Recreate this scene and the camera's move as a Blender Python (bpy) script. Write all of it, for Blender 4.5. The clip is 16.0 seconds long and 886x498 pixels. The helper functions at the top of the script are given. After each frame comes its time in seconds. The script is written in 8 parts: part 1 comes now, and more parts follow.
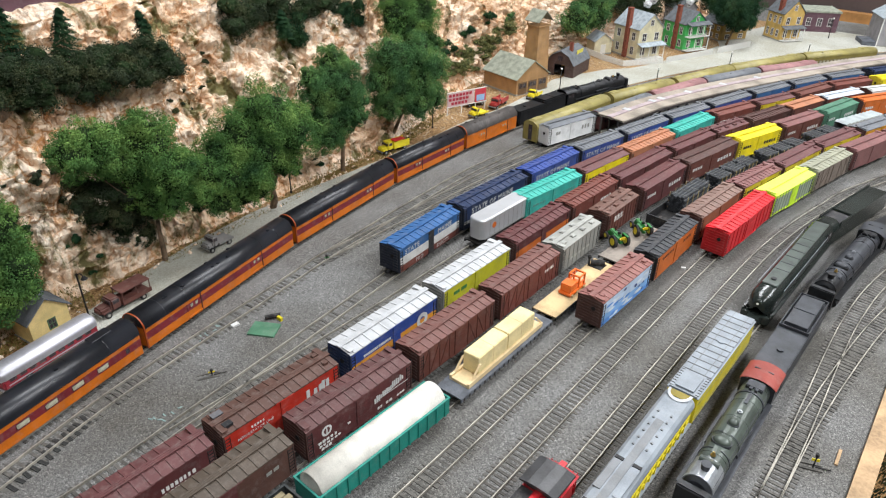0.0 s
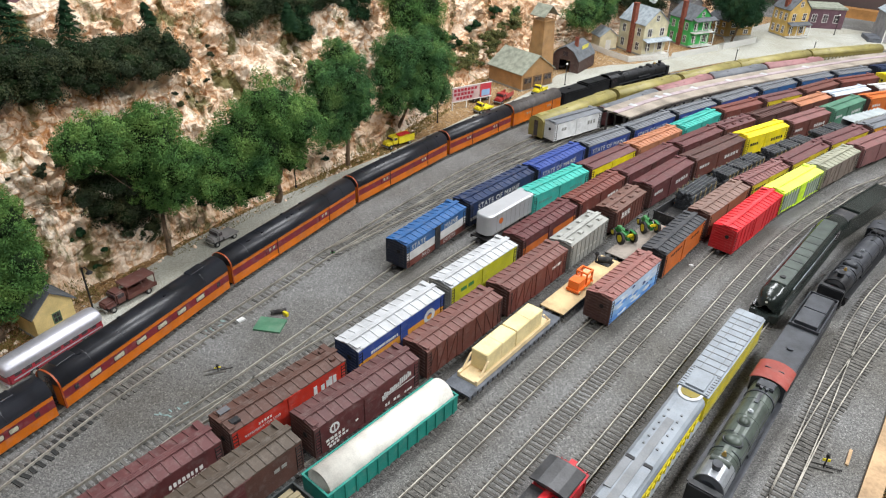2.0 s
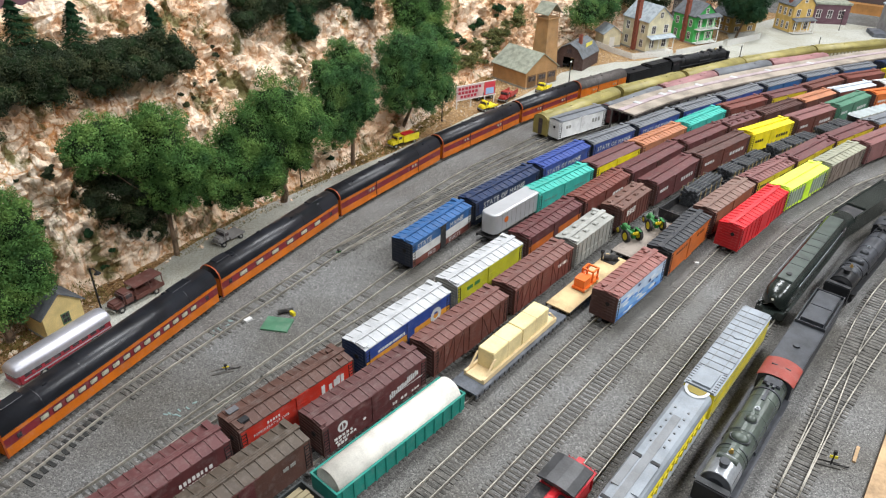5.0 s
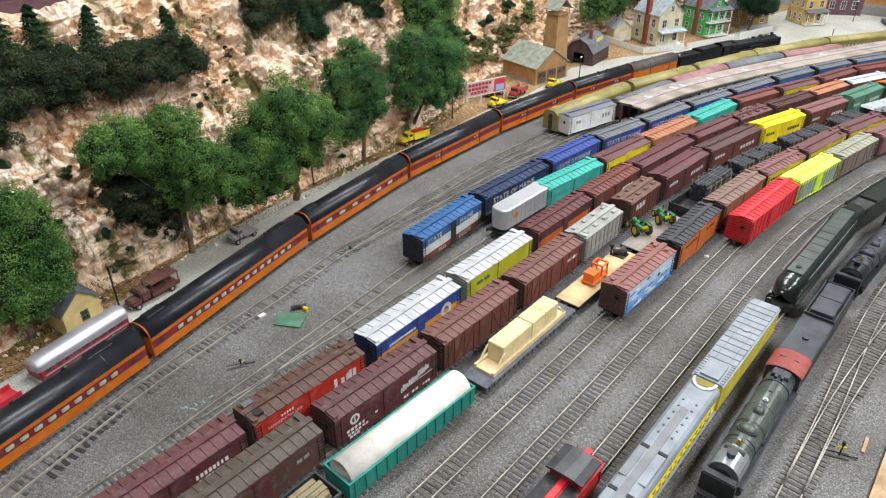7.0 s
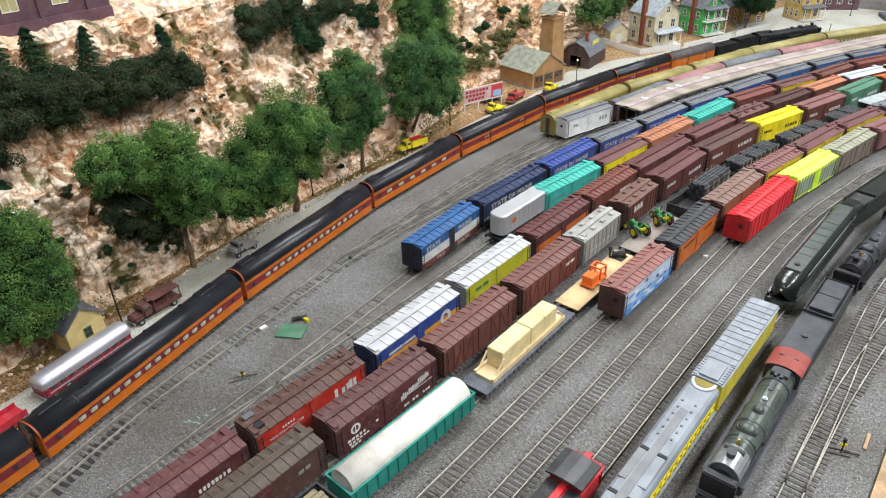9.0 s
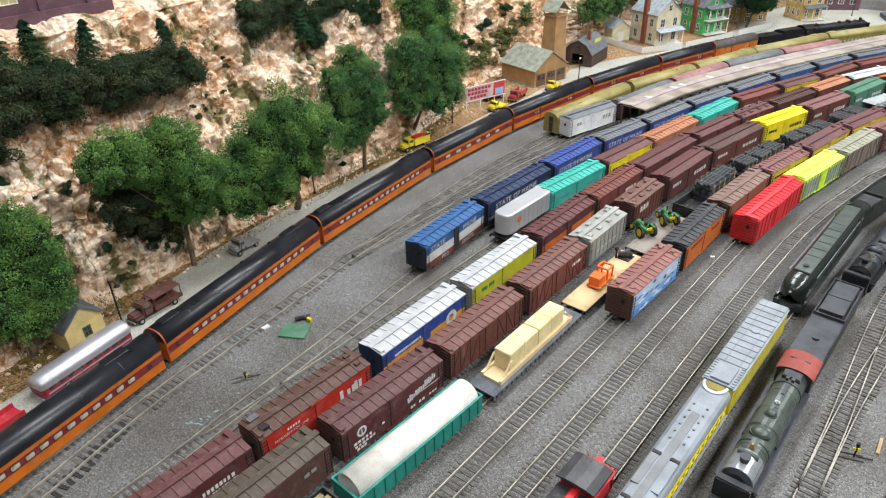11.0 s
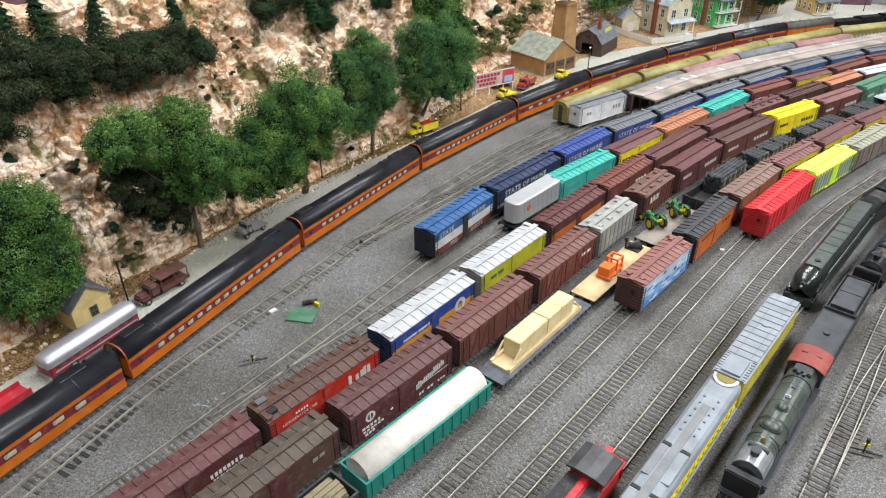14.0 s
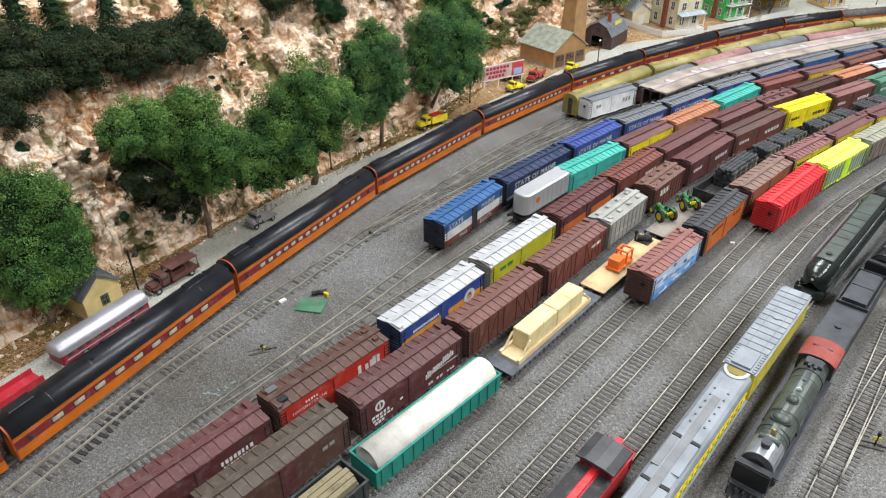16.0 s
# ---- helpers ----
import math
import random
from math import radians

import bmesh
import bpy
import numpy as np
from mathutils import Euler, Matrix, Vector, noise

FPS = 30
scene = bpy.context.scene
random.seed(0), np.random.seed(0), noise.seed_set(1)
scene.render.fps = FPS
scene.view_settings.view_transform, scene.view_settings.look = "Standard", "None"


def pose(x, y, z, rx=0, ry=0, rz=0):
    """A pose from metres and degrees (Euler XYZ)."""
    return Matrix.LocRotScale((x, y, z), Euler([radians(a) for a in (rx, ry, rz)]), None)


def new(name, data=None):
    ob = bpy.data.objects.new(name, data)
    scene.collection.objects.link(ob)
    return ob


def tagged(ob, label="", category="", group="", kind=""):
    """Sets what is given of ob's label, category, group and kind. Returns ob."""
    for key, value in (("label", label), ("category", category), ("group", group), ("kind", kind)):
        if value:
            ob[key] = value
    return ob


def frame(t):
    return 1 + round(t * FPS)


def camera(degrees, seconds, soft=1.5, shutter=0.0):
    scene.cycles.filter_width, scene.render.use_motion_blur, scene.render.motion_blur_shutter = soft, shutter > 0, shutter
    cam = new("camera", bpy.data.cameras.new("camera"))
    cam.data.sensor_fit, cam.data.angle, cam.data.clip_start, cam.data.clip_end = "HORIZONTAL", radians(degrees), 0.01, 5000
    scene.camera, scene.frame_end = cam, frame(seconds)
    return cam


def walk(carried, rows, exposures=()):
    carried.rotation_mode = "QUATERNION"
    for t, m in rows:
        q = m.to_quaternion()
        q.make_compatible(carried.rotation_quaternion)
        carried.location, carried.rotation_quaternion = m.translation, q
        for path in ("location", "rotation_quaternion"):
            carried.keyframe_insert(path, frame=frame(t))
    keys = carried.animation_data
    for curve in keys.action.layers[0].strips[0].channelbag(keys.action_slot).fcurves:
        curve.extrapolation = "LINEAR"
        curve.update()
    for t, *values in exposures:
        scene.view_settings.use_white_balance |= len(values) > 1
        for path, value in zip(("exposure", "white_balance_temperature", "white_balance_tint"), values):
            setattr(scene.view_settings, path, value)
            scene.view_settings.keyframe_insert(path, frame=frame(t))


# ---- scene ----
cam = camera(66.24, 16.0, soft=1.2)
walk(cam, [
    (0, pose(0.0101, 0.0014, 0.5148, 59.421, -1.090, 39.057)),
    (0.5, pose(0.0067, 0.0026, 0.5130, 59.285, -1.159, 39.106)),
    (1, pose(0.0041, 0.0030, 0.5128, 59.126, -1.155, 39.123)),
    (1.5, pose(0.0016, 0.0003, 0.5145, 59.038, -1.509, 39.232)),
    (2, pose(-0.0010, -0.0002, 0.5126, 58.993, -1.410, 39.211)),
    (2.5, pose(-0.0004, 0.0005, 0.5132, 58.881, -1.260, 39.145)),
    (3, pose(-0.0006, 0.0002, 0.5133, 58.836, -1.213, 39.100)),
    (3.5, pose(0.0000, -0.0000, 0.5165, 58.795, -1.087, 39.085)),
    (4, pose(-0.0021, 0.0000, 0.5147, 58.901, -0.985, 39.091)),
    (6.5, pose(-0.0020, -0.0081, 0.5167, 58.490, -0.618, 39.960)),
    (7, pose(0.0076, -0.0072, 0.5189, 58.542, 0.043, 40.075)),
    (7.5, pose(0.0133, -0.0056, 0.5208, 58.734, 0.570, 40.159)),
    (8, pose(0.0162, -0.0024, 0.5229, 58.851, 1.138, 39.990)),
    (8.5, pose(0.0213, -0.0023, 0.5226, 59.053, 1.533, 39.828)),
    (9, pose(0.0179, -0.0019, 0.5232, 59.003, 1.730, 39.725)),
    (11.5, pose(-0.0045, -0.0018, 0.5177, 58.738, 1.034, 39.509)),
    (12, pose(-0.0100, -0.0036, 0.5169, 58.554, 0.786, 39.601)),
    (12.5, pose(-0.0131, -0.0044, 0.5172, 58.352, 0.552, 39.783)),
    (13, pose(-0.0138, -0.0056, 0.5165, 58.204, 0.434, 39.847)),
    (13.5, pose(-0.0121, -0.0063, 0.5149, 58.045, 0.327, 39.981)),
    (14, pose(-0.0109, -0.0072, 0.5141, 57.898, 0.214, 40.155)),
    (14.5, pose(-0.0100, -0.0099, 0.5126, 57.815, -0.030, 40.383)),
    (15, pose(-0.0095, -0.0098, 0.5128, 57.634, 0.168, 40.464)),
    (15.5, pose(-0.0099, -0.0104, 0.5120, 57.525, 0.316, 40.613)),
    (16, pose(-0.0125, -0.0111, 0.5104, 57.432, 0.230, 40.789)),
])

# ---- light: a room with ceiling panels ----
world = bpy.data.worlds.new("room_air")
scene.world = world
world.use_nodes = True
world.node_tree.nodes["Background"].inputs[0].default_value = (0.9, 0.95, 1.0, 1)
world.node_tree.nodes["Background"].inputs[1].default_value = 0.3


def ceiling_lamp(x, y, z, sx, sy, power):
    d = bpy.data.lights.new("ceiling_panel", "AREA")
    d.shape, d.size, d.size_y, d.energy = "RECTANGLE", sx, sy, power
    d.color = (0.955, 0.985, 1.025)
    o = new("ceiling_panel_light", d)
    o.matrix_world = pose(x, y, z)
    return o


for lx, ly, power in ((-0.55, -0.6, 1.5), (-0.55, 0.9, 15.5), (-0.55, 2.4, 17.0), (0.75, -0.3, 17.5), (0.75, 1.2, 24.5), (0.75, 2.7, 19.5)):
    ceiling_lamp(lx, ly, 1.46, 0.30, 1.2, power)
scene.view_settings.exposure = 0.48

# ---- materials ----
MATS = {}


def mat(name, col, rough=0.6, metal=0.0, var=0.25, scale=60.0, bump=0.15, bscale=400.0, spec=0.4, col2=None, rand=0.0):
    """A procedural surface: base colour with two scales of variation and fine relief."""
    if name in MATS:
        return MATS[name]
    m = bpy.data.materials.new(name)
    m.use_nodes = True
    nt = m.node_tree
    b = nt.nodes["Principled BSDF"]
    L = nt.links.new
    tc = nt.nodes.new("ShaderNodeTexCoord")
    n1 = nt.nodes.new("ShaderNodeTexNoise")
    n1.inputs["Scale"].default_value = scale
    n1.inputs["Detail"].default_value = 6
    n2 = nt.nodes.new("ShaderNodeTexNoise")
    n2.inputs["Scale"].default_value = bscale
    n2.inputs["Detail"].default_value = 3
    L(tc.outputs["Object"], n1.inputs["Vector"])
    L(tc.outputs["Object"], n2.inputs["Vector"])
    r = nt.nodes.new("ShaderNodeValToRGB")
    c2 = col2 or tuple(max(0.0, c * (1 - 2 * var)) for c in col)
    r.color_ramp.elements[0].position, r.color_ramp.elements[1].position = 0.32, 0.62
    r.color_ramp.elements[0].color = (*c2, 1)
    r.color_ramp.elements[1].color = (*col, 1)
    add = nt.nodes.new("ShaderNodeMath")
    add.operation = "MULTIPLY_ADD"
    L(n2.outputs["Fac"], add.inputs[0])
    add.inputs[1].default_value = 0.35
    sub = nt.nodes.new("ShaderNodeMath")
    sub.operation = "MULTIPLY_ADD"
    L(n1.outputs["Fac"], sub.inputs[0])
    sub.inputs[1].default_value, sub.inputs[2].default_value = 1.0, -0.175
    L(sub.outputs[0], add.inputs[2])
    last = add.outputs[0]
    if rand:
        oi = nt.nodes.new("ShaderNodeObjectInfo")
        ra = nt.nodes.new("ShaderNodeMath")
        ra.operation = "MULTIPLY_ADD"
        L(oi.outputs["Random"], ra.inputs[0])
        ra.inputs[1].default_value = rand
        L(last, ra.inputs[2])
        last = ra.outputs[0]
    L(last, r.inputs["Fac"])
    L(r.outputs["Color"], b.inputs["Base Color"])
    b.inputs["Roughness"].default_value = rough
    b.inputs["Metallic"].default_value = metal
    b.inputs["Specular IOR Level"].default_value = spec
    if bump:
        bp = nt.nodes.new("ShaderNodeBump")
        bp.inputs["Strength"].default_value = bump
        bp.inputs["Distance"].default_value = 0.001
        L(n2.outputs["Fac"], bp.inputs["Height"])
        L(bp.outputs["Normal"], b.inputs["Normal"])
    MATS[name] = m
    return m


def paint(name, col, rough=0.5, var=0.08):
    """Model paint: base colour with a patchy dust film, fine speckle and uneven gloss."""
    if name in MATS:
        return MATS[name]
    m = mat(name, col, rough, 0.0, var, 45.0, 0.10, 700.0)
    nt = m.node_tree
    b, L = nt.nodes["Principled BSDF"], nt.links.new
    src = b.inputs["Base Color"].links[0].from_socket
    tc = nt.nodes.new("ShaderNodeTexCoord")
    dust = nt.nodes.new("ShaderNodeTexNoise")
    dust.inputs["Scale"].default_value, dust.inputs["Detail"].default_value, dust.inputs["Roughness"].default_value = 110.0, 9, 0.72
    L(tc.outputs["Object"], dust.inputs["Vector"])
    film = nt.nodes.new("ShaderNodeMapRange")
    film.inputs["From Min"].default_value, film.inputs["From Max"].default_value = 0.50, 0.74
    film.inputs["To Max"].default_value = 0.26
    L(dust.outputs["Fac"], film.inputs["Value"])
    mx = nt.nodes.new("ShaderNodeMix")
    mx.data_type = "RGBA"
    mx.inputs[7].default_value = (0.36, 0.33, 0.30, 1)
    L(film.outputs[0], mx.inputs[0])
    L(src, mx.inputs[6])
    L(mx.outputs[2], b.inputs["Base Color"])
    gloss = nt.nodes.new("ShaderNodeMapRange")
    gloss.inputs["From Min"].default_value, gloss.inputs["From Max"].default_value = 0.3, 0.7
    gloss.inputs["To Min"].default_value, gloss.inputs["To Max"].default_value = max(0.12, rough - 0.12), min(0.95, rough + 0.22)
    L(dust.outputs["Fac"], gloss.inputs["Value"])
    L(gloss.outputs[0], b.inputs["Roughness"])
    return m


def grains(name, lo, hi, size, stain, rough=0.95, flecks=0.0):
    """Loose stone: every grain its own shade, with broad stains and real relief."""
    m = bpy.data.materials.new(name)
    m.use_nodes = True
    nt = m.node_tree
    b, L = nt.nodes["Principled BSDF"], nt.links.new
    tc = nt.nodes.new("ShaderNodeTexCoord")
    v = nt.nodes.new("ShaderNodeTexVoronoi")
    v.inputs["Scale"].default_value = 1 / size
    L(tc.outputs["Object"], v.inputs["Vector"])
    sep = nt.nodes.new("ShaderNodeSeparateColor")
    L(v.outputs["Color"], sep.inputs[0])
    r = nt.nodes.new("ShaderNodeValToRGB")
    r.color_ramp.elements[0].color, r.color_ramp.elements[1].color = (*lo, 1), (*hi, 1)
    r.color_ramp.elements[0].position, r.color_ramp.elements[1].position = 0.05, 0.95
    if flecks:
        e = r.color_ramp.elements.new(0.955)
        e.color = tuple(h * 0.8 for h in hi) + (1,)
        r.color_ramp.elements[-1].color = (flecks, flecks, flecks * 0.95, 1)
        r.color_ramp.elements[-1].position = 0.985
    L(sep.outputs[0], r.inputs["Fac"])
    n = nt.nodes.new("ShaderNodeTexNoise")
    n.inputs["Scale"].default_value, n.inputs["Detail"].default_value = 7.0, 7
    L(tc.outputs["Object"], n.inputs["Vector"])
    r2 = nt.nodes.new("ShaderNodeValToRGB")
    r2.color_ramp.elements[0].position, r2.color_ramp.elements[1].position = 0.35, 0.65
    r2.color_ramp.elements[0].color, r2.color_ramp.elements[1].color = (*stain, 1), (1, 1, 1, 1)
    L(n.outputs["Fac"], r2.inputs["Fac"])
    mx = nt.nodes.new("ShaderNodeMix")
    mx.data_type, mx.blend_type = "RGBA", "MULTIPLY"
    mx.inputs[0].default_value = 1.0
    L(r.outputs["Color"], mx.inputs[6])
    L(r2.outputs["Color"], mx.inputs[7])
    L(mx.outputs[2], b.inputs["Base Color"])
    b.inputs["Roughness"].default_value = rough
    b.inputs["Specular IOR Level"].default_value = 0.2
    bp = nt.nodes.new("ShaderNodeBump")
    bp.inputs["Strength"].default_value, bp.inputs["Distance"].default_value = 0.7, size * 0.5
    L(v.outputs["Distance"], bp.inputs["Height"])
    bp.invert = True
    L(bp.outputs["Normal"], b.inputs["Normal"])
    MATS[name] = m
    return m


BALLAST = grains("ballast", (0.088, 0.087, 0.085), (0.238, 0.235, 0.228), 0.0010, (0.62, 0.59, 0.54), flecks=0.36)
DIRT = grains("dirt_scatter", (0.16, 0.09, 0.04), (0.52, 0.36, 0.19), 0.0022, (0.65, 0.55, 0.42), flecks=0.6)
PAVE = grains("pale_gravel_road", (0.33, 0.33, 0.29), (0.52, 0.52, 0.47), 0.0012, (0.80, 0.78, 0.72))
WOODTIE = mat("tie_wood", (0.135, 0.127, 0.115), 0.9, 0, 0.35, 90.0, 0.4, 700.0, 0.2)
RAIL = mat("rail_steel", (0.44, 0.41, 0.35), 0.5, 0.35, 0.3, 22.0, 0.15, 500.0)


def rock_material():
    m = bpy.data.materials.new("rock")
    m.use_nodes = True
    nt = m.node_tree
    b, L = nt.nodes["Principled BSDF"], nt.links.new
    oc = nt.nodes.new("ShaderNodeTexCoord")
    tc = nt.nodes.new("ShaderNodeMapping")
    tc.inputs["Scale"].default_value = (0.9, 1.7, 0.9)
    L(oc.outputs["Object"], tc.inputs["Vector"])
    n = nt.nodes.new("ShaderNodeTexNoise")
    n.inputs["Scale"].default_value, n.inputs["Detail"].default_value, n.inputs["Roughness"].default_value, n.inputs["Distortion"].default_value = 30.0, 12, 0.70, 2.0
    L(tc.outputs["Vector"], n.inputs["Vector"])
    r = nt.nodes.new("ShaderNodeValToRGB")
    cr = r.color_ramp
    cr.elements[0].position, cr.elements[0].color = 0.28, (0.42, 0.25, 0.13, 1)
    cr.elements[1].position, cr.elements[1].color = 0.66, (0.90, 0.80, 0.68, 1)
    for p, c in ((0.36, (0.62, 0.41, 0.25, 1)), (0.42, (0.76, 0.57, 0.41, 1)), (0.50, (0.85, 0.72, 0.58, 1))):
        e = cr.elements.new(p)
        e.color = c
    L(n.outputs["Fac"], r.inputs["Fac"])
    n2 = nt.nodes.new("ShaderNodeTexNoise")
    n2.inputs["Scale"].default_value, n2.inputs["Detail"].default_value = 5.0, 8
    L(tc.outputs["Vector"], n2.inputs["Vector"])
    r2 = nt.nodes.new("ShaderNodeValToRGB")
    r2.color_ramp.elements[0].position, r2.color_ramp.elements[1].position = 0.38, 0.60
    r2.color_ramp.elements[0].color, r2.color_ramp.elements[1].color = (0.90, 0.78, 0.66, 1), (1, 1, 1, 1)
    L(n2.outputs["Fac"], r2.inputs["Fac"])
    mx = nt.nodes.new("ShaderNodeMix")
    mx.data_type, mx.blend_type = "RGBA", "MULTIPLY"
    mx.inputs[0].default_value = 1.0
    L(r.outputs["Color"], mx.inputs[6])
    L(r2.outputs["Color"], mx.inputs[7])
    # moss in patches
    n3 = nt.nodes.new("ShaderNodeTexNoise")
    n3.inputs["Scale"].default_value, n3.inputs["Detail"].default_value, n3.inputs["Roughness"].default_value = 11.0, 9, 0.65
    L(tc.outputs["Vector"], n3.inputs["Vector"])
    r3 = nt.nodes.new("ShaderNodeValToRGB")
    r3.color_ramp.elements[0].position, r3.color_ramp.elements[1].position = 0.55, 0.62
    L(n3.outputs["Fac"], r3.inputs["Fac"])
    mx2 = nt.nodes.new("ShaderNodeMix")
    mx2.data_type = "RGBA"
    L(r3.outputs["Color"], mx2.inputs[0])
    L(mx.outputs[2], mx2.inputs[6])
    mx2.inputs[7].default_value = (0.17, 0.15, 0.06, 1)
    # crumpled plaster: bent facets with pigment settled in the creases
    nv = nt.nodes.new("ShaderNodeTexNoise")
    nv.inputs["Scale"].default_value, nv.inputs["Detail"].default_value = 22.0, 5
    L(oc.outputs["Object"], nv.inputs["Vector"])
    vm = nt.nodes.new("ShaderNodeVectorMath")
    vm.operation = "MULTIPLY_ADD"
    vm.inputs[1].default_value = (0.075, 0.075, 0.075)
    L(nv.outputs["Color"], vm.inputs[0])
    L(oc.outputs["Object"], vm.inputs[2])
    edges, heights = [], []
    for sc, wide in ((26.0, 0.11), (62.0, 0.14)):
        ve = nt.nodes.new("ShaderNodeTexVoronoi")
        ve.feature = "DISTANCE_TO_EDGE"
        ve.inputs["Scale"].default_value = sc
        L(vm.outputs[0], ve.inputs["Vector"])
        mr = nt.nodes.new("ShaderNodeMapRange")
        mr.inputs["From Max"].default_value = wide
        L(ve.outputs["Distance"], mr.inputs["Value"])
        edges.append(mr)
        vf = nt.nodes.new("ShaderNodeTexVoronoi")
        vf.inputs["Scale"].default_value = sc
        L(vm.outputs[0], vf.inputs["Vector"])
        heights.append(vf)
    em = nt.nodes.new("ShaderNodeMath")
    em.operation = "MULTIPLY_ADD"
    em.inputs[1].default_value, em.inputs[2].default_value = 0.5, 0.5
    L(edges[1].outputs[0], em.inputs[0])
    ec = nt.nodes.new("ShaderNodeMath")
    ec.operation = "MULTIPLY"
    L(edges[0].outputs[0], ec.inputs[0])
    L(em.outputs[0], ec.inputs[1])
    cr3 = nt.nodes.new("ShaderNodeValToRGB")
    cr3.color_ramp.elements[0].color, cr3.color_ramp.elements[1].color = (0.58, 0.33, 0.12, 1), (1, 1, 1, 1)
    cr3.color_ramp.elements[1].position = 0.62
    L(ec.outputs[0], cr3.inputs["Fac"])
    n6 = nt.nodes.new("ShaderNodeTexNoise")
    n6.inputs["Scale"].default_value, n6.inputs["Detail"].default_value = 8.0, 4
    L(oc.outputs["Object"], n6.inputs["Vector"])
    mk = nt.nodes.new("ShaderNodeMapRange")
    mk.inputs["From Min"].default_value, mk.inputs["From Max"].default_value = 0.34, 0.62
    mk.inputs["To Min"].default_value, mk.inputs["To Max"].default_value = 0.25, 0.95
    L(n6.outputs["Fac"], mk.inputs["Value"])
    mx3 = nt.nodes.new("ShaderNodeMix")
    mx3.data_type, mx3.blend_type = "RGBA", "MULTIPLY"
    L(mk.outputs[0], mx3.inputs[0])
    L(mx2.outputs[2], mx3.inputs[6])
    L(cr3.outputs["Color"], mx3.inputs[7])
    L(mx3.outputs[2], b.inputs["Base Color"])
    b.inputs["Roughness"].default_value = 0.8
    b.inputs["Specular IOR Level"].default_value = 0.25
    n4 = nt.nodes.new("ShaderNodeTexNoise")
    n4.inputs["Scale"].default_value, n4.inputs["Detail"].default_value, n4.inputs["Roughness"].default_value, n4.inputs["Distortion"].default_value = 60.0, 8, 0.55, 1.2
    L(oc.outputs["Object"], n4.inputs["Vector"])
    h1 = nt.nodes.new("ShaderNodeMath")
    h1.operation = "MULTIPLY_ADD"
    h1.inputs[1].default_value = 0.35
    L(heights[1].outputs["Distance"], h1.inputs[0])
    L(heights[0].outputs["Distance"], h1.inputs[2])
    h2 = nt.nodes.new("ShaderNodeMath")
    h2.operation = "MULTIPLY_ADD"
    h2.inputs[1].default_value = -0.45
    L(n4.outputs["Fac"], h2.inputs[0])
    L(h1.outputs[0], h2.inputs[2])
    bp = nt.nodes.new("ShaderNodeBump")
    bp.invert = True
    bp.inputs["Strength"].default_value, bp.inputs["Distance"].default_value = 0.9, 0.012
    L(h2.outputs[0], bp.inputs["Height"])
    L(bp.outputs["Normal"], b.inputs["Normal"])
    return m


ROCK = rock_material()


def leaf_material(name, c1, c2, c3):
    m = bpy.data.materials.new(name)
    m.use_nodes = True
    nt = m.node_tree
    b, L = nt.nodes["Principled BSDF"], nt.links.new
    g = nt.nodes.new("ShaderNodeNewGeometry")
    tc = nt.nodes.new("ShaderNodeTexCoord")
    n = nt.nodes.new("ShaderNodeTexNoise")
    n.inputs["Scale"].default_value, n.inputs["Detail"].default_value = 28.0, 4
    L(tc.outputs["Object"], n.inputs["Vector"])
    ad = nt.nodes.new("ShaderNodeMath")
    ad.operation = "MULTIPLY_ADD"
    L(g.outputs["Random Per Island"], ad.inputs[0])
    ad.inputs[1].default_value = 0.22
    s = nt.nodes.new("ShaderNodeMath")
    s.operation = "MULTIPLY_ADD"
    L(n.outputs["Fac"], s.inputs[0])
    s.inputs[1].default_value, s.inputs[2].default_value = 2.1, -0.63
    L(s.outputs[0], ad.inputs[2])
    r = nt.nodes.new("ShaderNodeValToRGB")
    r.color_ramp.elements[0].color, r.color_ramp.elements[1].color = (*c1, 1), (*c3, 1)
    e = r.color_ramp.elements.new(0.5)
    e.color = (*c2, 1)
    L(ad.outputs[0], r.inputs["Fac"])
    L(r.outputs["Color"], b.inputs["Base Color"])
    b.inputs["Roughness"].default_value = 0.85
    b.inputs["Specular IOR Level"].default_value = 0.15
    return m


LEAF = leaf_material("foliage_green", (0.020, 0.060, 0.022), (0.078, 0.168, 0.042), (0.180, 0.285, 0.070))
LEAF_B = leaf_material("foliage_blue_green", (0.018, 0.056, 0.027), (0.066, 0.155, 0.050), (0.160, 0.265, 0.072))
# near-black core colour, painting in the shade seen through gaps in the leaves
GAP_SHADE = mat("core_gap_shade", (0.020, 0.038, 0.014), 0.95, 0, 0.3, 90.0, 0.4, 400.0, 0.1)
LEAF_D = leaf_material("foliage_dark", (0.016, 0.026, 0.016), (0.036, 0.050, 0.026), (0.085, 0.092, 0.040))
LEAF_C = leaf_material("conifer_green", (0.007, 0.024, 0.012), (0.016, 0.048, 0.020), (0.036, 0.078, 0.026))
MOSS = leaf_material("moss_olive", (0.060, 0.065, 0.020), (0.125, 0.130, 0.045), (0.22, 0.21, 0.085))
GRASS = leaf_material("dry_grass", (0.10, 0.085, 0.025), (0.20, 0.16, 0.05), (0.32, 0.25, 0.10))
BARK = mat("bark", (0.20, 0.135, 0.085), 0.9, 0, 0.35, 60.0, 0.6, 250.0)
EDGEWOOD = mat("edge_wood", (0.50, 0.33, 0.18), 0.7, 0, 0.25, 30.0, 0.2, 300.0)

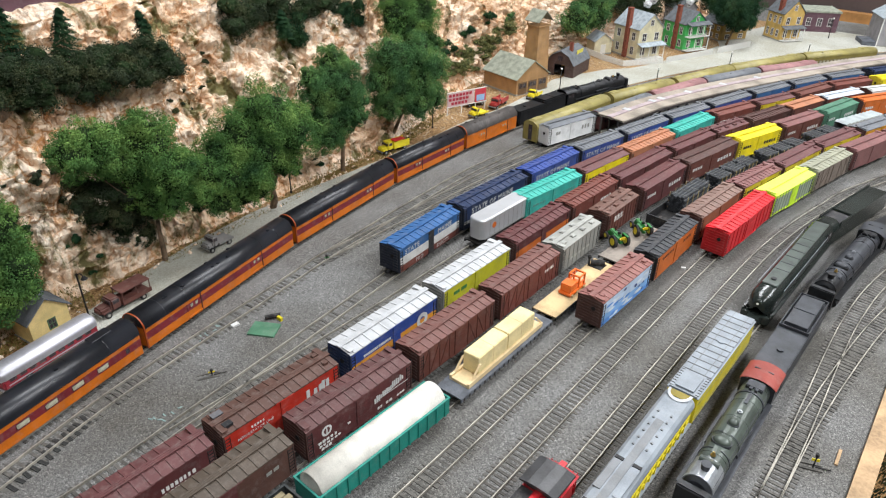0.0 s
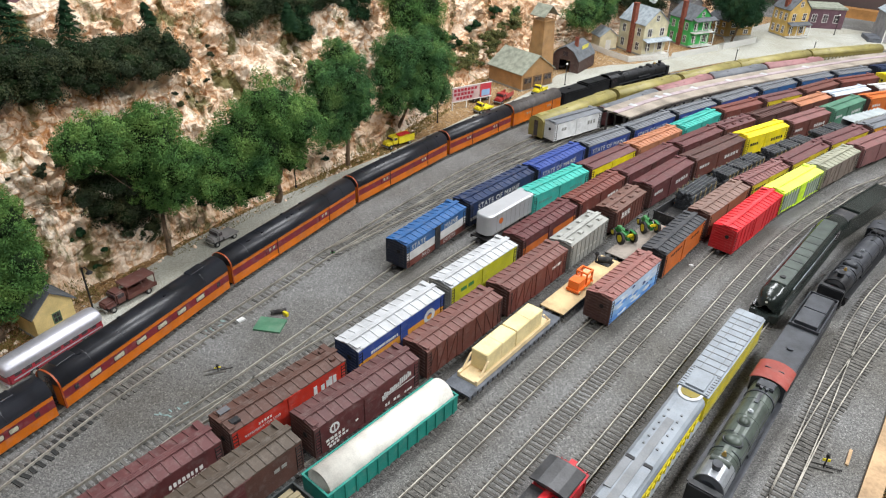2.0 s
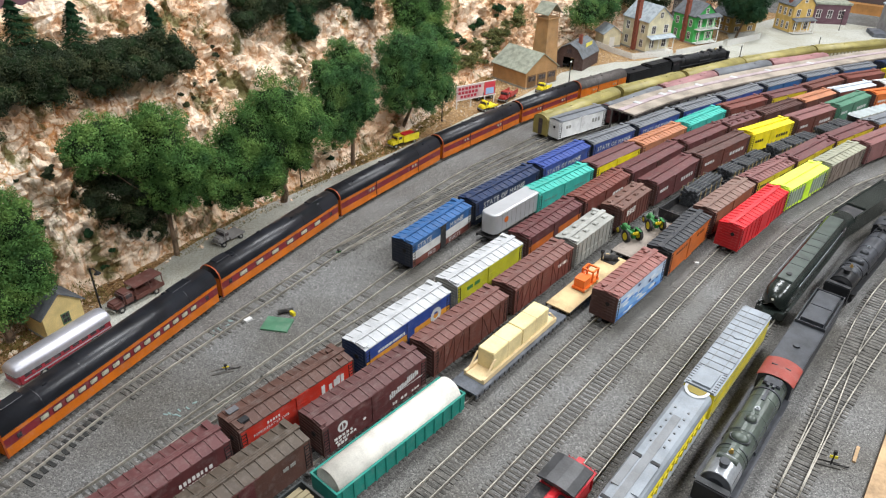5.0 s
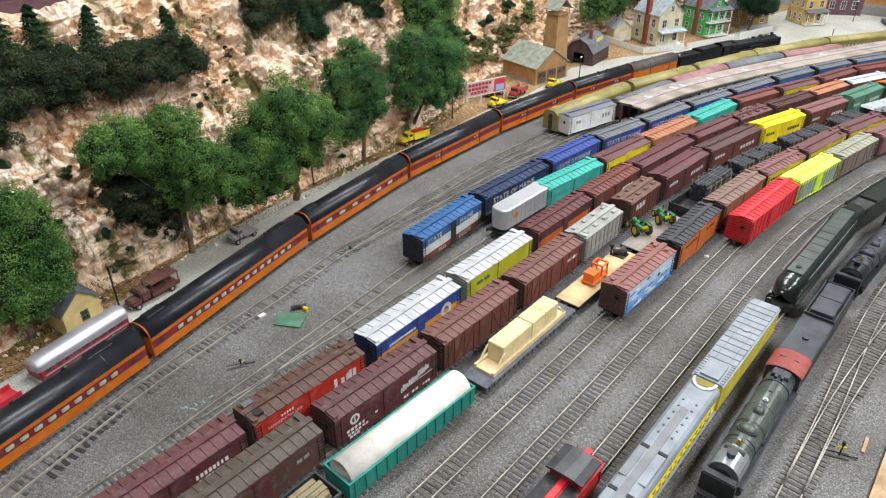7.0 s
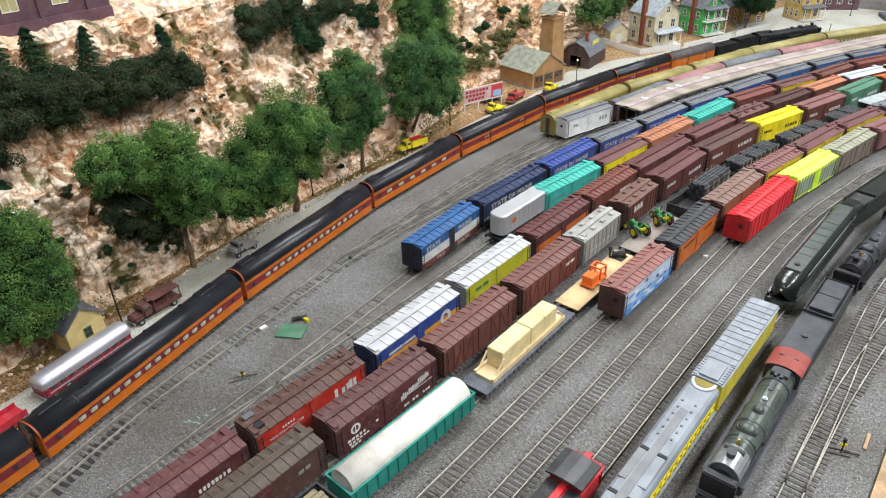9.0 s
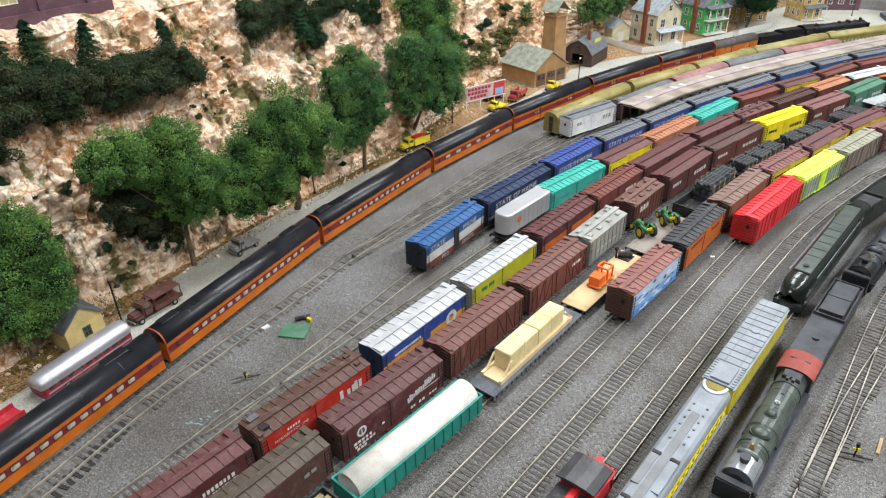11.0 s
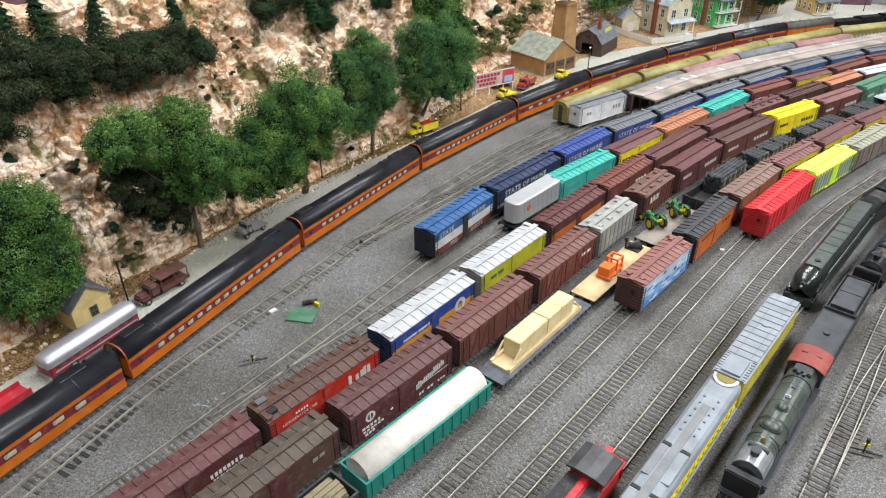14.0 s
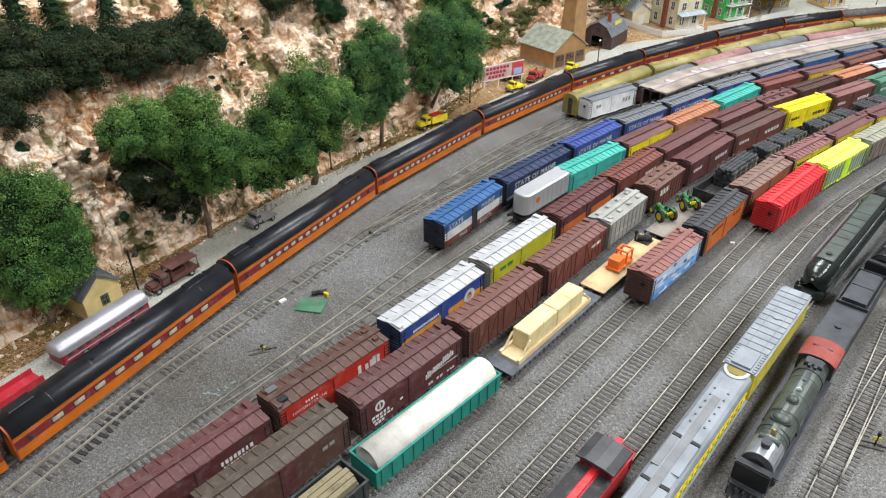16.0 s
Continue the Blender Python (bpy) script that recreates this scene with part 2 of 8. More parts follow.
# ---- geometry helpers ----
def obj(name, bm, material, parent=None, m=None, smooth=False):
    me = bpy.data.meshes.new(name)
    bmesh.ops.recalc_face_normals(bm, faces=bm.faces)
    bm.to_mesh(me)
    bm.free()
    for k in (material if isinstance(material, (list, tuple)) else [material]):
        me.materials.append(k)
    if smooth:
        for p in me.polygons:
            p.use_smooth = True
    o = new(name, me)
    if parent is not None:
        o.parent = parent
    if m is not None:
        o.matrix_basis = m
    return o


def part(name, bm, material, parent, label="", smooth=False, m=None):
    o = obj(name, bm, material, parent, m, smooth)
    if label:
        tagged(o, label)
    return o


def box(bm, x0, x1, y0, y1, z0, z1, mi=0):
    v = [bm.verts.new((x, y, z)) for z in (z0, z1) for x, y in ((x0, y0), (x1, y0), (x1, y1), (x0, y1))]
    for q in ((3, 2, 1, 0), (4, 5, 6, 7), (0, 1, 5, 4), (1, 2, 6, 5), (2, 3, 7, 6), (3, 0, 4, 7)):
        f = bm.faces.new([v[i] for i in q])
        f.material_index = mi
    return v


def boxes(*bs):
    bm = bmesh.new()
    for b in bs:
        box(bm, *b)
    return bm


def spline(pts, step=0.02):
    """Points evenly along a smooth curve through pts, with headings."""
    P = np.array(pts, float)
    P = np.vstack([2 * P[0] - P[1], P, 2 * P[-1] - P[-2]])
    out = []
    for i in range(1, len(P) - 2):
        d = np.linalg.norm(P[i + 1] - P[i])
        for k in range(max(2, int(d / 0.005))):
            t = k / max(2, int(d / 0.005))
            a, b, c, e = P[i - 1], P[i], P[i + 1], P[i + 2]
            out.append(0.5 * (2 * b + (c - a) * t + (2 * a - 5 * b + 4 * c - e) * t * t + (3 * b - a - 3 * c + e) * t ** 3))
    out.append(P[-2])
    out = np.array(out)
    s = np.concatenate([[0], np.cumsum(np.linalg.norm(np.diff(out, axis=0), axis=1))])
    n = int(s[-1] / step)
    t = np.linspace(0, s[-1], n + 1)
    return np.stack([np.interp(t, s, out[:, 0]), np.interp(t, s, out[:, 1])], 1)


TRACKS = {
    "main": [(-0.547, -1.75), (-0.547, -0.6), (-0.57, -0.2), (-0.6144, 0.093), (-0.6448, 0.228), (-0.6902, 0.422), (-0.7236, 0.615), (-0.7411, 0.76), (-0.7471, 0.884), (-0.7487, 1.0), (-0.7462, 1.11), (-0.74, 1.2), (-0.7307, 1.3), (-0.7165, 1.385), (-0.694, 1.5), (-0.6657, 1.626), (-0.6243, 1.773), (-0.5892, 1.875), (-0.5515, 1.98), (-0.506, 2.075), (-0.4251, 2.217), (-0.258, 2.45), (-0.008, 2.75)],
    "siding": [(-0.49, -0.35), (-0.54, -0.05), (-0.572, 0.08), (-0.604, 0.222), (-0.632, 0.45), (-0.645, 0.547), (-0.650, 0.621), (-0.657, 0.704), (-0.662, 0.78), (-0.668, 0.865), (-0.669, 0.95), (-0.665, 1.03), (-0.661, 1.12)],
    "spur": [(-0.645, 0.55), (-0.643, 0.63), (-0.641, 0.69), (-0.640, 0.75), (-0.641, 0.83), (-0.640, 0.91), (-0.635, 0.99), (-0.628, 1.058), (-0.618, 1.19)],
    "s": [(-0.494, -0.35), (-0.499, -0.1), (-0.504, 0.13), (-0.513, 0.25), (-0.5225, 0.37), (-0.531, 0.47), (-0.541, 0.58), (-0.549, 0.73), (-0.541, 0.91), (-0.528, 1.06), (-0.503, 1.19), (-0.475, 1.34), (-0.437, 1.48), (-0.396, 1.63), (-0.348, 1.77), (-0.296, 1.895), (-0.232, 2.02), (-0.1, 2.24)],
    "q": [(-0.504, 0.20), (-0.4995, 0.35), (-0.496, 0.5), (-0.4965, 0.7), (-0.493, 0.82), (-0.475, 0.97), (-0.457, 1.11), (-0.433, 1.265), (-0.408, 1.42), (-0.363, 1.556), (-0.318, 1.68), (-0.276, 1.82), (-0.208, 1.95), (-0.08, 2.15)],
    "one": [(-0.445, -0.35), (-0.438, 0.2), (-0.433, 0.383), (-0.433, 0.54), (-0.4305, 0.69), (-0.427, 0.84), (-0.420, 0.98), (-0.405, 1.13), (-0.388, 1.25), (-0.372, 1.32), (-0.343, 1.43), (-0.302, 1.572), (-0.264, 1.697), (-0.207, 1.821), (-0.06, 2.06)],
    "two": [(-0.388, -0.35), (-0.385, 0.2), (-0.3825, 0.3), (-0.377, 0.43), (-0.375, 0.58), (-0.373, 0.72), (-0.372, 0.85), (-0.369, 0.976), (-0.356, 1.13), (-0.325, 1.3), (-0.284, 1.434), (-0.240, 1.58), (-0.2, 1.73), (-0.05, 2.0)],
    "three": [(-0.334, -0.35), (-0.330, 0.24), (-0.323, 0.4), (-0.322, 0.62), (-0.320, 0.8), (-0.313, 0.95), (-0.298, 1.12), (-0.275, 1.25), (-0.237, 1.39), (-0.195, 1.55), (-0.14, 1.7), (0.0, 1.94)],
    "four": [(-0.2725, -0.35), (-0.2725, 0.5), (-0.2715, 0.65), (-0.266, 0.79), (-0.263, 0.945), (-0.2505, 1.09), (-0.225, 1.224), (-0.196, 1.375), (-0.157, 1.518), (-0.1, 1.68), (0.02, 1.9)],
    "five": [(-0.2205, -0.35), (-0.2205, 0.5), (-0.2165, 0.9), (-0.201, 1.098), (-0.176, 1.238), (-0.147, 1.384), (-0.08, 1.6), (0.05, 1.86)],
    "six": [(-0.168, -0.35), (-0.168, 0.6), (-0.163, 0.92), (-0.150, 1.08), (-0.126, 1.22), (-0.095, 1.35), (0.04, 1.7)],
    "seven": [(-0.1225, -0.35), (-0.1205, 0.6), (-0.115, 0.8), (-0.1075, 1.0), (-0.095, 1.12), (-0.06, 1.27), (0.06, 1.58)],
    "eight": [(-0.067, -0.35), (-0.0665, 0.6), (-0.064, 0.8), (-0.055, 0.97), (-0.038, 1.1), (0.04, 1.36)],
    "nine": [(-0.0155, -0.35), (-0.0155, 0.52), (-0.0165, 0.66), (-0.0195, 0.80), (-0.018, 0.90), (-0.007, 1.01), (0.03, 1.2)],
    "ten": [(-0.0155, 0.52), (-0.012, 0.66), (-0.003, 0.78), (0.008, 0.88), (0.025, 0.98)],
    "platform_one": [(-0.661, 1.12), (-0.647, 1.25), (-0.631, 1.38), (-0.600, 1.49), (-0.569, 1.597), (-0.508, 1.809), (-0.399, 2.072), (-0.262, 2.297), (-0.1, 2.5)],
    "platform_two": [(-0.6385, 1.1), (-0.618, 1.19), (-0.602, 1.25), (-0.588, 1.36), (-0.575, 1.44), (-0.520, 1.68), (-0.46, 1.84), (-0.36, 2.04), (-0.22, 2.25)],
}
bm = bmesh.new()
box(bm, -1.6, 0.040, -2.2, 2.955, -0.05, 0.0)
ground = tagged(obj("ground", bm, BALLAST), "grey granular ballast covering the railway board", "ground", kind="structure")
bm = bmesh.new()
box(bm, 0.0405, 0.058, -2.2, 1.30, -0.09, 0.004)
tagged(obj("board_edge", bm, EDGEWOOD), "bare wooden fascia board along the layout edge", "trim", kind="structure")

LINES = {k: spline(v) for k, v in TRACKS.items()}


def along(key, s):
    """Point and heading on a track, s metres from its start."""
    P = LINES[key]
    d = np.concatenate([[0], np.cumsum(np.linalg.norm(np.diff(P, axis=0), axis=1))])
    x, y = np.interp(s, d, P[:, 0]), np.interp(s, d, P[:, 1])
    a, b = s - 0.02, s + 0.02
    dx = np.interp(b, d, P[:, 0]) - np.interp(a, d, P[:, 0])
    dy = np.interp(b, d, P[:, 1]) - np.interp(a, d, P[:, 1])
    return x, y, math.atan2(dx, dy)


def at(key, y, L):
    """The pose of a car of length L on a track, with its near end at that y."""
    P = LINES[key]
    i = int(np.argmin(abs(P[:, 1] - y)))
    k = np.where((abs(np.hypot(*(P - P[i]).T) - L) < 0.012) & (P[:, 1] > y))[0]
    j = k[int(np.argmin(abs(np.hypot(*(P[k] - P[i]).T) - L)))]
    d = P[j] - P[i]
    return pose(P[i][0] + (y - P[i][1]) * d[0] / d[1], y, 0, 0, 0, -math.degrees(math.atan2(d[0], d[1])))


def ribbon(bm, P, off, w, z0, z1):
    """A bar of rectangular section that follows P, off to its right."""
    d = np.gradient(P, axis=0)
    d /= np.linalg.norm(d, axis=1)[:, None]
    n = np.stack([d[:, 1], -d[:, 0]], 1)
    last = None
    for p, q in zip(P, n):
        a, b = p + q * (off - w / 2), p + q * (off + w / 2)
        v = [bm.verts.new((*a, z0)), bm.verts.new((*b, z0)), bm.verts.new((*b, z1)), bm.verts.new((*a, z1))]
        if last:
            for k in range(4):
                bm.faces.new((last[k], last[(k + 1) % 4], v[(k + 1) % 4], v[k]))
        last = v


bm = bmesh.new()
box(bm, -0.0150, 0.0150, -0.0015, 0.0015, -0.001, 0.0008)
TIE_MESH = bpy.data.meshes.new("tie")
bm.to_mesh(TIE_MESH)
bm.free()
TIE_MESH.materials.append(WOODTIE)


def railway_track(key, y0=-0.4, y1=9, near=None):
    """Two rails on ties; ties within the stretch near are parts of their own."""
    P = LINES[key]
    P = P[(P[:, 1] > y0) & (P[:, 1] < y1)]
    e = tagged(new("railway_track"), "weathered model track with steel rails on dark wooden ties", "track", kind="structure")
    for sgn in (-1, 1):
        bm = bmesh.new()
        ribbon(bm, P, sgn * 0.0087, 0.0011, 0.0005, 0.0036)
        part("rail", bm, RAIL, e)
    s = np.concatenate([[0], np.cumsum(np.linalg.norm(np.diff(P, axis=0), axis=1))])
    rest = bmesh.new()
    rng = random.Random(len(key) * 7 + int(P[0][0] * 1000))
    for t in np.arange(0.003, s[-1], 0.0068):
        x, y = np.interp(t, s, P[:, 0]), np.interp(t, s, P[:, 1])
        a, b = max(0, t - 0.02), min(s[-1], t + 0.02)
        dx = np.interp(b, s, P[:, 0]) - np.interp(a, s, P[:, 0])
        dy = np.interp(b, s, P[:, 1]) - np.interp(a, s, P[:, 1])
        m = pose(x + rng.uniform(-.0006, .0006), y, rng.uniform(-.0006, .0001) - (0.0006 if key in ("siding", "s", "q") and rng.random() < 0.65 else 0), 0, 0, -math.degrees(math.atan2(dx, dy)) + rng.uniform(-2, 2))
        if near and near[0] < y < near[1]:
            o = new("tie", TIE_MESH)
            o.parent = e
            o.matrix_basis = m
        else:
            for v in box(rest, -0.0150, 0.0150, -0.0016, 0.0016, -0.001, 0.0010):
                v.co = m @ v.co
    tagged(part("tie_row", rest, WOODTIE, e), kind="stuff")


for key, y0, y1, near in (("main", -0.5, 9, None), ("siding", -0.4, 9, None), ("spur", 0.5, 9, None), ("s", -0.4, 9, (0.33, 0.60)), ("q", 0.2, 9, None), ("one", -0.4, 9, None), ("two", -0.4, 9, None), ("three", -0.4, 9, None), ("four", -0.4, 9, (0.34, 0.64)), ("five", -0.4, 9, (0.33, 0.9)), ("six", -0.4, 9, (0.4, 0.95)), ("seven", -0.4, 9, None), ("eight", -0.4, 9, None), ("nine", -0.4, 9, (0.5, 0.8)), ("ten", 0.5, 9, None), ("platform_one", 0, 9, None), ("platform_two", 0, 9, None)):
    railway_track(key, y0, y1, near)

# ---- freight cars ----
BLACK = paint("car_black", (0.018, 0.018, 0.02), 0.6)
UNDER = paint("underframe_black", (0.012, 0.011, 0.011), 0.8)
WHITE = paint("lettering_white", (0.75, 0.74, 0.70), 0.6)
STEEL = mat("wheel_steel", (0.10, 0.085, 0.075), 0.5, 0.6)
GOLDEN = paint("gold_letter", (0.75, 0.45, 0.06))


def cyl(bm, p, q, r, n=10, r2=None, cap=True):
    """A round bar from p to q."""
    p, q = Vector(p), Vector(q)
    m = Matrix.Translation((p + q) / 2) @ (q - p).to_track_quat("Z", "Y").to_matrix().to_4x4()
    return bmesh.ops.create_cone(bm, cap_ends=cap, segments=n, radius1=r, radius2=r if r2 is None else r2, depth=(q - p).length, matrix=m)["verts"]


def shared(bm, name, material):
    me = bpy.data.meshes.new(name)
    bmesh.ops.recalc_face_normals(bm, faces=bm.faces)
    bm.to_mesh(me)
    bm.free()
    for k in (material if isinstance(material, (list, tuple)) else [material]):
        me.materials.append(k)
    return me


def sub(name, me, parent, m, label=""):
    o = new(name, me)
    o.parent = parent
    o.matrix_basis = m
    if label:
        tagged(o, label)
    return o


bm = boxes((-0.0125, -0.0105, -0.013, 0.013, 0.006, 0.0085), (0.0105, 0.0125, -0.013, 0.013, 0.006, 0.0085), (-0.0125, 0.0125, -0.003, 0.003, 0.0055, 0.0105), (-0.013, -0.0105, -0.0035, 0.0035, 0.0045, 0.0092), (0.0105, 0.013, -0.0035, 0.0035, 0.0045, 0.0092))
TRUCK_MESH = shared(bm, "truck", UNDER)
bm = bmesh.new()
for sx in (-1, 1):
    cyl(bm, (sx * 0.0076, 0, 0.0083), (sx * 0.0096, 0, 0.0083), 0.0047, 14)
cyl(bm, (-0.0115, 0, 0.0083), (0.0115, 0, 0.0083), 0.001, 6)
WHEEL_MESH = shared(bm, "wheelset", STEEL)
bm = boxes(*[(0, 0.0006, -0.0028, 0.0028, 0.004 * k, 0.004 * k + 0.0006) for k in range(8)], (0, 0.0006, -0.0031, -0.0026, -0.001, 0.030), (0, 0.0006, 0.0026, 0.0031, -0.001, 0.030))
LADDER = shared(bm, "ladder", UNDER)
bm = boxes((-0.0015, 0.0015, -0.006, 0.0, 0.0075, 0.0105), (-0.0022, 0.0022, -0.0075, -0.004, 0.0072, 0.0108))
COUPLER = shared(bm, "coupler", UNDER)


def running_gear(e, L):
    for y in (0.022, L - 0.022):
        t = sub("truck", TRUCK_MESH, e, pose(0, y, 0))
        for dy in (-0.0095, 0.0095):
            sub("wheelset", WHEEL_MESH, t, pose(0, dy, 0))
    sub("coupler", COUPLER, e, pose(0, 0, 0))
    sub("coupler", COUPLER, e, pose(0, L, 0, 0, 0, 180))


TEXTS = {}
UNITS = {}


def lettering(e, text, size, x, y, z, material, m=None, name="lettering"):
    """Raised paint letters on the right side of a car, reading towards the far end."""
    key = (text, size, material.name)
    if key not in TEXTS:
        c = bpy.data.curves.new("lettering", "FONT")
        c.body, c.size, c.extrude, c.resolution_u = text, size, 0.00012, 2
        c.space_character = 1.12
        o = bpy.data.objects.new("lettering", c)
        me = bpy.data.meshes.new_from_object(o)
        bpy.data.objects.remove(o)
        me.materials.append(material)
        TEXTS[key] = me
    return sub(name, TEXTS[key], e, m or Matrix.Translation((x, y, z)) @ Matrix(((0, 0, 1, 0), (1, 0, 0, 0), (0, 1, 0, 0), (0, 0, 0, 1))))


def bars(e, L, W, rows, material, seed=0):
    """Rows of small plain bars in place of lettering: (y0, y1, z0, z1, count)."""
    rng = random.Random(seed)
    if material.name not in UNITS:
        UNITS[material.name] = shared(boxes((0, 0.0003, 0, 1, 0, 1)), "letter_bar", material)
    for y0, y1, z0, z1, n in rows:
        for k in range(n):
            a = y0 + (y1 - y0) * k / n
            b = (y1 - y0) / n * rng.uniform(0.5, 0.8)
            sub("letter_bar", UNITS[material.name], e, pose(W / 2 + 0.0002, a, z0) @ Matrix.Diagonal((1, b, z1 - z0, 1)))


def peaked_roof(bm, L, W, ze, zr, ribs, rib_h=0.0007, over=0.0006):
    h = W / 2 + over
    for y0, y1, dz in [(0, L, 0.0)] + ([((k + 0.5) * L / ribs - 0.0009, (k + 0.5) * L / ribs + 0.0009, rib_h) for k in range(ribs)] if ribs else []):
        lo = -0.0012 if dz == 0 else 0.0002
        a = [bm.verts.new(c) for c in ((-h, y0, ze + lo), (-h, y0, ze + dz), (0, y0, zr + dz), (h, y0, ze + dz), (h, y0, ze + lo), (0, y0, zr + lo))]
        b = [bm.verts.new((v.co.x, y1, v.co.z)) for v in a]
        for i in range(6):
            bm.faces.new((a[i], a[(i + 1) % 6], b[(i + 1) % 6], b[i]))
        bm.faces.new((a[0], a[1], a[2], a[5]))
        bm.faces.new((a[2], a[3], a[4], a[5]))
        bm.faces.new((b[5], b[2], b[1], b[0]))
        bm.faces.new((b[5], b[4], b[3], b[2]))


RIBS = {}
ENDS = {}


def boxcar(label, pose_m, L, roof, side, end=None, bands=None, door=None, braces=0, hatches=False, ribs=13, W=0.0345, ze=0.0475, zr=0.0503, zb=0.0105, walk_mat=None, side_ribs=0, marks=(), mark_mat=None, seed=0, group="freight cars in the yard", name="boxcar", roofwalk=True, hatch_grid=0):
    e = new(name)
    e.matrix_basis = pose_m
    tagged(e, label, "freight car", group)
    h = W / 2
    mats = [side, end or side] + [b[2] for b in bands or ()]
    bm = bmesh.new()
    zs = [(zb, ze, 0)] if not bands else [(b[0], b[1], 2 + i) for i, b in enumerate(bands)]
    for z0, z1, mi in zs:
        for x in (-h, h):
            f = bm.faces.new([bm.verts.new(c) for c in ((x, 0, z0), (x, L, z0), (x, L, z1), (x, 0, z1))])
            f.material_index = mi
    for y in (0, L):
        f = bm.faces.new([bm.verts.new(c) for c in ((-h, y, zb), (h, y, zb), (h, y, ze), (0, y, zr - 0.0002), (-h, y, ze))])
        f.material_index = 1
    f = bm.faces.new([bm.verts.new(c) for c in ((-h, 0, zb), (h, 0, zb), (h, L, zb), (-h, L, zb))])
    f.material_index = 1
    body = part("body", bm, mats, e)
    key = (mats[1].name, W, ze, zb)
    if key not in ENDS:
        ENDS[key] = shared(boxes((-h + 0.003, h - 0.003, -0.0007, 0.0007, 0, 0.0016)), "end_rib", mats[1]), shared(boxes((-0.0005, 0.0005, -0.0008, 0.0008, zb, ze)), "corner_post", mats[1])
    for z in np.arange(zb + 0.004, ze - 0.003, 0.0042):
        for y in (0, L):
            sub("end_rib", ENDS[key][0], body, pose(0, y, z))
    for x in (-h, h):
        for y in (0.0006, L - 0.0006):
            sub("corner_post", ENDS[key][1], body, pose(x, y, 0))
    if side_ribs or braces:
        post = shared(boxes((-0.0007, 0.0007, -0.0006, 0.0006, zb + 0.0003, ze - 0.0003)), "side_post", side)
        n = side_ribs or braces
        for k in range(n):
            for x in (-h, h):
                sub("side_post", post, body, pose(x, (k + (0.5 if side_ribs else 0.04)) * L / n, 0))
    if braces:
        d = L / braces
        bm = bmesh.new()
        v = box(bm, -0.0006, 0.0006, 0.0010, 0.0025, zb + 0.001, ze - 0.001)
        for q in v[4:]:
            q.co.y += d - 0.0020
        brace = shared(bm, "brace", side)
        for k in range(braces):
            if braces % 2 == 0 and braces // 2 - 1 <= k <= braces // 2:
                continue
            up = k < braces / 2
            for x in (-h, h):
                sub("brace", brace, body, pose(x, k * d if up else (k + 1) * d, 0, 0, 0, 0 if up else 180))
    bm = bmesh.new()
    peaked_roof(bm, L, W, ze, zr, 0)
    rf = part("roof", bm, roof, e)
    key = (roof.name, W, ze)
    if ribs and key not in RIBS:
        bm = bmesh.new()
        hh = W / 2 + 0.0006
        for sx in (-1, 1):
            a = [bm.verts.new((sx * x, y, z + dz)) for y in (-0.0009, 0.0009) for x, z in ((0.0005, zr), (hh, ze)) for dz in (0.0001, 0.0008)]
            for q in ((0, 1, 3, 2), (4, 6, 7, 5), (1, 5, 7, 3), (2, 3, 7, 6), (0, 4, 5, 1)):
                bm.faces.new([a[i] for i in q])
        RIBS[key] = shared(bm, "roof_rib", roof)
    for k in range(ribs):
        sub("roof_rib", RIBS[key], rf, pose(0, (k + 0.5) * L / ribs, 0))
    if roofwalk:
        bm = boxes((-0.0034, 0.0034, -0.0012, L + 0.0012, zr + 0.0009, zr + 0.0016), *[(-0.0034 + 0.0023 * i, -0.0034 + 0.0023 * i + 0.0021, -0.0012, L + 0.0012, zr + 0.0016, zr + 0.0019) for i in range(3)], (0.0034, h - 0.001, 0.001, 0.0075, zr + 0.0002, zr + 0.0009), (-h + 0.001, -0.0034, L - 0.0075, L - 0.001, zr + 0.0002, zr + 0.0009))
        part("running_board", bm, walk_mat or roof, e)
    if hatches:
        for y in (0.008, L - 0.014):
            for x in (-0.0105, 0.0065):
                bm = boxes((x, x + 0.0045, y, y + 0.006, ze + 0.001, zr + 0.0008), (x - .0003, x + .0048, y + .0003, y + .0057, zr + 0.0008, zr + 0.0014))
                part("ice_hatch", bm, roof, e)
    for r in range(hatch_grid):
        for x in (-0.0115, 0.0055):
            y = (r + 0.5) * L / hatch_grid
            bm = boxes((x, x + 0.006, y - .0045, y + .0045, ze + 0.0005, zr + 0.0005), (x + .001, x + .005, y - .0035, y + .0035, zr + .0005, zr + 0.0011))
            part("loading_hatch", bm, walk_mat or roof, e)
    if door:
        dm, dw = door
        for x in (-h, h):
            bm = boxes((x - 0.0009, x + 0.0009, L / 2 - dw / 2, L / 2 + dw / 2, zb + 0.0008, ze - 0.0012), (x - 0.0012, x + 0.0012, L / 2 - dw, L / 2 + dw, ze - 0.0014, ze - 0.0006), (x - 0.0012, x + 0.0012, L / 2 - dw, L / 2 + dw, zb, zb + 0.0009), *[(x - 0.0012, x + 0.0012, L / 2 - dw / 2 + .001, L / 2 + dw / 2 - .001, zb + 0.006 * k, zb + 0.006 * k + 0.0008) for k in (2, 4)])
            part("sliding_door", bm, dm, e)
    for x, r in ((h, 0), (-h, 180)):
        sub("ladder", LADDER, e, pose(x, 0.004 if r == 0 else L - 0.004, zb + 0.003, 0, 0, r))
    sub("ladder", LADDER, e, pose(h, L - 0.004, zb + 0.003))
    bm = bmesh.new()
    cyl(bm, (0.006, -0.0022, ze - 0.012), (0.006, -0.0014, ze - 0.012), 0.0028, 12)
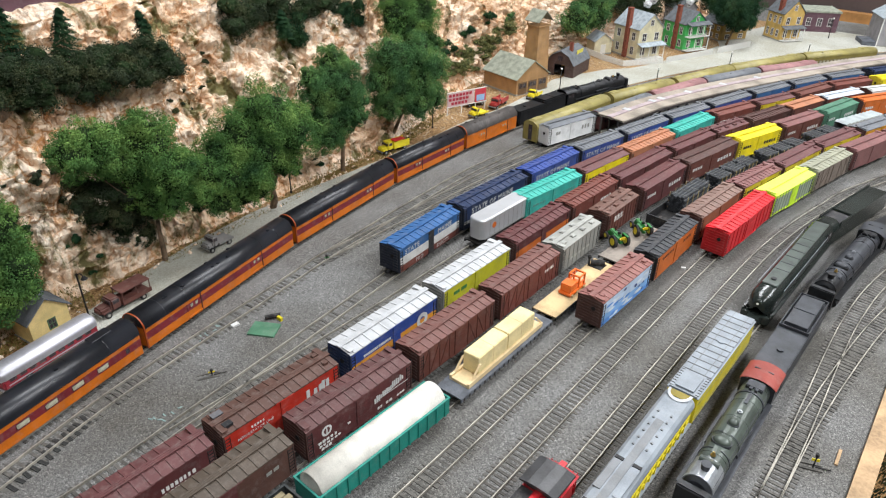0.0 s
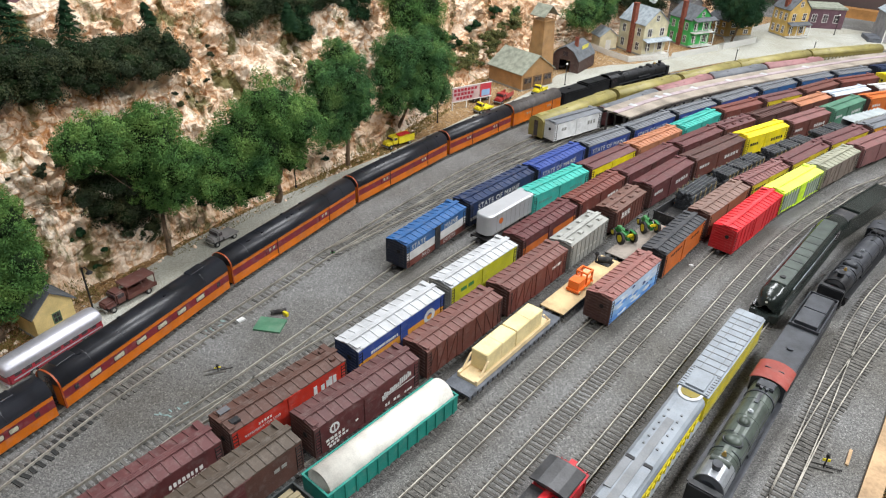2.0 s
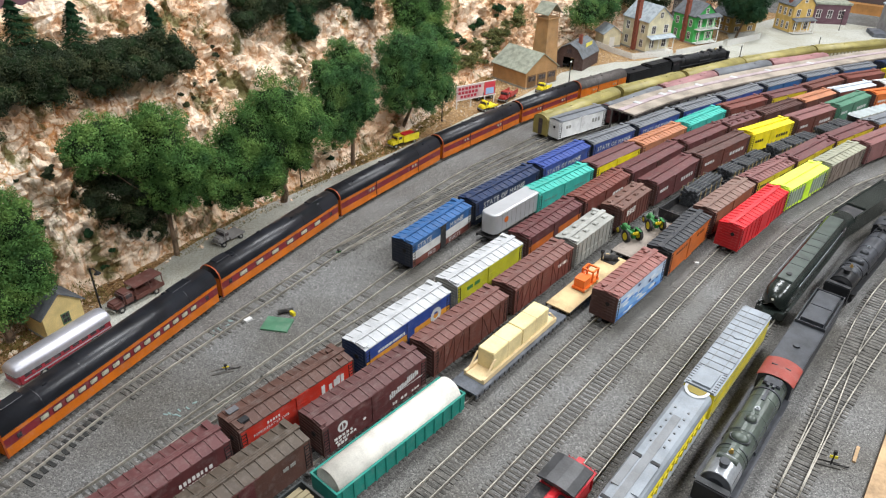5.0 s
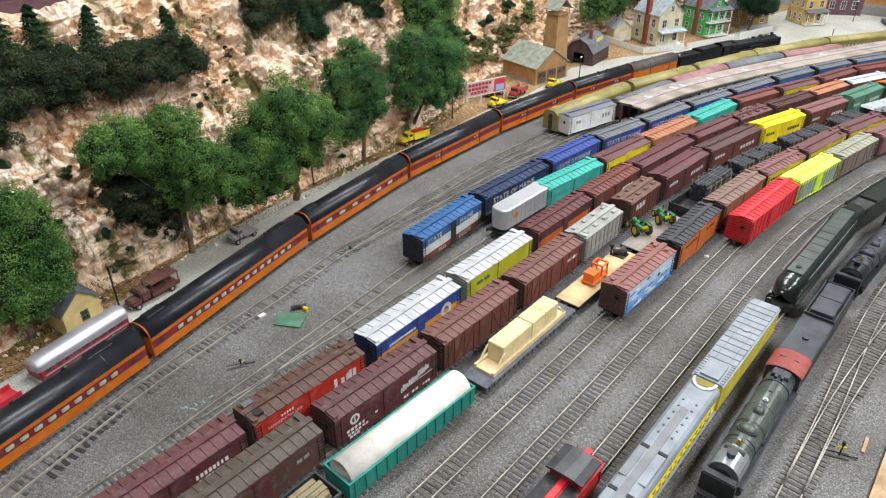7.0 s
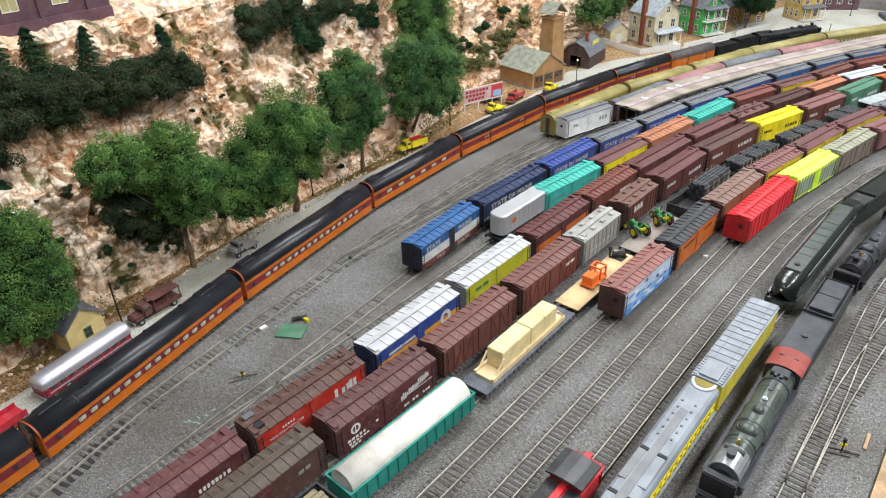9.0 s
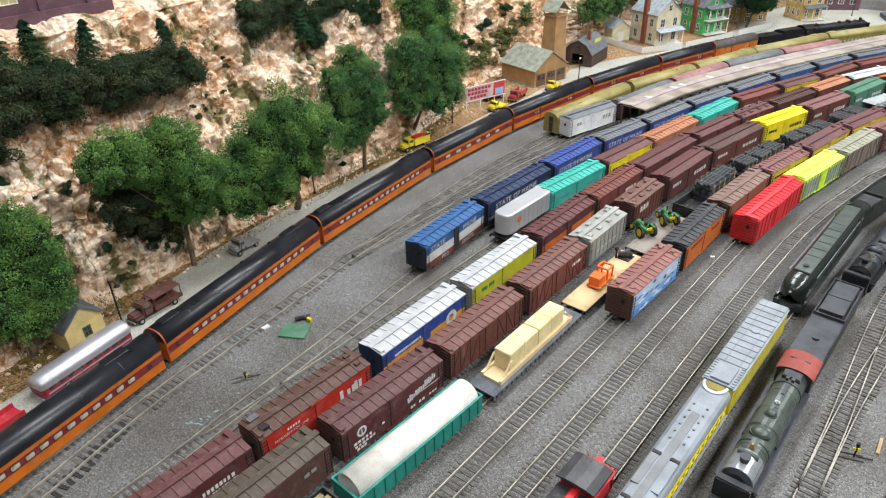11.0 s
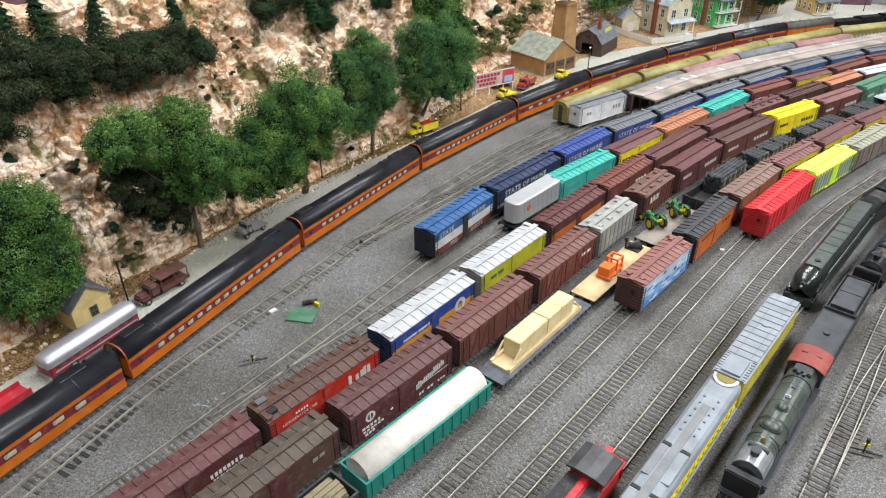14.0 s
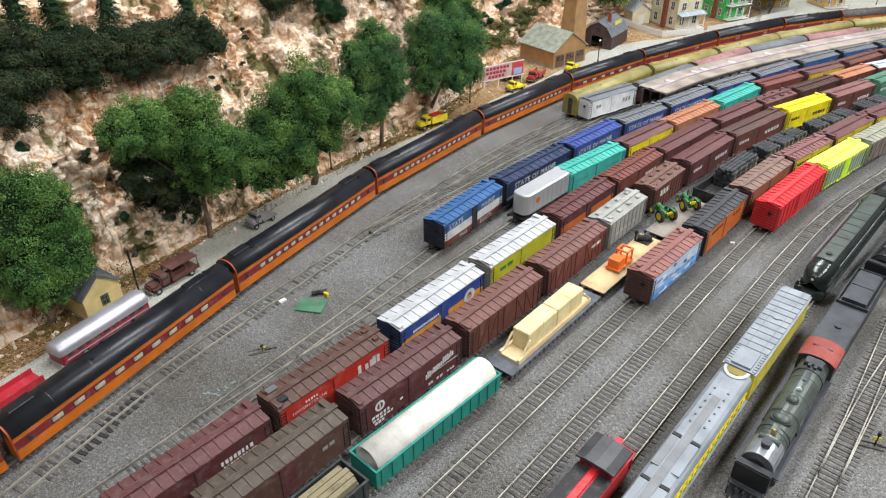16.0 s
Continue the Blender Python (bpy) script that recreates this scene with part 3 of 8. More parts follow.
    part("brake_wheel", bm, UNDER, e)
    bm = boxes((-0.004, 0.004, 0.002, L - 0.002, zb - 0.0035, zb), (-h + .002, h - .002, L * .4, L * .4 + .002, zb - .003, zb), (-h + .002, h - .002, L * .6, L * .6 + .002, zb - .003, zb))
    part("underframe", bm, UNDER, e)
    running_gear(e, L)
    if marks:
        bars(e, L, W, marks, mark_mat or WHITE, seed)
    return e


def P_(name, r, g, b, rough=0.55):
    return paint(name, (r, g, b), rough, 0.14)


MAROON = P_("maroon_paint", 0.105, 0.030, 0.030)
BROWN = P_("freight_brown", 0.13, 0.042, 0.030)
TUSCAN = P_("tuscan_red", 0.155, 0.042, 0.030)
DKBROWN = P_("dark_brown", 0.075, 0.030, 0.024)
GREYBROWN = P_("grey_brown_roof", 0.088, 0.066, 0.049)
MAUVE = P_("mauve_brown", 0.20, 0.085, 0.080)
MAUVE2 = P_("dusty_maroon", 0.125, 0.047, 0.047)
RED = P_("bright_red", 0.62, 0.014, 0.022, 0.4)
SWRED = P_("reefer_red", 0.48, 0.030, 0.015)
BLUE = P_("maine_blue", 0.028, 0.108, 0.28)
NAVY = P_("navy_blue", 0.013, 0.028, 0.080)
ROYAL = P_("royal_blue", 0.030, 0.065, 0.27)
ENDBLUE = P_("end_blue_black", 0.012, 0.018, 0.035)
WHT = P_("car_white", 0.64, 0.64, 0.62)
ROOFW = P_("roof_white", 0.50, 0.51, 0.52)
OLIVE = P_("olive_yellow", 0.50, 0.48, 0.022)
ORANGE = P_("reefer_orange", 0.55, 0.13, 0.018)
TEAL = P_("teal_green", 0.045, 0.40, 0.33)
TEALG = P_("gondola_teal", 0.012, 0.235, 0.185)
YELLOW = P_("bright_yellow", 0.85, 0.68, 0.01)
YSIDE = P_("reefer_yellow", 0.62, 0.47, 0.02)
FLUO = P_("fluorescent_yellow", 0.62, 0.90, 0.03)
FLUOG = P_("panel_grey_green", 0.30, 0.36, 0.28)
OLGREY = P_("olive_grey", 0.30, 0.30, 0.22)
HOPPER = P_("hopper_grey", 0.30, 0.30, 0.27)
SLATE = P_("slate_roof_grey", 0.155, 0.165, 0.18)
TAN = P_("copper_roof", 0.42, 0.17, 0.085)
RUST = P_("rust_brown", 0.26, 0.10, 0.05)
GREEN = P_("box_green", 0.07, 0.19, 0.12)
LTBLUE = P_("pale_blue_side", 0.30, 0.48, 0.75)
OXROOF = P_("oxide_roof", 0.25, 0.10, 0.085)
ICEBLUE = P_("pale_grey_roof", 0.55, 0.60, 0.66)

ZB, ZE = 0.0105, 0.0475
band3 = [(ZB, 0.0205, TUSCAN), (0.0205, 0.0335, WHT), (0.0335, ZE, BLUE)]
band_bo = [(ZB, 0.0195, ROYAL), (0.0195, 0.0300, P_("stripe_orange", 0.72, 0.30, 0.03)), (0.0300, ZE, ROYAL)]

# row s: blue cars
c = boxcar("blue, white and red boxcar with blue roof and open door", at("s", 0.579, 0.144), 0.144, BLUE, BLUE, ENDBLUE, band3, (BLACK, 0.012))
lettering(c, "STATE", 0.0105, 0.01765, 0.012, 0.0352, WHT)
lettering(c, "MAINE", 0.0105, 0.01765, 0.088, 0.0352, WHT)
lettering(c, "PRO", 0.0085, 0.01765, 0.036, 0.0125, WHT)
lettering(c, "DUCTS", 0.0085, 0.01765, 0.086, 0.0125, WHT)
for y, L, rf, sd, lett in ((0.734, 0.166, NAVY, NAVY, 1), (0.911, 0.140, ROYAL, ROYAL, 1), (1.061, 0.124, SLATE, ROYAL, 1), (1.194, 0.138, SLATE, ROYAL, 1), (1.342, 0.128, SLATE, ROYAL, 1), (1.480, 0.140, SLATE, ROYAL, 0), (1.631, 0.130, SLATE, BLUE, 0), (1.770, 0.118, SLATE, BLUE, 0), (1.895, 0.12, SLATE, BLUE, 0), (2.03, 0.13, NAVY, NAVY, 0)):
    b = [(ZB, 0.0205, WHT), (0.0205, ZE, sd)] if y > 0.9 else [(ZB, 0.0185, NAVY), (0.0185, 0.0235, WHT), (0.0235, ZE, sd)]
    c = boxcar("navy boxcar with white lettering" if y < 0.9 else "blue boxcar with %s roof and white lower side" % ("grey" if rf is SLATE else "blue"), at("s", y, L), L, rf, sd, ENDBLUE, b, (sd, 0.013))
    if lett:
        lettering(c, "STATE OF MAINE", 0.0125 if y < 0.9 else 0.0115, 0.0186, 0.018 if y < 0.9 else 0.012, 0.0335 if y < 0.9 else 0.0315, WHT)

# row q
for y, L, rf, sd, en, lab in ((0.824, 0.142, TEAL, TEAL, TEAL, "teal boxcar with ribbed roof"), (0.974, 0.133, MAUVE2, YELLOW, DKBROWN, "yellow refrigerator car with dusty maroon roof"), (1.114, 0.146, TAN, TAN, RUST, "copper-coloured boxcar with ribbed roof"), (1.268, 0.140, TEAL, TEAL, TEAL, "teal boxcar with ribbed roof"), (1.420, 0.128, TUSCAN, TUSCAN, DKBROWN, "red-brown boxcar with plain roof"), (1.556, 0.122, MAUVE2, YSIDE, DKBROWN, "yellow-sided refrigerator car with brown roof"), (1.686, 0.133, BROWN, BROWN, DKBROWN, "brown boxcar with plain brown roof"), (1.826, 0.13, TUSCAN, TUSCAN, DKBROWN, "red-brown boxcar with red-brown roof"), (1.965, 0.13, YELLOW, YELLOW, YSIDE, "yellow boxcar with a yellow roof")):
    boxcar(lab, at("q", y, L), L, rf, sd, en, None, (sd, 0.013), ribs=13 if rf in (TEAL, TAN) else 0, marks=((0.1 * L, 0.35 * L, 0.030, 0.034, 4), (0.65 * L, 0.9 * L, 0.030, 0.034, 5)), mark_mat=BLACK if sd is YELLOW else P_("teal_mark", 0.10, 0.30, 0.26) if sd is TEAL else WHT)

# row one
L = 0.142
c = boxcar("maroon boxcar with white script lettering", at("one", 0.075, L), L, MAUVE2, MAROON, DKBROWN, None, (MAROON, 0.014), marks=((0.088, 0.122, 0.030, 0.0345, 8), (0.09, 0.125, 0.0255, 0.0275, 11)), seed=3)
c = boxcar("red refrigerator car with brown roof and open hatch", at("one", 0.227, 0.140), 0.140, P_("roof_umber", 0.098, 0.048, 0.036), SWRED, DKBROWN, None, (SWRED, 0.011), hatches=True, marks=((0.030, 0.046, 0.0370, 0.0395, 5),), seed=4)
lettering(c, "REFRIGERATOR LINE", 0.0040, 0.0176, 0.014, 0.0315, WHT)
part("open_hatch", boxes((0.0058, 0.0122, 0.0065, 0.0155, 0.0490, 0.0520)), BLACK, c)
part("hatch_lid", boxes((-0.0122, -0.0052, 0.0055, 0.0165, 0.0512, 0.0522)), P_("lid_grey", 0.13, 0.13, 0.14), c)
bm = bmesh.new()
for k, (dy, hh) in enumerate(((0, 0.0105), (0.0095, 0.007), (0.016, 0.0085), (0.020, 0.0105), (0.0255, 0.0095))):
    box(bm, 0.0174, 0.0178, 0.096 + dy, 0.096 + dy + 0.0042, 0.028, 0.028 + hh)
part("emblem", bm, WHT, c)
c = boxcar("blue refrigerator car with orange stripe and white roof", at("one", 0.383, 0.146), 0.146, ROOFW, ROYAL, NAVY, band_bo, (ROYAL, 0.012), ribs=11, marks=((0.02, 0.064, 0.0325, 0.0355, 13),), seed=5)
bm = bmesh.new()
for a in range(28):
    t0, t1 = a * math.tau / 28, (a + 1) * math.tau / 28
    bm.faces.new([bm.verts.new((0.0177, 0.118 + r * math.cos(t), 0.029 + r * math.sin(t))) for r, t in ((0.0045, t0), (0.0098, t0), (0.0098, t1), (0.0045, t1))])
part("emblem", bm, WHT, c)
c = boxcar("olive-yellow boxcar with white ribbed roof", at("one", 0.542, 0.141), 0.141, ROOFW, OLIVE, HOPPER, None, (OLIVE, 0.014), ribs=12, marks=((0.02, 0.05, 0.032, 0.037, 2),), mark_mat=P_("leaf_green", 0.05, 0.2, 0.05))
boxcar("dark brown boxcar with orange stripe", at("one", 0.697, 0.142), 0.142, MAROON, MAROON, DKBROWN, [(ZB, 0.021, MAROON), (0.021, 0.0335, ORANGE), (0.0335, ZE, MAROON)], (MAROON, 0.012), ribs=12)
for y, L, rf, sd, lab, rb in ((0.848, 0.136, TUSCAN, TUSCAN, "red-brown boxcar with ribbed roof", 13), (0.992, 0.172, MAROON, MAROON, "long maroon boxcar with dark open door", 0), (1.176, 0.138, MAROON, MAROON, "maroon boxcar with smooth roof", 0), (1.320, 0.105, MAUVE2, MAROON, "brown hopper car with hatches on the roof", 0), (1.434, 0.135, DKBROWN, DKBROWN, "dark brown boxcar with ribbed roof", 14), (1.574, 0.122, TAN, BROWN, "brown boxcar with rust-coloured roof", 0), (1.702, 0.128, ICEBLUE, TUSCAN, "red boxcar with pale grey roof", 0), (1.84, 0.12, WHT, WHT, "plain white boxcar with white roof", 0)):
    boxcar(lab, at("one", y, L), L, rf, sd, DKBROWN, None, (DKBROWN if L > 0.15 else sd, 0.014), ribs=rb, marks=((0.62 * L, 0.88 * L, 0.029, 0.033, 4),), hatch_grid=4 if L < 0.11 else 0)

# row two
L = 0.140
boxcar("grey-brown boxcar with oval emblem", at("two", 0.124, L), L, GREYBROWN, P_("weathered_brown", 0.10, 0.048, 0.036), DKBROWN, None, (MAROON, 0.016), marks=((0.108, 0.124, 0.030, 0.034, 2),), mark_mat=HOPPER)
c = boxcar("dark maroon boxcar with white round emblem and script", at("two", 0.279, 0.140), 0.140, P_("maroon_roof", 0.110, 0.046, 0.044), MAROON, DKBROWN, None, (MAROON, 0.016), marks=((0.013, 0.038, 0.0215, 0.0245, 5), (0.014, 0.042, 0.0172, 0.0195, 6), (0.016, 0.03, 0.0125, 0.0155, 3), (0.05, 0.055, 0.0225, 0.025, 1), (0.09, 0.098, 0.014, 0.017, 2), (0.102, 0.112, 0.014, 0.017, 2), (0.118, 0.13, 0.0142, 0.0165, 3)), seed=6)
bm = bmesh.new()
for a in range(24):
    t0, t1 = a * math.tau / 24, (a + 1) * math.tau / 24
    bm.faces.new([bm.verts.new((0.01775, 0.024 + r * math.cos(t), 0.034 + r * math.sin(t))) for r, t in ((0.0038, t0), (0.0062, t0), (0.0062, t1), (0.0038, t1))])
box(bm, 0.0176, 0.0178, 0.0233, 0.0247, 0.029, 0.039)
part("emblem", bm, WHT, c)
bm = bmesh.new()
rng = random.Random(9)
for k in range(15):
    y = 0.086 + 0.0028 * k
    z = 0.027 + 0.0006 * k
    box(bm, 0.0176, 0.0178, y, y + 0.0021, z + rng.uniform(-.0035, -.002), z + rng.uniform(.002, .0062))
box(bm, 0.0176, 0.0178, 0.087, 0.134, 0.0268, 0.0276)
part("script_emblem", bm, WHT, c)
boxcar("brown outside-braced wooden boxcar", at("two", 0.431, 0.137), 0.137, P_("brown_roof_red", 0.165, 0.070, 0.058), BROWN, DKBROWN, None, (BROWN, 0.014), braces=8)
boxcar("brown outside-braced boxcar with low door", at("two", 0.582, 0.136), 0.136, P_("brown_roof_red", 0.165, 0.070, 0.058), TUSCAN, DKBROWN, None, (TUSCAN, 0.014), braces=8, marks=((0.1, 0.125, 0.032, 0.036, 2),))
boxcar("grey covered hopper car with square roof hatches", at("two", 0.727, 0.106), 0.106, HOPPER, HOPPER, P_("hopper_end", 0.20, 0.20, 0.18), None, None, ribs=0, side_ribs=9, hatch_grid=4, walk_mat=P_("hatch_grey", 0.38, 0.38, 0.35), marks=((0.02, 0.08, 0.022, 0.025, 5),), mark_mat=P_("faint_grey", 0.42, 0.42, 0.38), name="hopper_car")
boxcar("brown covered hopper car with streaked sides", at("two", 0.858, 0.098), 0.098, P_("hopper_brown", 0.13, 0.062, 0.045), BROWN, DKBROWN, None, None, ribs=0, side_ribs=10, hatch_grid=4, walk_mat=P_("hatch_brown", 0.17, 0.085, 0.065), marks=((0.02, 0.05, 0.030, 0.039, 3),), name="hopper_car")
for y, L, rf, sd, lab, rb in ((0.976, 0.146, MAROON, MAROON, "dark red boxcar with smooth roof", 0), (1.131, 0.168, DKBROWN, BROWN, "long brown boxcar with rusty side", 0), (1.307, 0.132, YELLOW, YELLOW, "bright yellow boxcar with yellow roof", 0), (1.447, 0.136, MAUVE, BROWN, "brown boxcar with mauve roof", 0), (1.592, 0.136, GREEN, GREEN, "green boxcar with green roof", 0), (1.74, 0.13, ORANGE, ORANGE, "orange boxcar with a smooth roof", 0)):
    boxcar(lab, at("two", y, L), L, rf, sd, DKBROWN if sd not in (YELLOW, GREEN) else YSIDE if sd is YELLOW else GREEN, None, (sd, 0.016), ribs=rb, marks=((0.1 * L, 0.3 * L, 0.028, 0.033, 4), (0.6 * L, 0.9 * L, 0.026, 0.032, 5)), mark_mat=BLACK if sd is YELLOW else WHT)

# row four
SKYB = P_("mid_blue", 0.10, 0.28, 0.68)
PICW = P_("picture_white", 0.72, 0.78, 0.84)
c = boxcar("refrigerator car with brown roof and pale blue picture side", at("four", 0.648, 0.130), 0.130, OXROOF, LTBLUE, P_("end_brown", 0.075, 0.033, 0.028), [(ZB, 0.0175, SKYB), (0.0175, 0.0275, P_("light_blue", 0.22, 0.44, 0.78)), (0.0275, ZE, P_("sky_pale", 0.52, 0.64, 0.80))], None, hatches=True, name="refrigerator_car")
# clouds and small dark shapes of the picture
rg = random.Random(21)
for k in range(26):
    y, z = rg.uniform(0.010, 0.120), rg.uniform(0.014, 0.042)
    mt = PICW if k < 15 else SKYB if k < 21 else P_("picture_navy", 0.03, 0.06, 0.20)
    ry, rz = (rg.uniform(0.004, 0.010), rg.uniform(0.0012, 0.0032)) if k < 21 else (rg.uniform(0.0015, 0.004), rg.uniform(0.0012, 0.0028))
    z = min(max(z, 0.0118 + rz), 0.0462 - rz)
    bm = bmesh.new()
    x = 0.0174 + 0.00003 * k
    bm.faces.new([bm.verts.new((x, y + ry * math.cos(q * math.tau / 14) * (1 + 0.2 * math.sin(q * 3 + k)), z + rz * math.sin(q * math.tau / 14))) for q in range(14)])
    part("picture_patch", bm, mt, c)
boxcar("orange refrigerator car with black roof", at("four", 0.791, 0.138), 0.138, P_("tar_roof", 0.035, 0.037, 0.042), ORANGE, BLACK, None, (ORANGE, 0.011), marks=((0.02, 0.06, 0.035, 0.039, 5), (0.09, 0.12, 0.034, 0.038, 3)), mark_mat=P_("dark_letter", 0.12, 0.03, 0.01), name="refrigerator_car")
boxcar("weathered brown boxcar with grey-brown roof", at("four", 0.945, 0.143), 0.143, P_("taupe_roof", 0.20, 0.12, 0.095), RUST, DKBROWN, None, (RUST, 0.014), ribs=10)
for y, L, sd, rf in ((1.096, 0.126, YSIDE, MAUVE), (1.230, 0.144, YSIDE, MAUVE2), (1.380, 0.140, YSIDE, MAUVE2), (1.532, 0.13, P_("amber_side", 0.65, 0.30, 0.02), SLATE)):
    boxcar("yellow-sided refrigerator car with %s roof" % ("grey" if rf is SLATE else "mauve-brown"), at("four", y, L), L, rf, sd, DKBROWN, None, (sd, 0.012), hatches=True, ribs=12 if rf is MAUVE else 0, marks=((0.1 * L, 0.4 * L, 0.034, 0.038, 5), (0.62 * L, 0.9 * L, 0.034, 0.038, 5)), mark_mat=BLACK, name="refrigerator_car")

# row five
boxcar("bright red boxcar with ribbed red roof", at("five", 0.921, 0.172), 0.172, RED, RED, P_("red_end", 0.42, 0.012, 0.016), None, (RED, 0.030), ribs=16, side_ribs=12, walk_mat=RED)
boxcar("fluorescent yellow boxcar with grey side panels", at("five", 1.100, 0.140), 0.140, P_("fluorescent_roof", 0.75, 0.95, 0.10), FLUOG, FLUO, [(ZB, 0.0145, FLUO), (0.0145, 0.0405, FLUOG), (0.0405, ZE, FLUO)], (FLUO, 0.022), ribs=0, side_ribs=14)
boxcar("olive-grey outside-braced boxcar with ribbed roof", at("five", 1.248, 0.138), 0.138, OLGREY, P_("grey_umber", 0.19, 0.15, 0.12), OLGREY, None, (P_("grey_umber", 0.19, 0.15, 0.12), 0.014), ribs=10, braces=6)
boxcar("dusty maroon boxcar with smooth roof", at("five", 1.398, 0.14), 0.14, MAUVE, MAUVE, MAUVE2, None, (MAUVE, 0.014), ribs=0)
boxcar("dusty maroon boxcar at the row's end", at("five", 1.552, 0.13), 0.13, MAUVE, MAUVE2, MAUVE2, None, (MAUVE2, 0.014), ribs=0)


# ---- flat cars, gondolas and their loads ----
DECK = mat("deck_wood", (0.62, 0.45, 0.24), 0.8, 0, 0.2, 40.0, 0.2, 500.0)
GREYDECK = mat("grey_deck", (0.13, 0.14, 0.16), 0.8, 0, 0.25, 60.0, 0.2, 500.0)
CREAM = P_("cream_crate", 0.80, 0.66, 0.34, 0.6)
CREAM2 = P_("cream_timber", 0.78, 0.60, 0.34, 0.6)
PIPEW = P_("white_pipe", 0.80, 0.77, 0.69, 0.45)
MACH = P_("machine_orange", 0.85, 0.16, 0.015, 0.45)
TRACTOR = P_("tractor_green", 0.015, 0.16, 0.03, 0.4)
TYRE = P_("tyre_black", 0.015, 0.015, 0.016, 0.8)
HUB = P_("hub_yellow", 0.75, 0.60, 0.02)
PIPEG = mat("stacked_pipe_grey", (0.062, 0.066, 0.072), 0.45, 0.2, 0.3, 60.0)
WOODSTAKE = mat("stake_wood", (0.42, 0.33, 0.18), 0.8)


def flat_car(label, m, L, deck, W=0.034, z=0.0135):
    e = tagged(new("flat_car"), label, "freight car", "freight cars in the yard")
    e.matrix_basis = m
    bm = boxes((-W / 2, W / 2, 0, L, z - 0.0016, z))
    part("deck", bm, deck, e)
    bm = boxes((-W / 2 - 0.0006, -W / 2 + 0.0012, 0, L, z - 0.005, z - 0.0005), (W / 2 - 0.0012, W / 2 + 0.0006, 0, L, z - 0.005, z - 0.0005), (-0.004, 0.004, 0.002, L - 0.002, z - 0.006, z - 0.0016))
    part("side_sill", bm, GREYDECK if deck is GREYDECK else UNDER, e)
    n = int(L / 0.009)
    pk = shared(boxes((-0.0005, 0.0005, -0.0009, 0.0009, -0.0035, 0.0003)), "stake_pocket", UNDER)
    for k in range(n):
        for sx in (-1, 1):
            sub("stake_pocket", pk, e, pose(sx * (W / 2 + 0.0009), (k + 0.5) * L / n, z - 0.001))
    running_gear(e, L)
    return e


def gondola(label, m, L, paint_m, zr=0.031, W=0.035, ribs=13, rim=None):
    e = tagged(new("gondola_car"), label, "freight car", "freight cars in the yard")
    e.matrix_basis = m
    h, zb = W / 2, 0.0105
    for x0, x1, y0, y1 in ((-h, -h + 0.001, 0, L), (h - 0.001, h, 0, L), (-h + 0.001, h - 0.001, 0, 0.001), (-h + 0.001, h - 0.001, L - 0.001, L)):
        part("wall", boxes((x0, x1, y0, y1, zb, zr)), paint_m, e)
    part("floor", boxes((-h + 0.001, h - 0.001, 0.001, L - 0.001, zb, zb + 0.001)), UNDER, e)
    t = rim or paint_m
    for x0, x1, y0, y1 in ((-h - 0.0009, -h + 0.0013, -0.0006, L + 0.0006), (h - 0.0013, h + 0.0009, -0.0006, L + 0.0006), (-h + 0.0013, h - 0.0013, -0.0006, 0.0014), (-h + 0.0013, h - 0.0013, L - 0.0014, L + 0.0006)):
        part("rim", boxes((x0, x1, y0, y1, zr, zr + 0.0011)), t, e)
    rib = shared(boxes((-0.0005, 0.0011, -0.0011, 0.0011, 0.0, zr - zb)), "side_rib", paint_m)
    for k in range(ribs):
        for sx in (-1, 1):
            sub("side_rib", rib, e, pose(sx * h, (k + 0.5) * L / ribs, zb, 0, 0, 0 if sx > 0 else 180))
    running_gear(e, L)
    return e


# a dark gondola with timber, the teal gondola with its pipe
gondola("dark gondola loaded with cut timber", at("three", 0.094, 0.142), 0.142, P_("gondola_dark", 0.03, 0.035, 0.035))
for r in range(4):
    for k in range(4):
        m = at("three", 0.100, 0.142)
        bm = boxes((-0.012 + 0.0062 * k, -0.0068 + 0.0062 * k, 0.004 + 0.0 * r, 0.130, 0.0118 + 0.0056 * r, 0.0171 + 0.0056 * r))
        o = obj("timber_beam", bm, mat("cut_timber", (0.25, 0.21, 0.125), 0.85, 0, 0.3, 60.0, 0.3, 400.0, rand=0.2))
        o.matrix_basis = m @ pose(0, random.uniform(-.003, .003), 0)
        tagged(o, "weathered timber beam stacked in a gondola", "timber", "timber load")
g = at("three", 0.246, 0.170)
gondola("teal gondola with ribbed sides carrying a white pipe", g, 0.170, TEALG)
bm = bmesh.new()
R, N = 0.0158, 36
for r, flip in ((R, 0), (R - 0.0012, 1)):
    for k in range(N):
        a, b = k * math.tau / N, (k + 1) * math.tau / N
        bm.faces.new([bm.verts.new((r * math.sin(t), y, 0.0275 + r * math.cos(t))) for t, y in ((a, 0.005), (b, 0.005), (b, 0.166), (a, 0.166))])
for y in (0.005, 0.166):
    for k in range(N):
        a, b = k * math.tau / N, (k + 1) * math.tau / N
        bm.faces.new([bm.verts.new((r * math.sin(t), y, 0.0275 + r * math.cos(t))) for t, r in ((a, R), (b, R), (b, R - 0.0012), (a, R - 0.0012))])
bmesh.ops.remove_doubles(bm, verts=bm.verts, dist=1e-6)
o = obj("pipe", bm, PIPEW, None, g)
for p_ in o.data.polygons:
    p_.use_smooth = abs(p_.normal.y) < 0.5
tagged(o, "large white pipe lying in a teal gondola", "pipe")

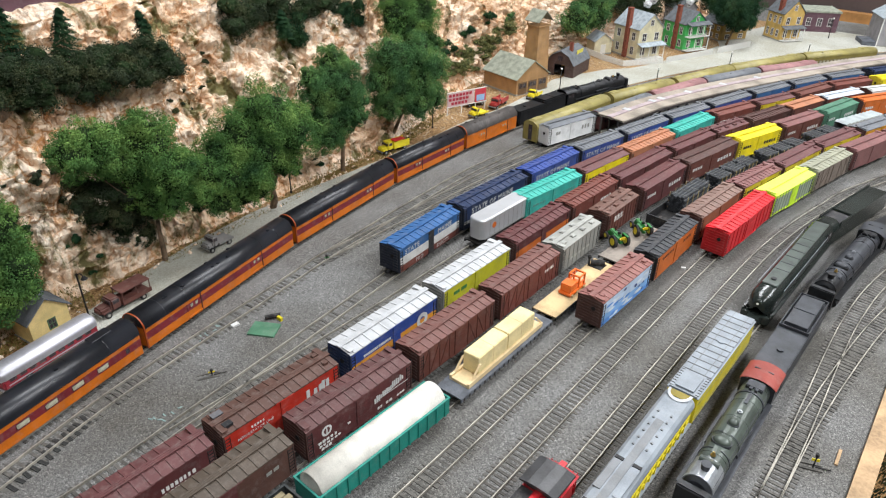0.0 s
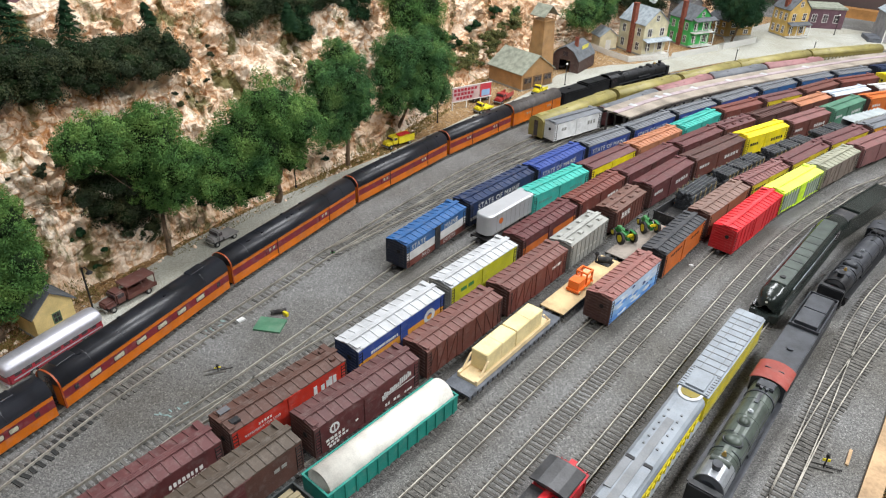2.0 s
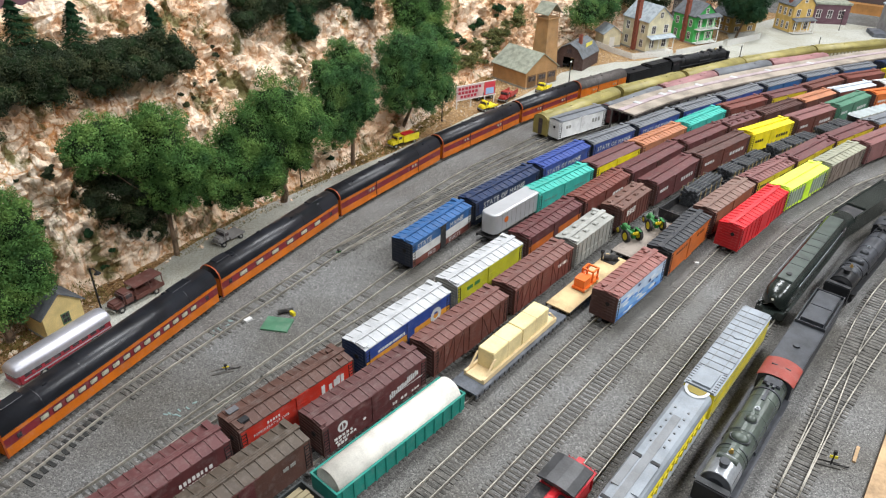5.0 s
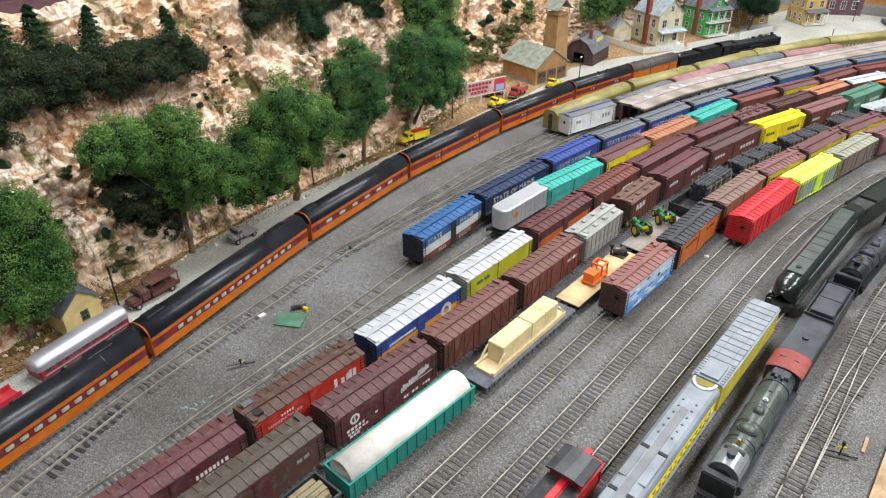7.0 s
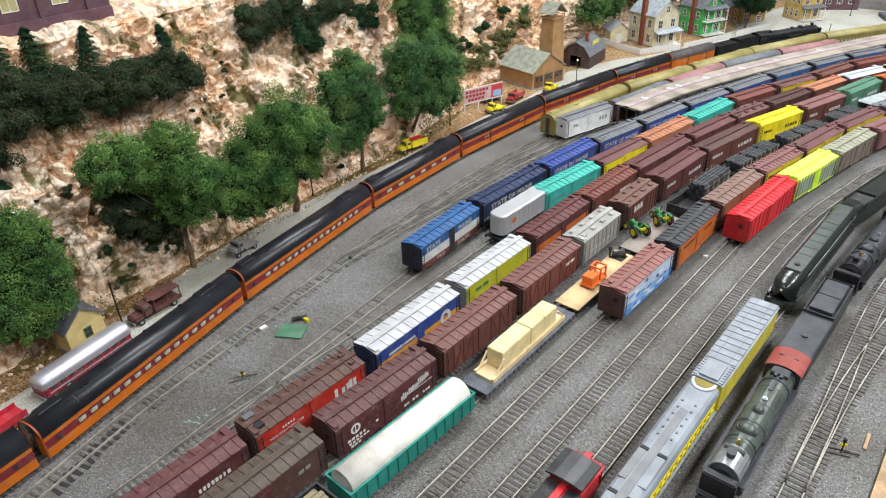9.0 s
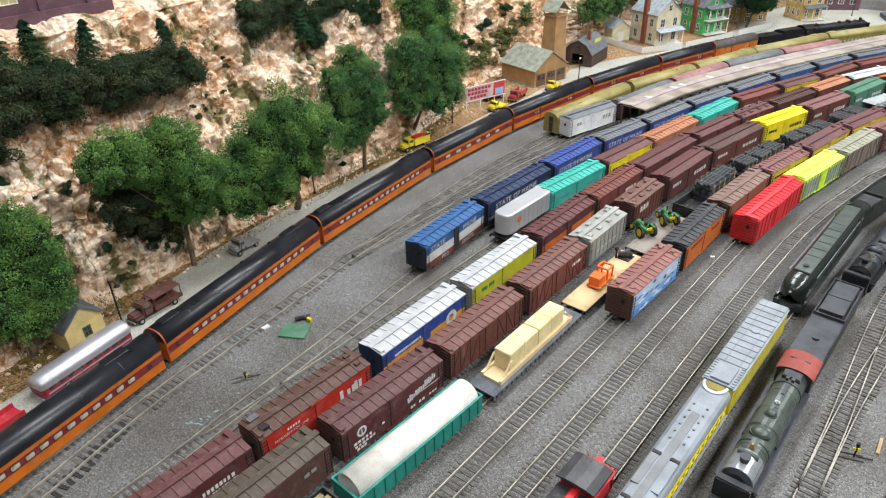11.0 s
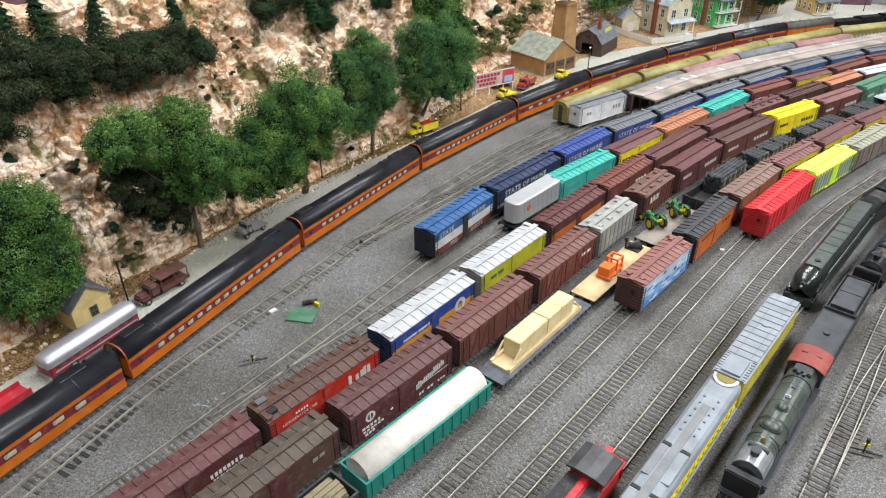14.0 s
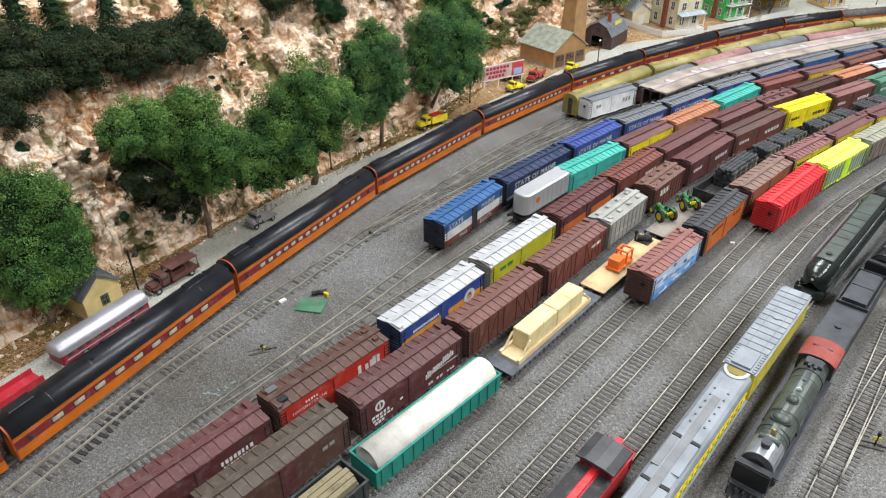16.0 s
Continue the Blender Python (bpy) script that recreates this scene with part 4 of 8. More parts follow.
# flat car with two cream crates on a timber cradle
g = at("three", 0.436, 0.184)
flat_car("grey flat car carrying a cream crate load", g, 0.184, GREYDECK)
cr = tagged(new("crate_load"), "two cream wooden crates braced on a timber skid", "crate")
cr.matrix_basis = g @ pose(0, 0, 0.0135)
part("skid", boxes((-0.0135, 0.0135, 0.018, 0.166, 0.0, 0.0035), (-0.0135, -0.0105, 0.018, 0.166, 0.0035, 0.006), (0.0105, 0.0135, 0.018, 0.166, 0.0035, 0.006)), CREAM2, cr)
for y0, y1 in ((0.038, 0.094), (0.095, 0.150)):
    bm = boxes((-0.0105, 0.0105, y0, y1, 0.0035, 0.028))
    bmesh.ops.bevel(bm, geom=bm.edges[:], offset=0.0008, segments=2, affect="EDGES")
    k = part("crate", bm, CREAM, cr)
    part("strap", boxes((-0.0107, 0.0107, (y0 + y1) / 2, (y0 + y1) / 2 + 0.0006, 0.0036, 0.0283)), CREAM2, k)
for y, d in ((0.038, -1), (0.150, 1)):
    for x in (-0.0125, 0.0105):
        bm = bmesh.new()
        v = box(bm, x, x + 0.002, y, y + 0.0025, 0.003, 0.020)
        for q in v[:4]:
            q.co.y += d * 0.016
        part("brace", bm, CREAM2, cr)

# wooden-decked flat car with an orange machine
g = at("three", 0.628, 0.160)
flat_car("flat car with bare wooden deck", g, 0.160, DECK)
e = tagged(new("construction_machine"), "orange machine in a frame standing on a flat car", "machine")
e.matrix_basis = g @ pose(0, 0, 0.0135)
part("chassis", boxes((-0.009, 0.009, 0.048, 0.088, 0.002, 0.005)), MACH, e)
part("engine_block", boxes((-0.0075, 0.0075, 0.050, 0.066, 0.005, 0.017), (-0.006, 0.006, 0.066, 0.07, 0.006, 0.013)), MACH, e)
for x in (-0.0085, 0.0065):
    part("post", boxes((x, x + 0.002, 0.070, 0.072, 0.005, 0.022)), MACH, e)
    part("post", boxes((x, x + 0.002, 0.084, 0.086, 0.005, 0.022)), MACH, e)
    part("side_bar", boxes((x, x + 0.002, 0.072, 0.084, 0.020, 0.022), (x, x + 0.002, 0.072, 0.084, 0.011, 0.0125)), MACH, e)
part("crossbar", boxes((-0.0065, 0.0065, 0.084, 0.086, 0.020, 0.022), (-0.0065, 0.0065, 0.070, 0.072, 0.020, 0.022)), MACH, e)
for x in (-0.01, 0.0085):
    for y in (0.052, 0.066, 0.082):
        bm = bmesh.new()
        cyl(bm, (x, y, 0.0022), (x + 0.0015, y, 0.0022), 0.0022, 10)
        part("roller", bm, DECK, e)
# a small black brake stand at the deck's far corner
e = tagged(new("winch"), "small black winch at the end of a flat car", "machine")
e.matrix_basis = g @ pose(0, 0, 0.0135)
bm = bmesh.new()
cyl(bm, (-0.012, 0.140, 0.0045), (0.004, 0.150, 0.0045), 0.0045, 10)
part("drum", bm, UNDER, e)
part("base", boxes((-0.013, 0.006, 0.136, 0.154, 0, 0.001)), UNDER, e)
bm = bmesh.new()
cyl(bm, (-0.013, 0.136, 0.001), (-0.013, 0.136, 0.013), 0.0015, 8)
bmesh.ops.create_icosphere(bm, subdivisions=1, radius=0.0035, matrix=Matrix.Translation((-0.013, 0.136, 0.0145)))
part("lever", bm, UNDER, e)

g = at("three", 0.800, 0.132)
flat_car("grey flat car carrying two green tractors", g, 0.132, mat("taupe_deck", (0.30, 0.26, 0.22), 0.85, 0, 0.2, 50.0))


def tractor(m):
    e = tagged(new("tractor"), "green farm tractor with yellow wheel hubs", "tractor", "tractors on the flat car")
    e.matrix_basis = m @ Matrix.Diagonal((1.25, 1.25, 1.25, 1))
    bm = boxes((-0.003, 0.003, 0.004, 0.024, 0.007, 0.014))
    bmesh.ops.bevel(bm, geom=bm.edges[:], offset=0.001, segments=2, affect="EDGES")
    part("hood", bm, TRACTOR, e)
    part("frame", boxes((-0.002, 0.002, 0.0, 0.028, 0.005, 0.008), (-0.0085, 0.0085, 0.003, 0.005, 0.007, 0.0095)), TRACTOR, e)
    part("seat", boxes((-0.0028, 0.0028, -0.002, 0.002, 0.011, 0.0122), (-0.0028, 0.0028, -0.0026, -0.0018, 0.0122, 0.015)), HUB, e)
    part("fender", boxes((-0.0075, -0.0045, -0.003, 0.008, 0.0145, 0.0153), (0.0045, 0.0075, -0.003, 0.008, 0.0145, 0.0153)), TRACTOR, e)
    bm = bmesh.new()
    cyl(bm, (0.001, 0.017, 0.013), (0.001, 0.017, 0.020), 0.0006, 6)
    part("exhaust", bm, UNDER, e)
    bm = bmesh.new()
    cyl(bm, (0, 0.006, 0.0155), (0, 0.0075, 0.0165), 0.0022, 10)
    part("steering_wheel", bm, UNDER, e)
    for x, y, r, w in ((-0.0085, 0.004, 0.0075, 0.003), (0.0085, 0.004, 0.0075, 0.003), (-0.0055, 0.025, 0.0045, 0.002), (0.0055, 0.025, 0.0045, 0.002)):
        bm = bmesh.new()
        cyl(bm, (x - w / 2, y, r), (x + w / 2, y, r), r, 18)
        wh = part("wheel", bm, TYRE, e)
        bm = bmesh.new()
        cyl(bm, (x - w / 2 - 0.0003, y, r), (x + w / 2 + 0.0003, y, r), r * 0.6, 12)
        part("hub", bm, HUB, wh)


tractor(g @ pose(-0.004, 0.040, 0.0135, 0, 0, 60))
tractor(g @ pose(0.006, 0.092, 0.0135, 0, 0, 50))


def pipe_stack(m, y0, y1, z0, nx, nz, r, label, stakes=4):
    e = tagged(new("pipe_stack"), label, "pipes", "pipe loads")
    e.matrix_basis = m
    for k in range(nz):
        for i in range(nx - k % 2):
            x = (i - (nx - 1 - k % 2) / 2) * 2 * r
            bm = bmesh.new()
            d = random.uniform(-0.003, 0.003)
            cyl(bm, (x, y0 + d, z0 + r + k * 1.75 * r), (x, y1 + d, z0 + r + k * 1.75 * r), r * 0.97, 10, cap=True)
            part("pipe", bm, PIPEG, e)
    w = nx * r + 0.0012
    top = z0 + r * 2 + (nz - 1) * 1.75 * r
    for s in range(stakes):
        y = y0 + (y1 - y0) * (s + 0.5) / stakes
        for sx in (-1, 1):
            part("stake", boxes((sx * w - 0.0005, sx * w + 0.0005, y - 0.0008, y + 0.0008, z0, top - 0.001)), WOODSTAKE, e)
        part("strap", boxes((-w, w, y - 0.0004, y + 0.0004, top - 0.0002, top + 0.0003)), P_("strap_grey", 0.20, 0.20, 0.19), e)


g = at("three", 0.944, 0.165)
gondola("black low gondola with a stack of grey pipes", g, 0.165, P_("gondola_black", 0.016, 0.016, 0.018), zr=0.025)
pipe_stack(g, 0.058, 0.150, 0.0118, 5, 6, 0.0029, "stack of grey pipes with wooden stakes in a gondola", 5)
for y, L in ((1.122, 0.150), (1.284, 0.15), (1.446, 0.11)):
    g = at("three", y, L)
    gondola("black low gondola with pipe bundles", g, L, P_("gondola_black", 0.016, 0.016, 0.018), zr=0.022)
    n = 3 if L > 0.12 else 2
    for k in range(n):
        a = 0.006 + (L - 0.012) * k / n
        pipe_stack(g, a, a + (L - 0.012) / n - 0.006, 0.0118, 5, 5, 0.0030, "dark bundle of stacked pipes with wooden stakes", 3)
# grey car with a corrugated load
g = at("three", 1.565, 0.14)
flat_car("flat car with grey corrugated load", g, 0.14, GREYDECK)
bm = bmesh.new()
prof = [(0.017 if k % 2 else 0.014, 0.004 + k * 0.0066) for k in range(21)]
for (a, y0), (b, y1) in zip(prof[:-1], prof[1:]):
    za, zc = (0.044 if a > 0.015 else 0.040), (0.044 if b > 0.015 else 0.040)
    for x0, x1 in ((-0.014, 0.014),):
        bm.faces.new([bm.verts.new(c) for c in ((x0, y0, za), (x1, y0, za), (x1, y1, zc), (x0, y1, zc))])
        for x in (x0, x1):
            bm.faces.new([bm.verts.new(c) for c in ((x, y0, 0.0137), (x, y1, 0.0137), (x, y1, zc), (x, y0, za))])
o = obj("corrugated_load", bm, P_("corrugated_grey", 0.36, 0.40, 0.40), None, g)
tagged(o, "grey corrugated load on a flat car", "freight load")

# silver trailer riding on the row q flat car
g = at("q", 0.712, 0.120)
flat_car("dark flat car under a silver trailer", g, 0.120, UNDER)
SILVER = mat("silver_skin", (0.62, 0.63, 0.65), 0.38, 0.55, 0.06, 30.0, 0.03, 500.0)
e = tagged(new("trailer"), "silver rounded highway trailer with orange emblem on a flat car", "trailer")
e.matrix_basis = g
bm = bmesh.new()
rings = []
for z, ins in ((0.0190, 0.0), (0.0480, 0.0), (0.0494, 0.0004), (0.0502, 0.0012), (0.0505, 0.0026)):
    ring = []
    for cx, cy, r, a0 in ((0.0045, 0.012, 0.010, -90), (0.0125, 0.116, 0.002, 0), (-0.0125, 0.116, 0.002, 90), (-0.0045, 0.012, 0.010, 180)):
        for k in range(7):
            a = math.radians(a0 + 15 * k)
            ring.append(bm.verts.new((cx + (r - ins) * math.cos(a), cy + (r - ins) * math.sin(a), z)))
    rings.append(ring)
for a, b in zip(rings[:-1], rings[1:]):
    for k in range(len(a)):
        bm.faces.new((a[k], a[(k + 1) % len(a)], b[(k + 1) % len(a)], b[k]))
bm.faces.new(rings[0][::-1])
bm.faces.new(rings[-1])
tb = part("body", bm, SILVER, e)
for z in (0.0200, 0.0474):
    part("trim_band", boxes((0.0143, 0.0148, 0.014, 0.115, z, z + 0.0008), (-0.0148, -0.0143, 0.014, 0.115, z, z + 0.0008)), HOPPER, tb)
seam = shared(boxes((0.0144, 0.01465, -0.0002, 0.0002, 0.021, 0.0472)), "panel_seam", HOPPER)
for k in range(9):
    sub("panel_seam", seam, tb, pose(0, 0.020 + 0.0115 * k, 0))
bm = bmesh.new()
cyl(bm, (0.0143, 0.030, 0.036), (0.0148, 0.030, 0.036), 0.0048, 18)
part("emblem", bm, ORANGE, e)
part("skirt", boxes((-0.0125, 0.0125, 0.012, 0.108, 0.0165, 0.019)), HOPPER, e)
for y in (0.086, 0.098):
    for x in (-0.014, 0.010):
        bm = bmesh.new()
        cyl(bm, (x, y, 0.0170), (x + 0.004, y, 0.0170), 0.0035, 14)
        part("wheel", bm, TYRE, e)
part("landing_leg", boxes((-0.010, -0.008, 0.03, 0.032, 0.0135, 0.0165)), HOPPER, e)
part("landing_leg", boxes((0.008, 0.010, 0.03, 0.032, 0.0135, 0.0165)), HOPPER, e)


# ---- the moving passenger train ----
MORANGE = P_("train_orange", 0.62, 0.155, 0.009, 0.4)
MMAROON = P_("train_maroon", 0.20, 0.022, 0.030, 0.45)
ROOFBLK = mat("train_roof", (0.017, 0.018, 0.023), 0.33, 0.0, 0.25, 40.0, 0.12, 300.0, 0.45)
# pale cream paints the lit, reflecting look of the glass into its colour
PANE = mat("lit_cream_pane", (0.52, 0.49, 0.37), 0.15, 0, 0.30, 120.0, 0.0, 400.0)
MTRIM = P_("bulkhead_orange", 0.33, 0.060, 0.010, 0.45)
DKPANE = P_("dark_pane", 0.05, 0.04, 0.045, 0.15)


def arch(bm, prof, y0, y1, caps=True, mi=0):
    """A shell with that section, from y0 to y1."""
    a = [bm.verts.new((x, y0, z)) for x, z in prof]
    b = [bm.verts.new((x, y1, z)) for x, z in prof]
    for i in range(len(prof) - 1):
        bm.faces.new((a[i], a[i + 1], b[i + 1], b[i])).material_index = mi
    if caps:
        bm.faces.new(a[::-1]).material_index = mi
        bm.faces.new(b).material_index = mi


def passenger_car(label, L, kind, roof=None, plain=False, cols=None, group="cars of the moving train", zs=(0.0075, 0.0187, 0.0285, 0.0345, 0.0496)):
    """zs: heights of the skirt, the window band's two edges, the eaves and the roof's crown."""
    e = tagged(new("passenger_car"), label, "passenger car", group)
    low, mid, top = cols or (MORANGE, MORANGE if plain else MMAROON, MORANGE)
    roof = roof or ROOFBLK
    h = 0.0168
    L0, L1 = 0.003, L - 0.003
    z0_, z1_, z2_, z3_, z4_ = zs
    bands = [(z0_, z1_, low), (z1_, z2_, mid), (z2_, z3_, top)]
    bm = bmesh.new()
    for i, (a, b, _) in enumerate(bands):
        for x in (-h, h):
            bm.faces.new([bm.verts.new(c) for c in ((x, L0, a), (x, L1, a), (x, L1, b), (x, L0, b))]).material_index = i
        for y in (L0, L1):
            bm.faces.new([bm.verts.new(c) for c in ((-h, y, a), (h, y, a), (h, y, b), (-h, y, b))]).material_index = 0
    bm.faces.new([bm.verts.new(c) for c in ((-h, L0, z0_), (h, L0, z0_), (h, L1, z0_), (-h, L1, z0_))])
    part("body", bm, [b[2] for b in bands], e)
    shape = ((1, -0.02), (1, 0.06), (0.965, 0.30), (0.90, 0.46), (0.80, 0.62), (0.66, 0.78), (0.50, 0.89), (0.32, 0.96), (0.16, 0.99))
    half = [(0.0172 * a, z3_ + (z4_ - z3_) * b) for a, b in shape]
    prof = [(-x, z) for x, z in half] + [(0, z4_)] + half[::-1]
    bm = bmesh.new()
    arch(bm, prof, L0 - 0.0005, L1 + 0.0005)
    o = part("roof", bm, roof, e)
    for p_ in o.data.polygons:
        p_.use_smooth = abs(p_.normal.y) < 0.5
    up = lambda x: float(np.interp(abs(x), [q[0] for q in half[::-1]], [q[1] for q in half[::-1]]))
    # drip rails along the eaves
    for sx in (-1, 1):
        part("drip_rail", boxes((sx * 0.0174 - 0.0003, sx * 0.0174 + 0.0003, L0, L1, z3_ - 0.0006, z3_ + 0.0002)), roof, e)
    # the arched bulkhead rim at the trailing end, and a dark bellows at the other
    rim = [(x * 1.012, z3_ + (z - z3_) * 1.03) for x, z in prof]
    rim = [(-0.0176, z0_)] + rim + [(0.0176, z0_)]
    inner = [(x * 0.90, min(z, z4_ - 0.0012)) for x, z in rim]
    bm = bmesh.new()
    arch(bm, rim, L0 - 0.0014, L0 + 0.0003, caps=False)
    arch(bm, inner, L0 - 0.0014, L0 + 0.0003, caps=False)
    for y in (L0 - 0.0014, L0 + 0.0003):
        a, b = [bm.verts.new((x, y, z)) for x, z in rim], [bm.verts.new((x, y, z)) for x, z in inner]
        for i in range(len(rim) - 1):
            bm.faces.new((a[i], a[i + 1], b[i + 1], b[i]))
    part("end_bulkhead", bm, MTRIM if top is MORANGE else top, e)
    part("end_diaphragm", boxes((-0.010, 0.010, L1 + 0.0004, L1 + 0.0020, z0_, z4_ - 0.003)), UNDER, e)
    part("end_door", boxes((-0.0045, 0.0045, L0 - 0.0012, L0 - 0.0004, z0_ + 0.002, z4_ - 0.008)), DKPANE, e)
    rng = random.Random(int(L * 1000) + len(label))
    for k in range(4 if kind != "baggage" else 9):
        y = L * (0.08 + 0.84 * rng.random())
        x = rng.choice((-0.0065, 0.0065))
        z = up(x)
        part("roof_vent", boxes((x - 0.0012, x + 0.0012, y, y + 0.0035, z - 0.001, z + 0.0014)), roof, e)
    seams = {"baggage": 7}.get(kind, 5)
    for k in range(seams if top is MORANGE else 0):
        y = L * (k + 1) / (seams + 1)
        bm = bmesh.new()
        ring = [(x * 1.004, z + 0.00018) for x, z in prof[1:-1]]
        arch(bm, ring, y, y + 0.0006, caps=False)
        part("roof_seam", bm, roof, e)
    if kind in ("coach", "diner", "lounge"):
        for y0, y1 in ((0.05, 0.14), (0.80, 0.90)):
            bm = boxes((-0.0085, 0.0035, L * y0, L * y1, z4_ - 0.002, z4_ + 0.0006))
            bmesh.ops.bevel(bm, geom=bm.edges[:], offset=0.0005, segments=1, affect="EDGES")
            part("roof_hatch", bm, roof, e)
        n, w = {"coach": (15, 0.0088), "diner": (9, 0.0118), "lounge": (6, 0.0135)}[kind]
        zh, cut = (z2_ - z1_) * 0.56, 0.0011
        zw = z1_ + (z2_ - z1_) * 0.22
        bm = bmesh.new()
        outl = [(cut, 0), (w - cut, 0), (w, cut), (w, zh - cut), (w - cut, zh), (cut, zh), (0, zh - cut), (0, cut)]
        fa = [bm.verts.new((-0.0003, y, z)) for y, z in outl]
        fb = [bm.verts.new((0.0003, y, z)) for y, z in outl]
        bm.faces.new(fa)
        bm.faces.new(fb)
        for i in range(8):
            bm.faces.new((fa[i], fa[(i + 1) % 8], fb[(i + 1) % 8], fb[i]))
        m_w = shared(bm, "window", PANE)
        m_f = shared(boxes((-0.00045, 0.00045, 0.0, w, -0.0006, 0.0), (-0.00045, 0.00045, 0.0, w, zh, zh + 0.0006), (-0.00045, 0.00045, -0.0006, 0, 0.0006, zh - 0.0006), (-0.00045, 0.00045, w, w + 0.0006, 0.0006, zh - 0.0006)), "window_frame", DKBROWN)
        for sx in (-1, 1):
            for k in range(n):
                o = sub("window", m_w, e, pose(sx * h, L * 0.14 + L * 0.74 * k / n, zw))
                sub("window_frame", m_f, o, pose(0, 0, 0))
            for y in (0.016, L - 0.024):
                part("door_window", boxes((sx * h - 0.0003, sx * h + 0.0003, y, y + 0.005, zw, zw + zh)), DKPANE, e)
    else:
        for sx in (-1, 1):
            for y in (L * 0.24, L * 0.66):
                d = part("baggage_door", boxes((sx * h - 0.0005, sx * h + 0.0005, y, y + 0.022, z1_ + 0.0003, z2_ - 0.0003)), [mid], e)
                for q in (0.005, 0.013):
                    part("door_pane", boxes((sx * h - 0.0008, sx * h + 0.0008, y + q, y + q + 0.004, z1_ + 0.0042, z2_ - 0.0016)), PANE, d)
                part("door_post", boxes((sx * h - 0.0009, sx * h + 0.0009, y + 0.0225, y + 0.0235, z0_ + 0.001, z3_ - 0.0005)), DKBROWN, e)
                part("door_sill", boxes((sx * h - 0.0010, sx * h + 0.0010, y, y + 0.0225, z0_ + 0.0022, z0_ + 0.0032)), low, e)
    part("underframe", boxes((-0.006, 0.006, 0.01, L - 0.01, 0.0060, z0_), (-0.013, 0.013, L * 0.38, L * 0.60, 0.0045, z0_)), UNDER, e)
    for y in (0.035, L - 0.035):
        t = sub("truck", TRUCK_MESH, e, pose(0, y, 0))
        for dy in (-0.0125, 0.0125):
            sub("wheelset", WHEEL_MESH, t, pose(0, dy, 0))
    return e


LOCOBLK = mat("loco_black", (0.016, 0.017, 0.019), 0.42, 0.1, 0.3, 60.0, 0.1, 500.0)
LOCOGREY = mat("loco_grey_black", (0.050, 0.054, 0.062), 0.45, 0.1, 0.25, 60.0, 0.1, 500.0)
LOCOGRN = mat("loco_green_grey", (0.080, 0.098, 0.082), 0.36, 0.1, 0.25, 50.0, 0.1, 500.0)
SMOKE = mat("smokebox_silver", (0.36, 0.38, 0.40), 0.35, 0.5, 0.2, 70.0, 0.1, 500.0)
CABRED = P_("cab_roof_red", 0.27, 0.048, 0.034, 0.55)
BRASS = mat("brass", (0.65, 0.45, 0.15), 0.3, 0.9)
LENSW = P_("lamp_glass", 0.85, 0.85, 0.8, 0.1)


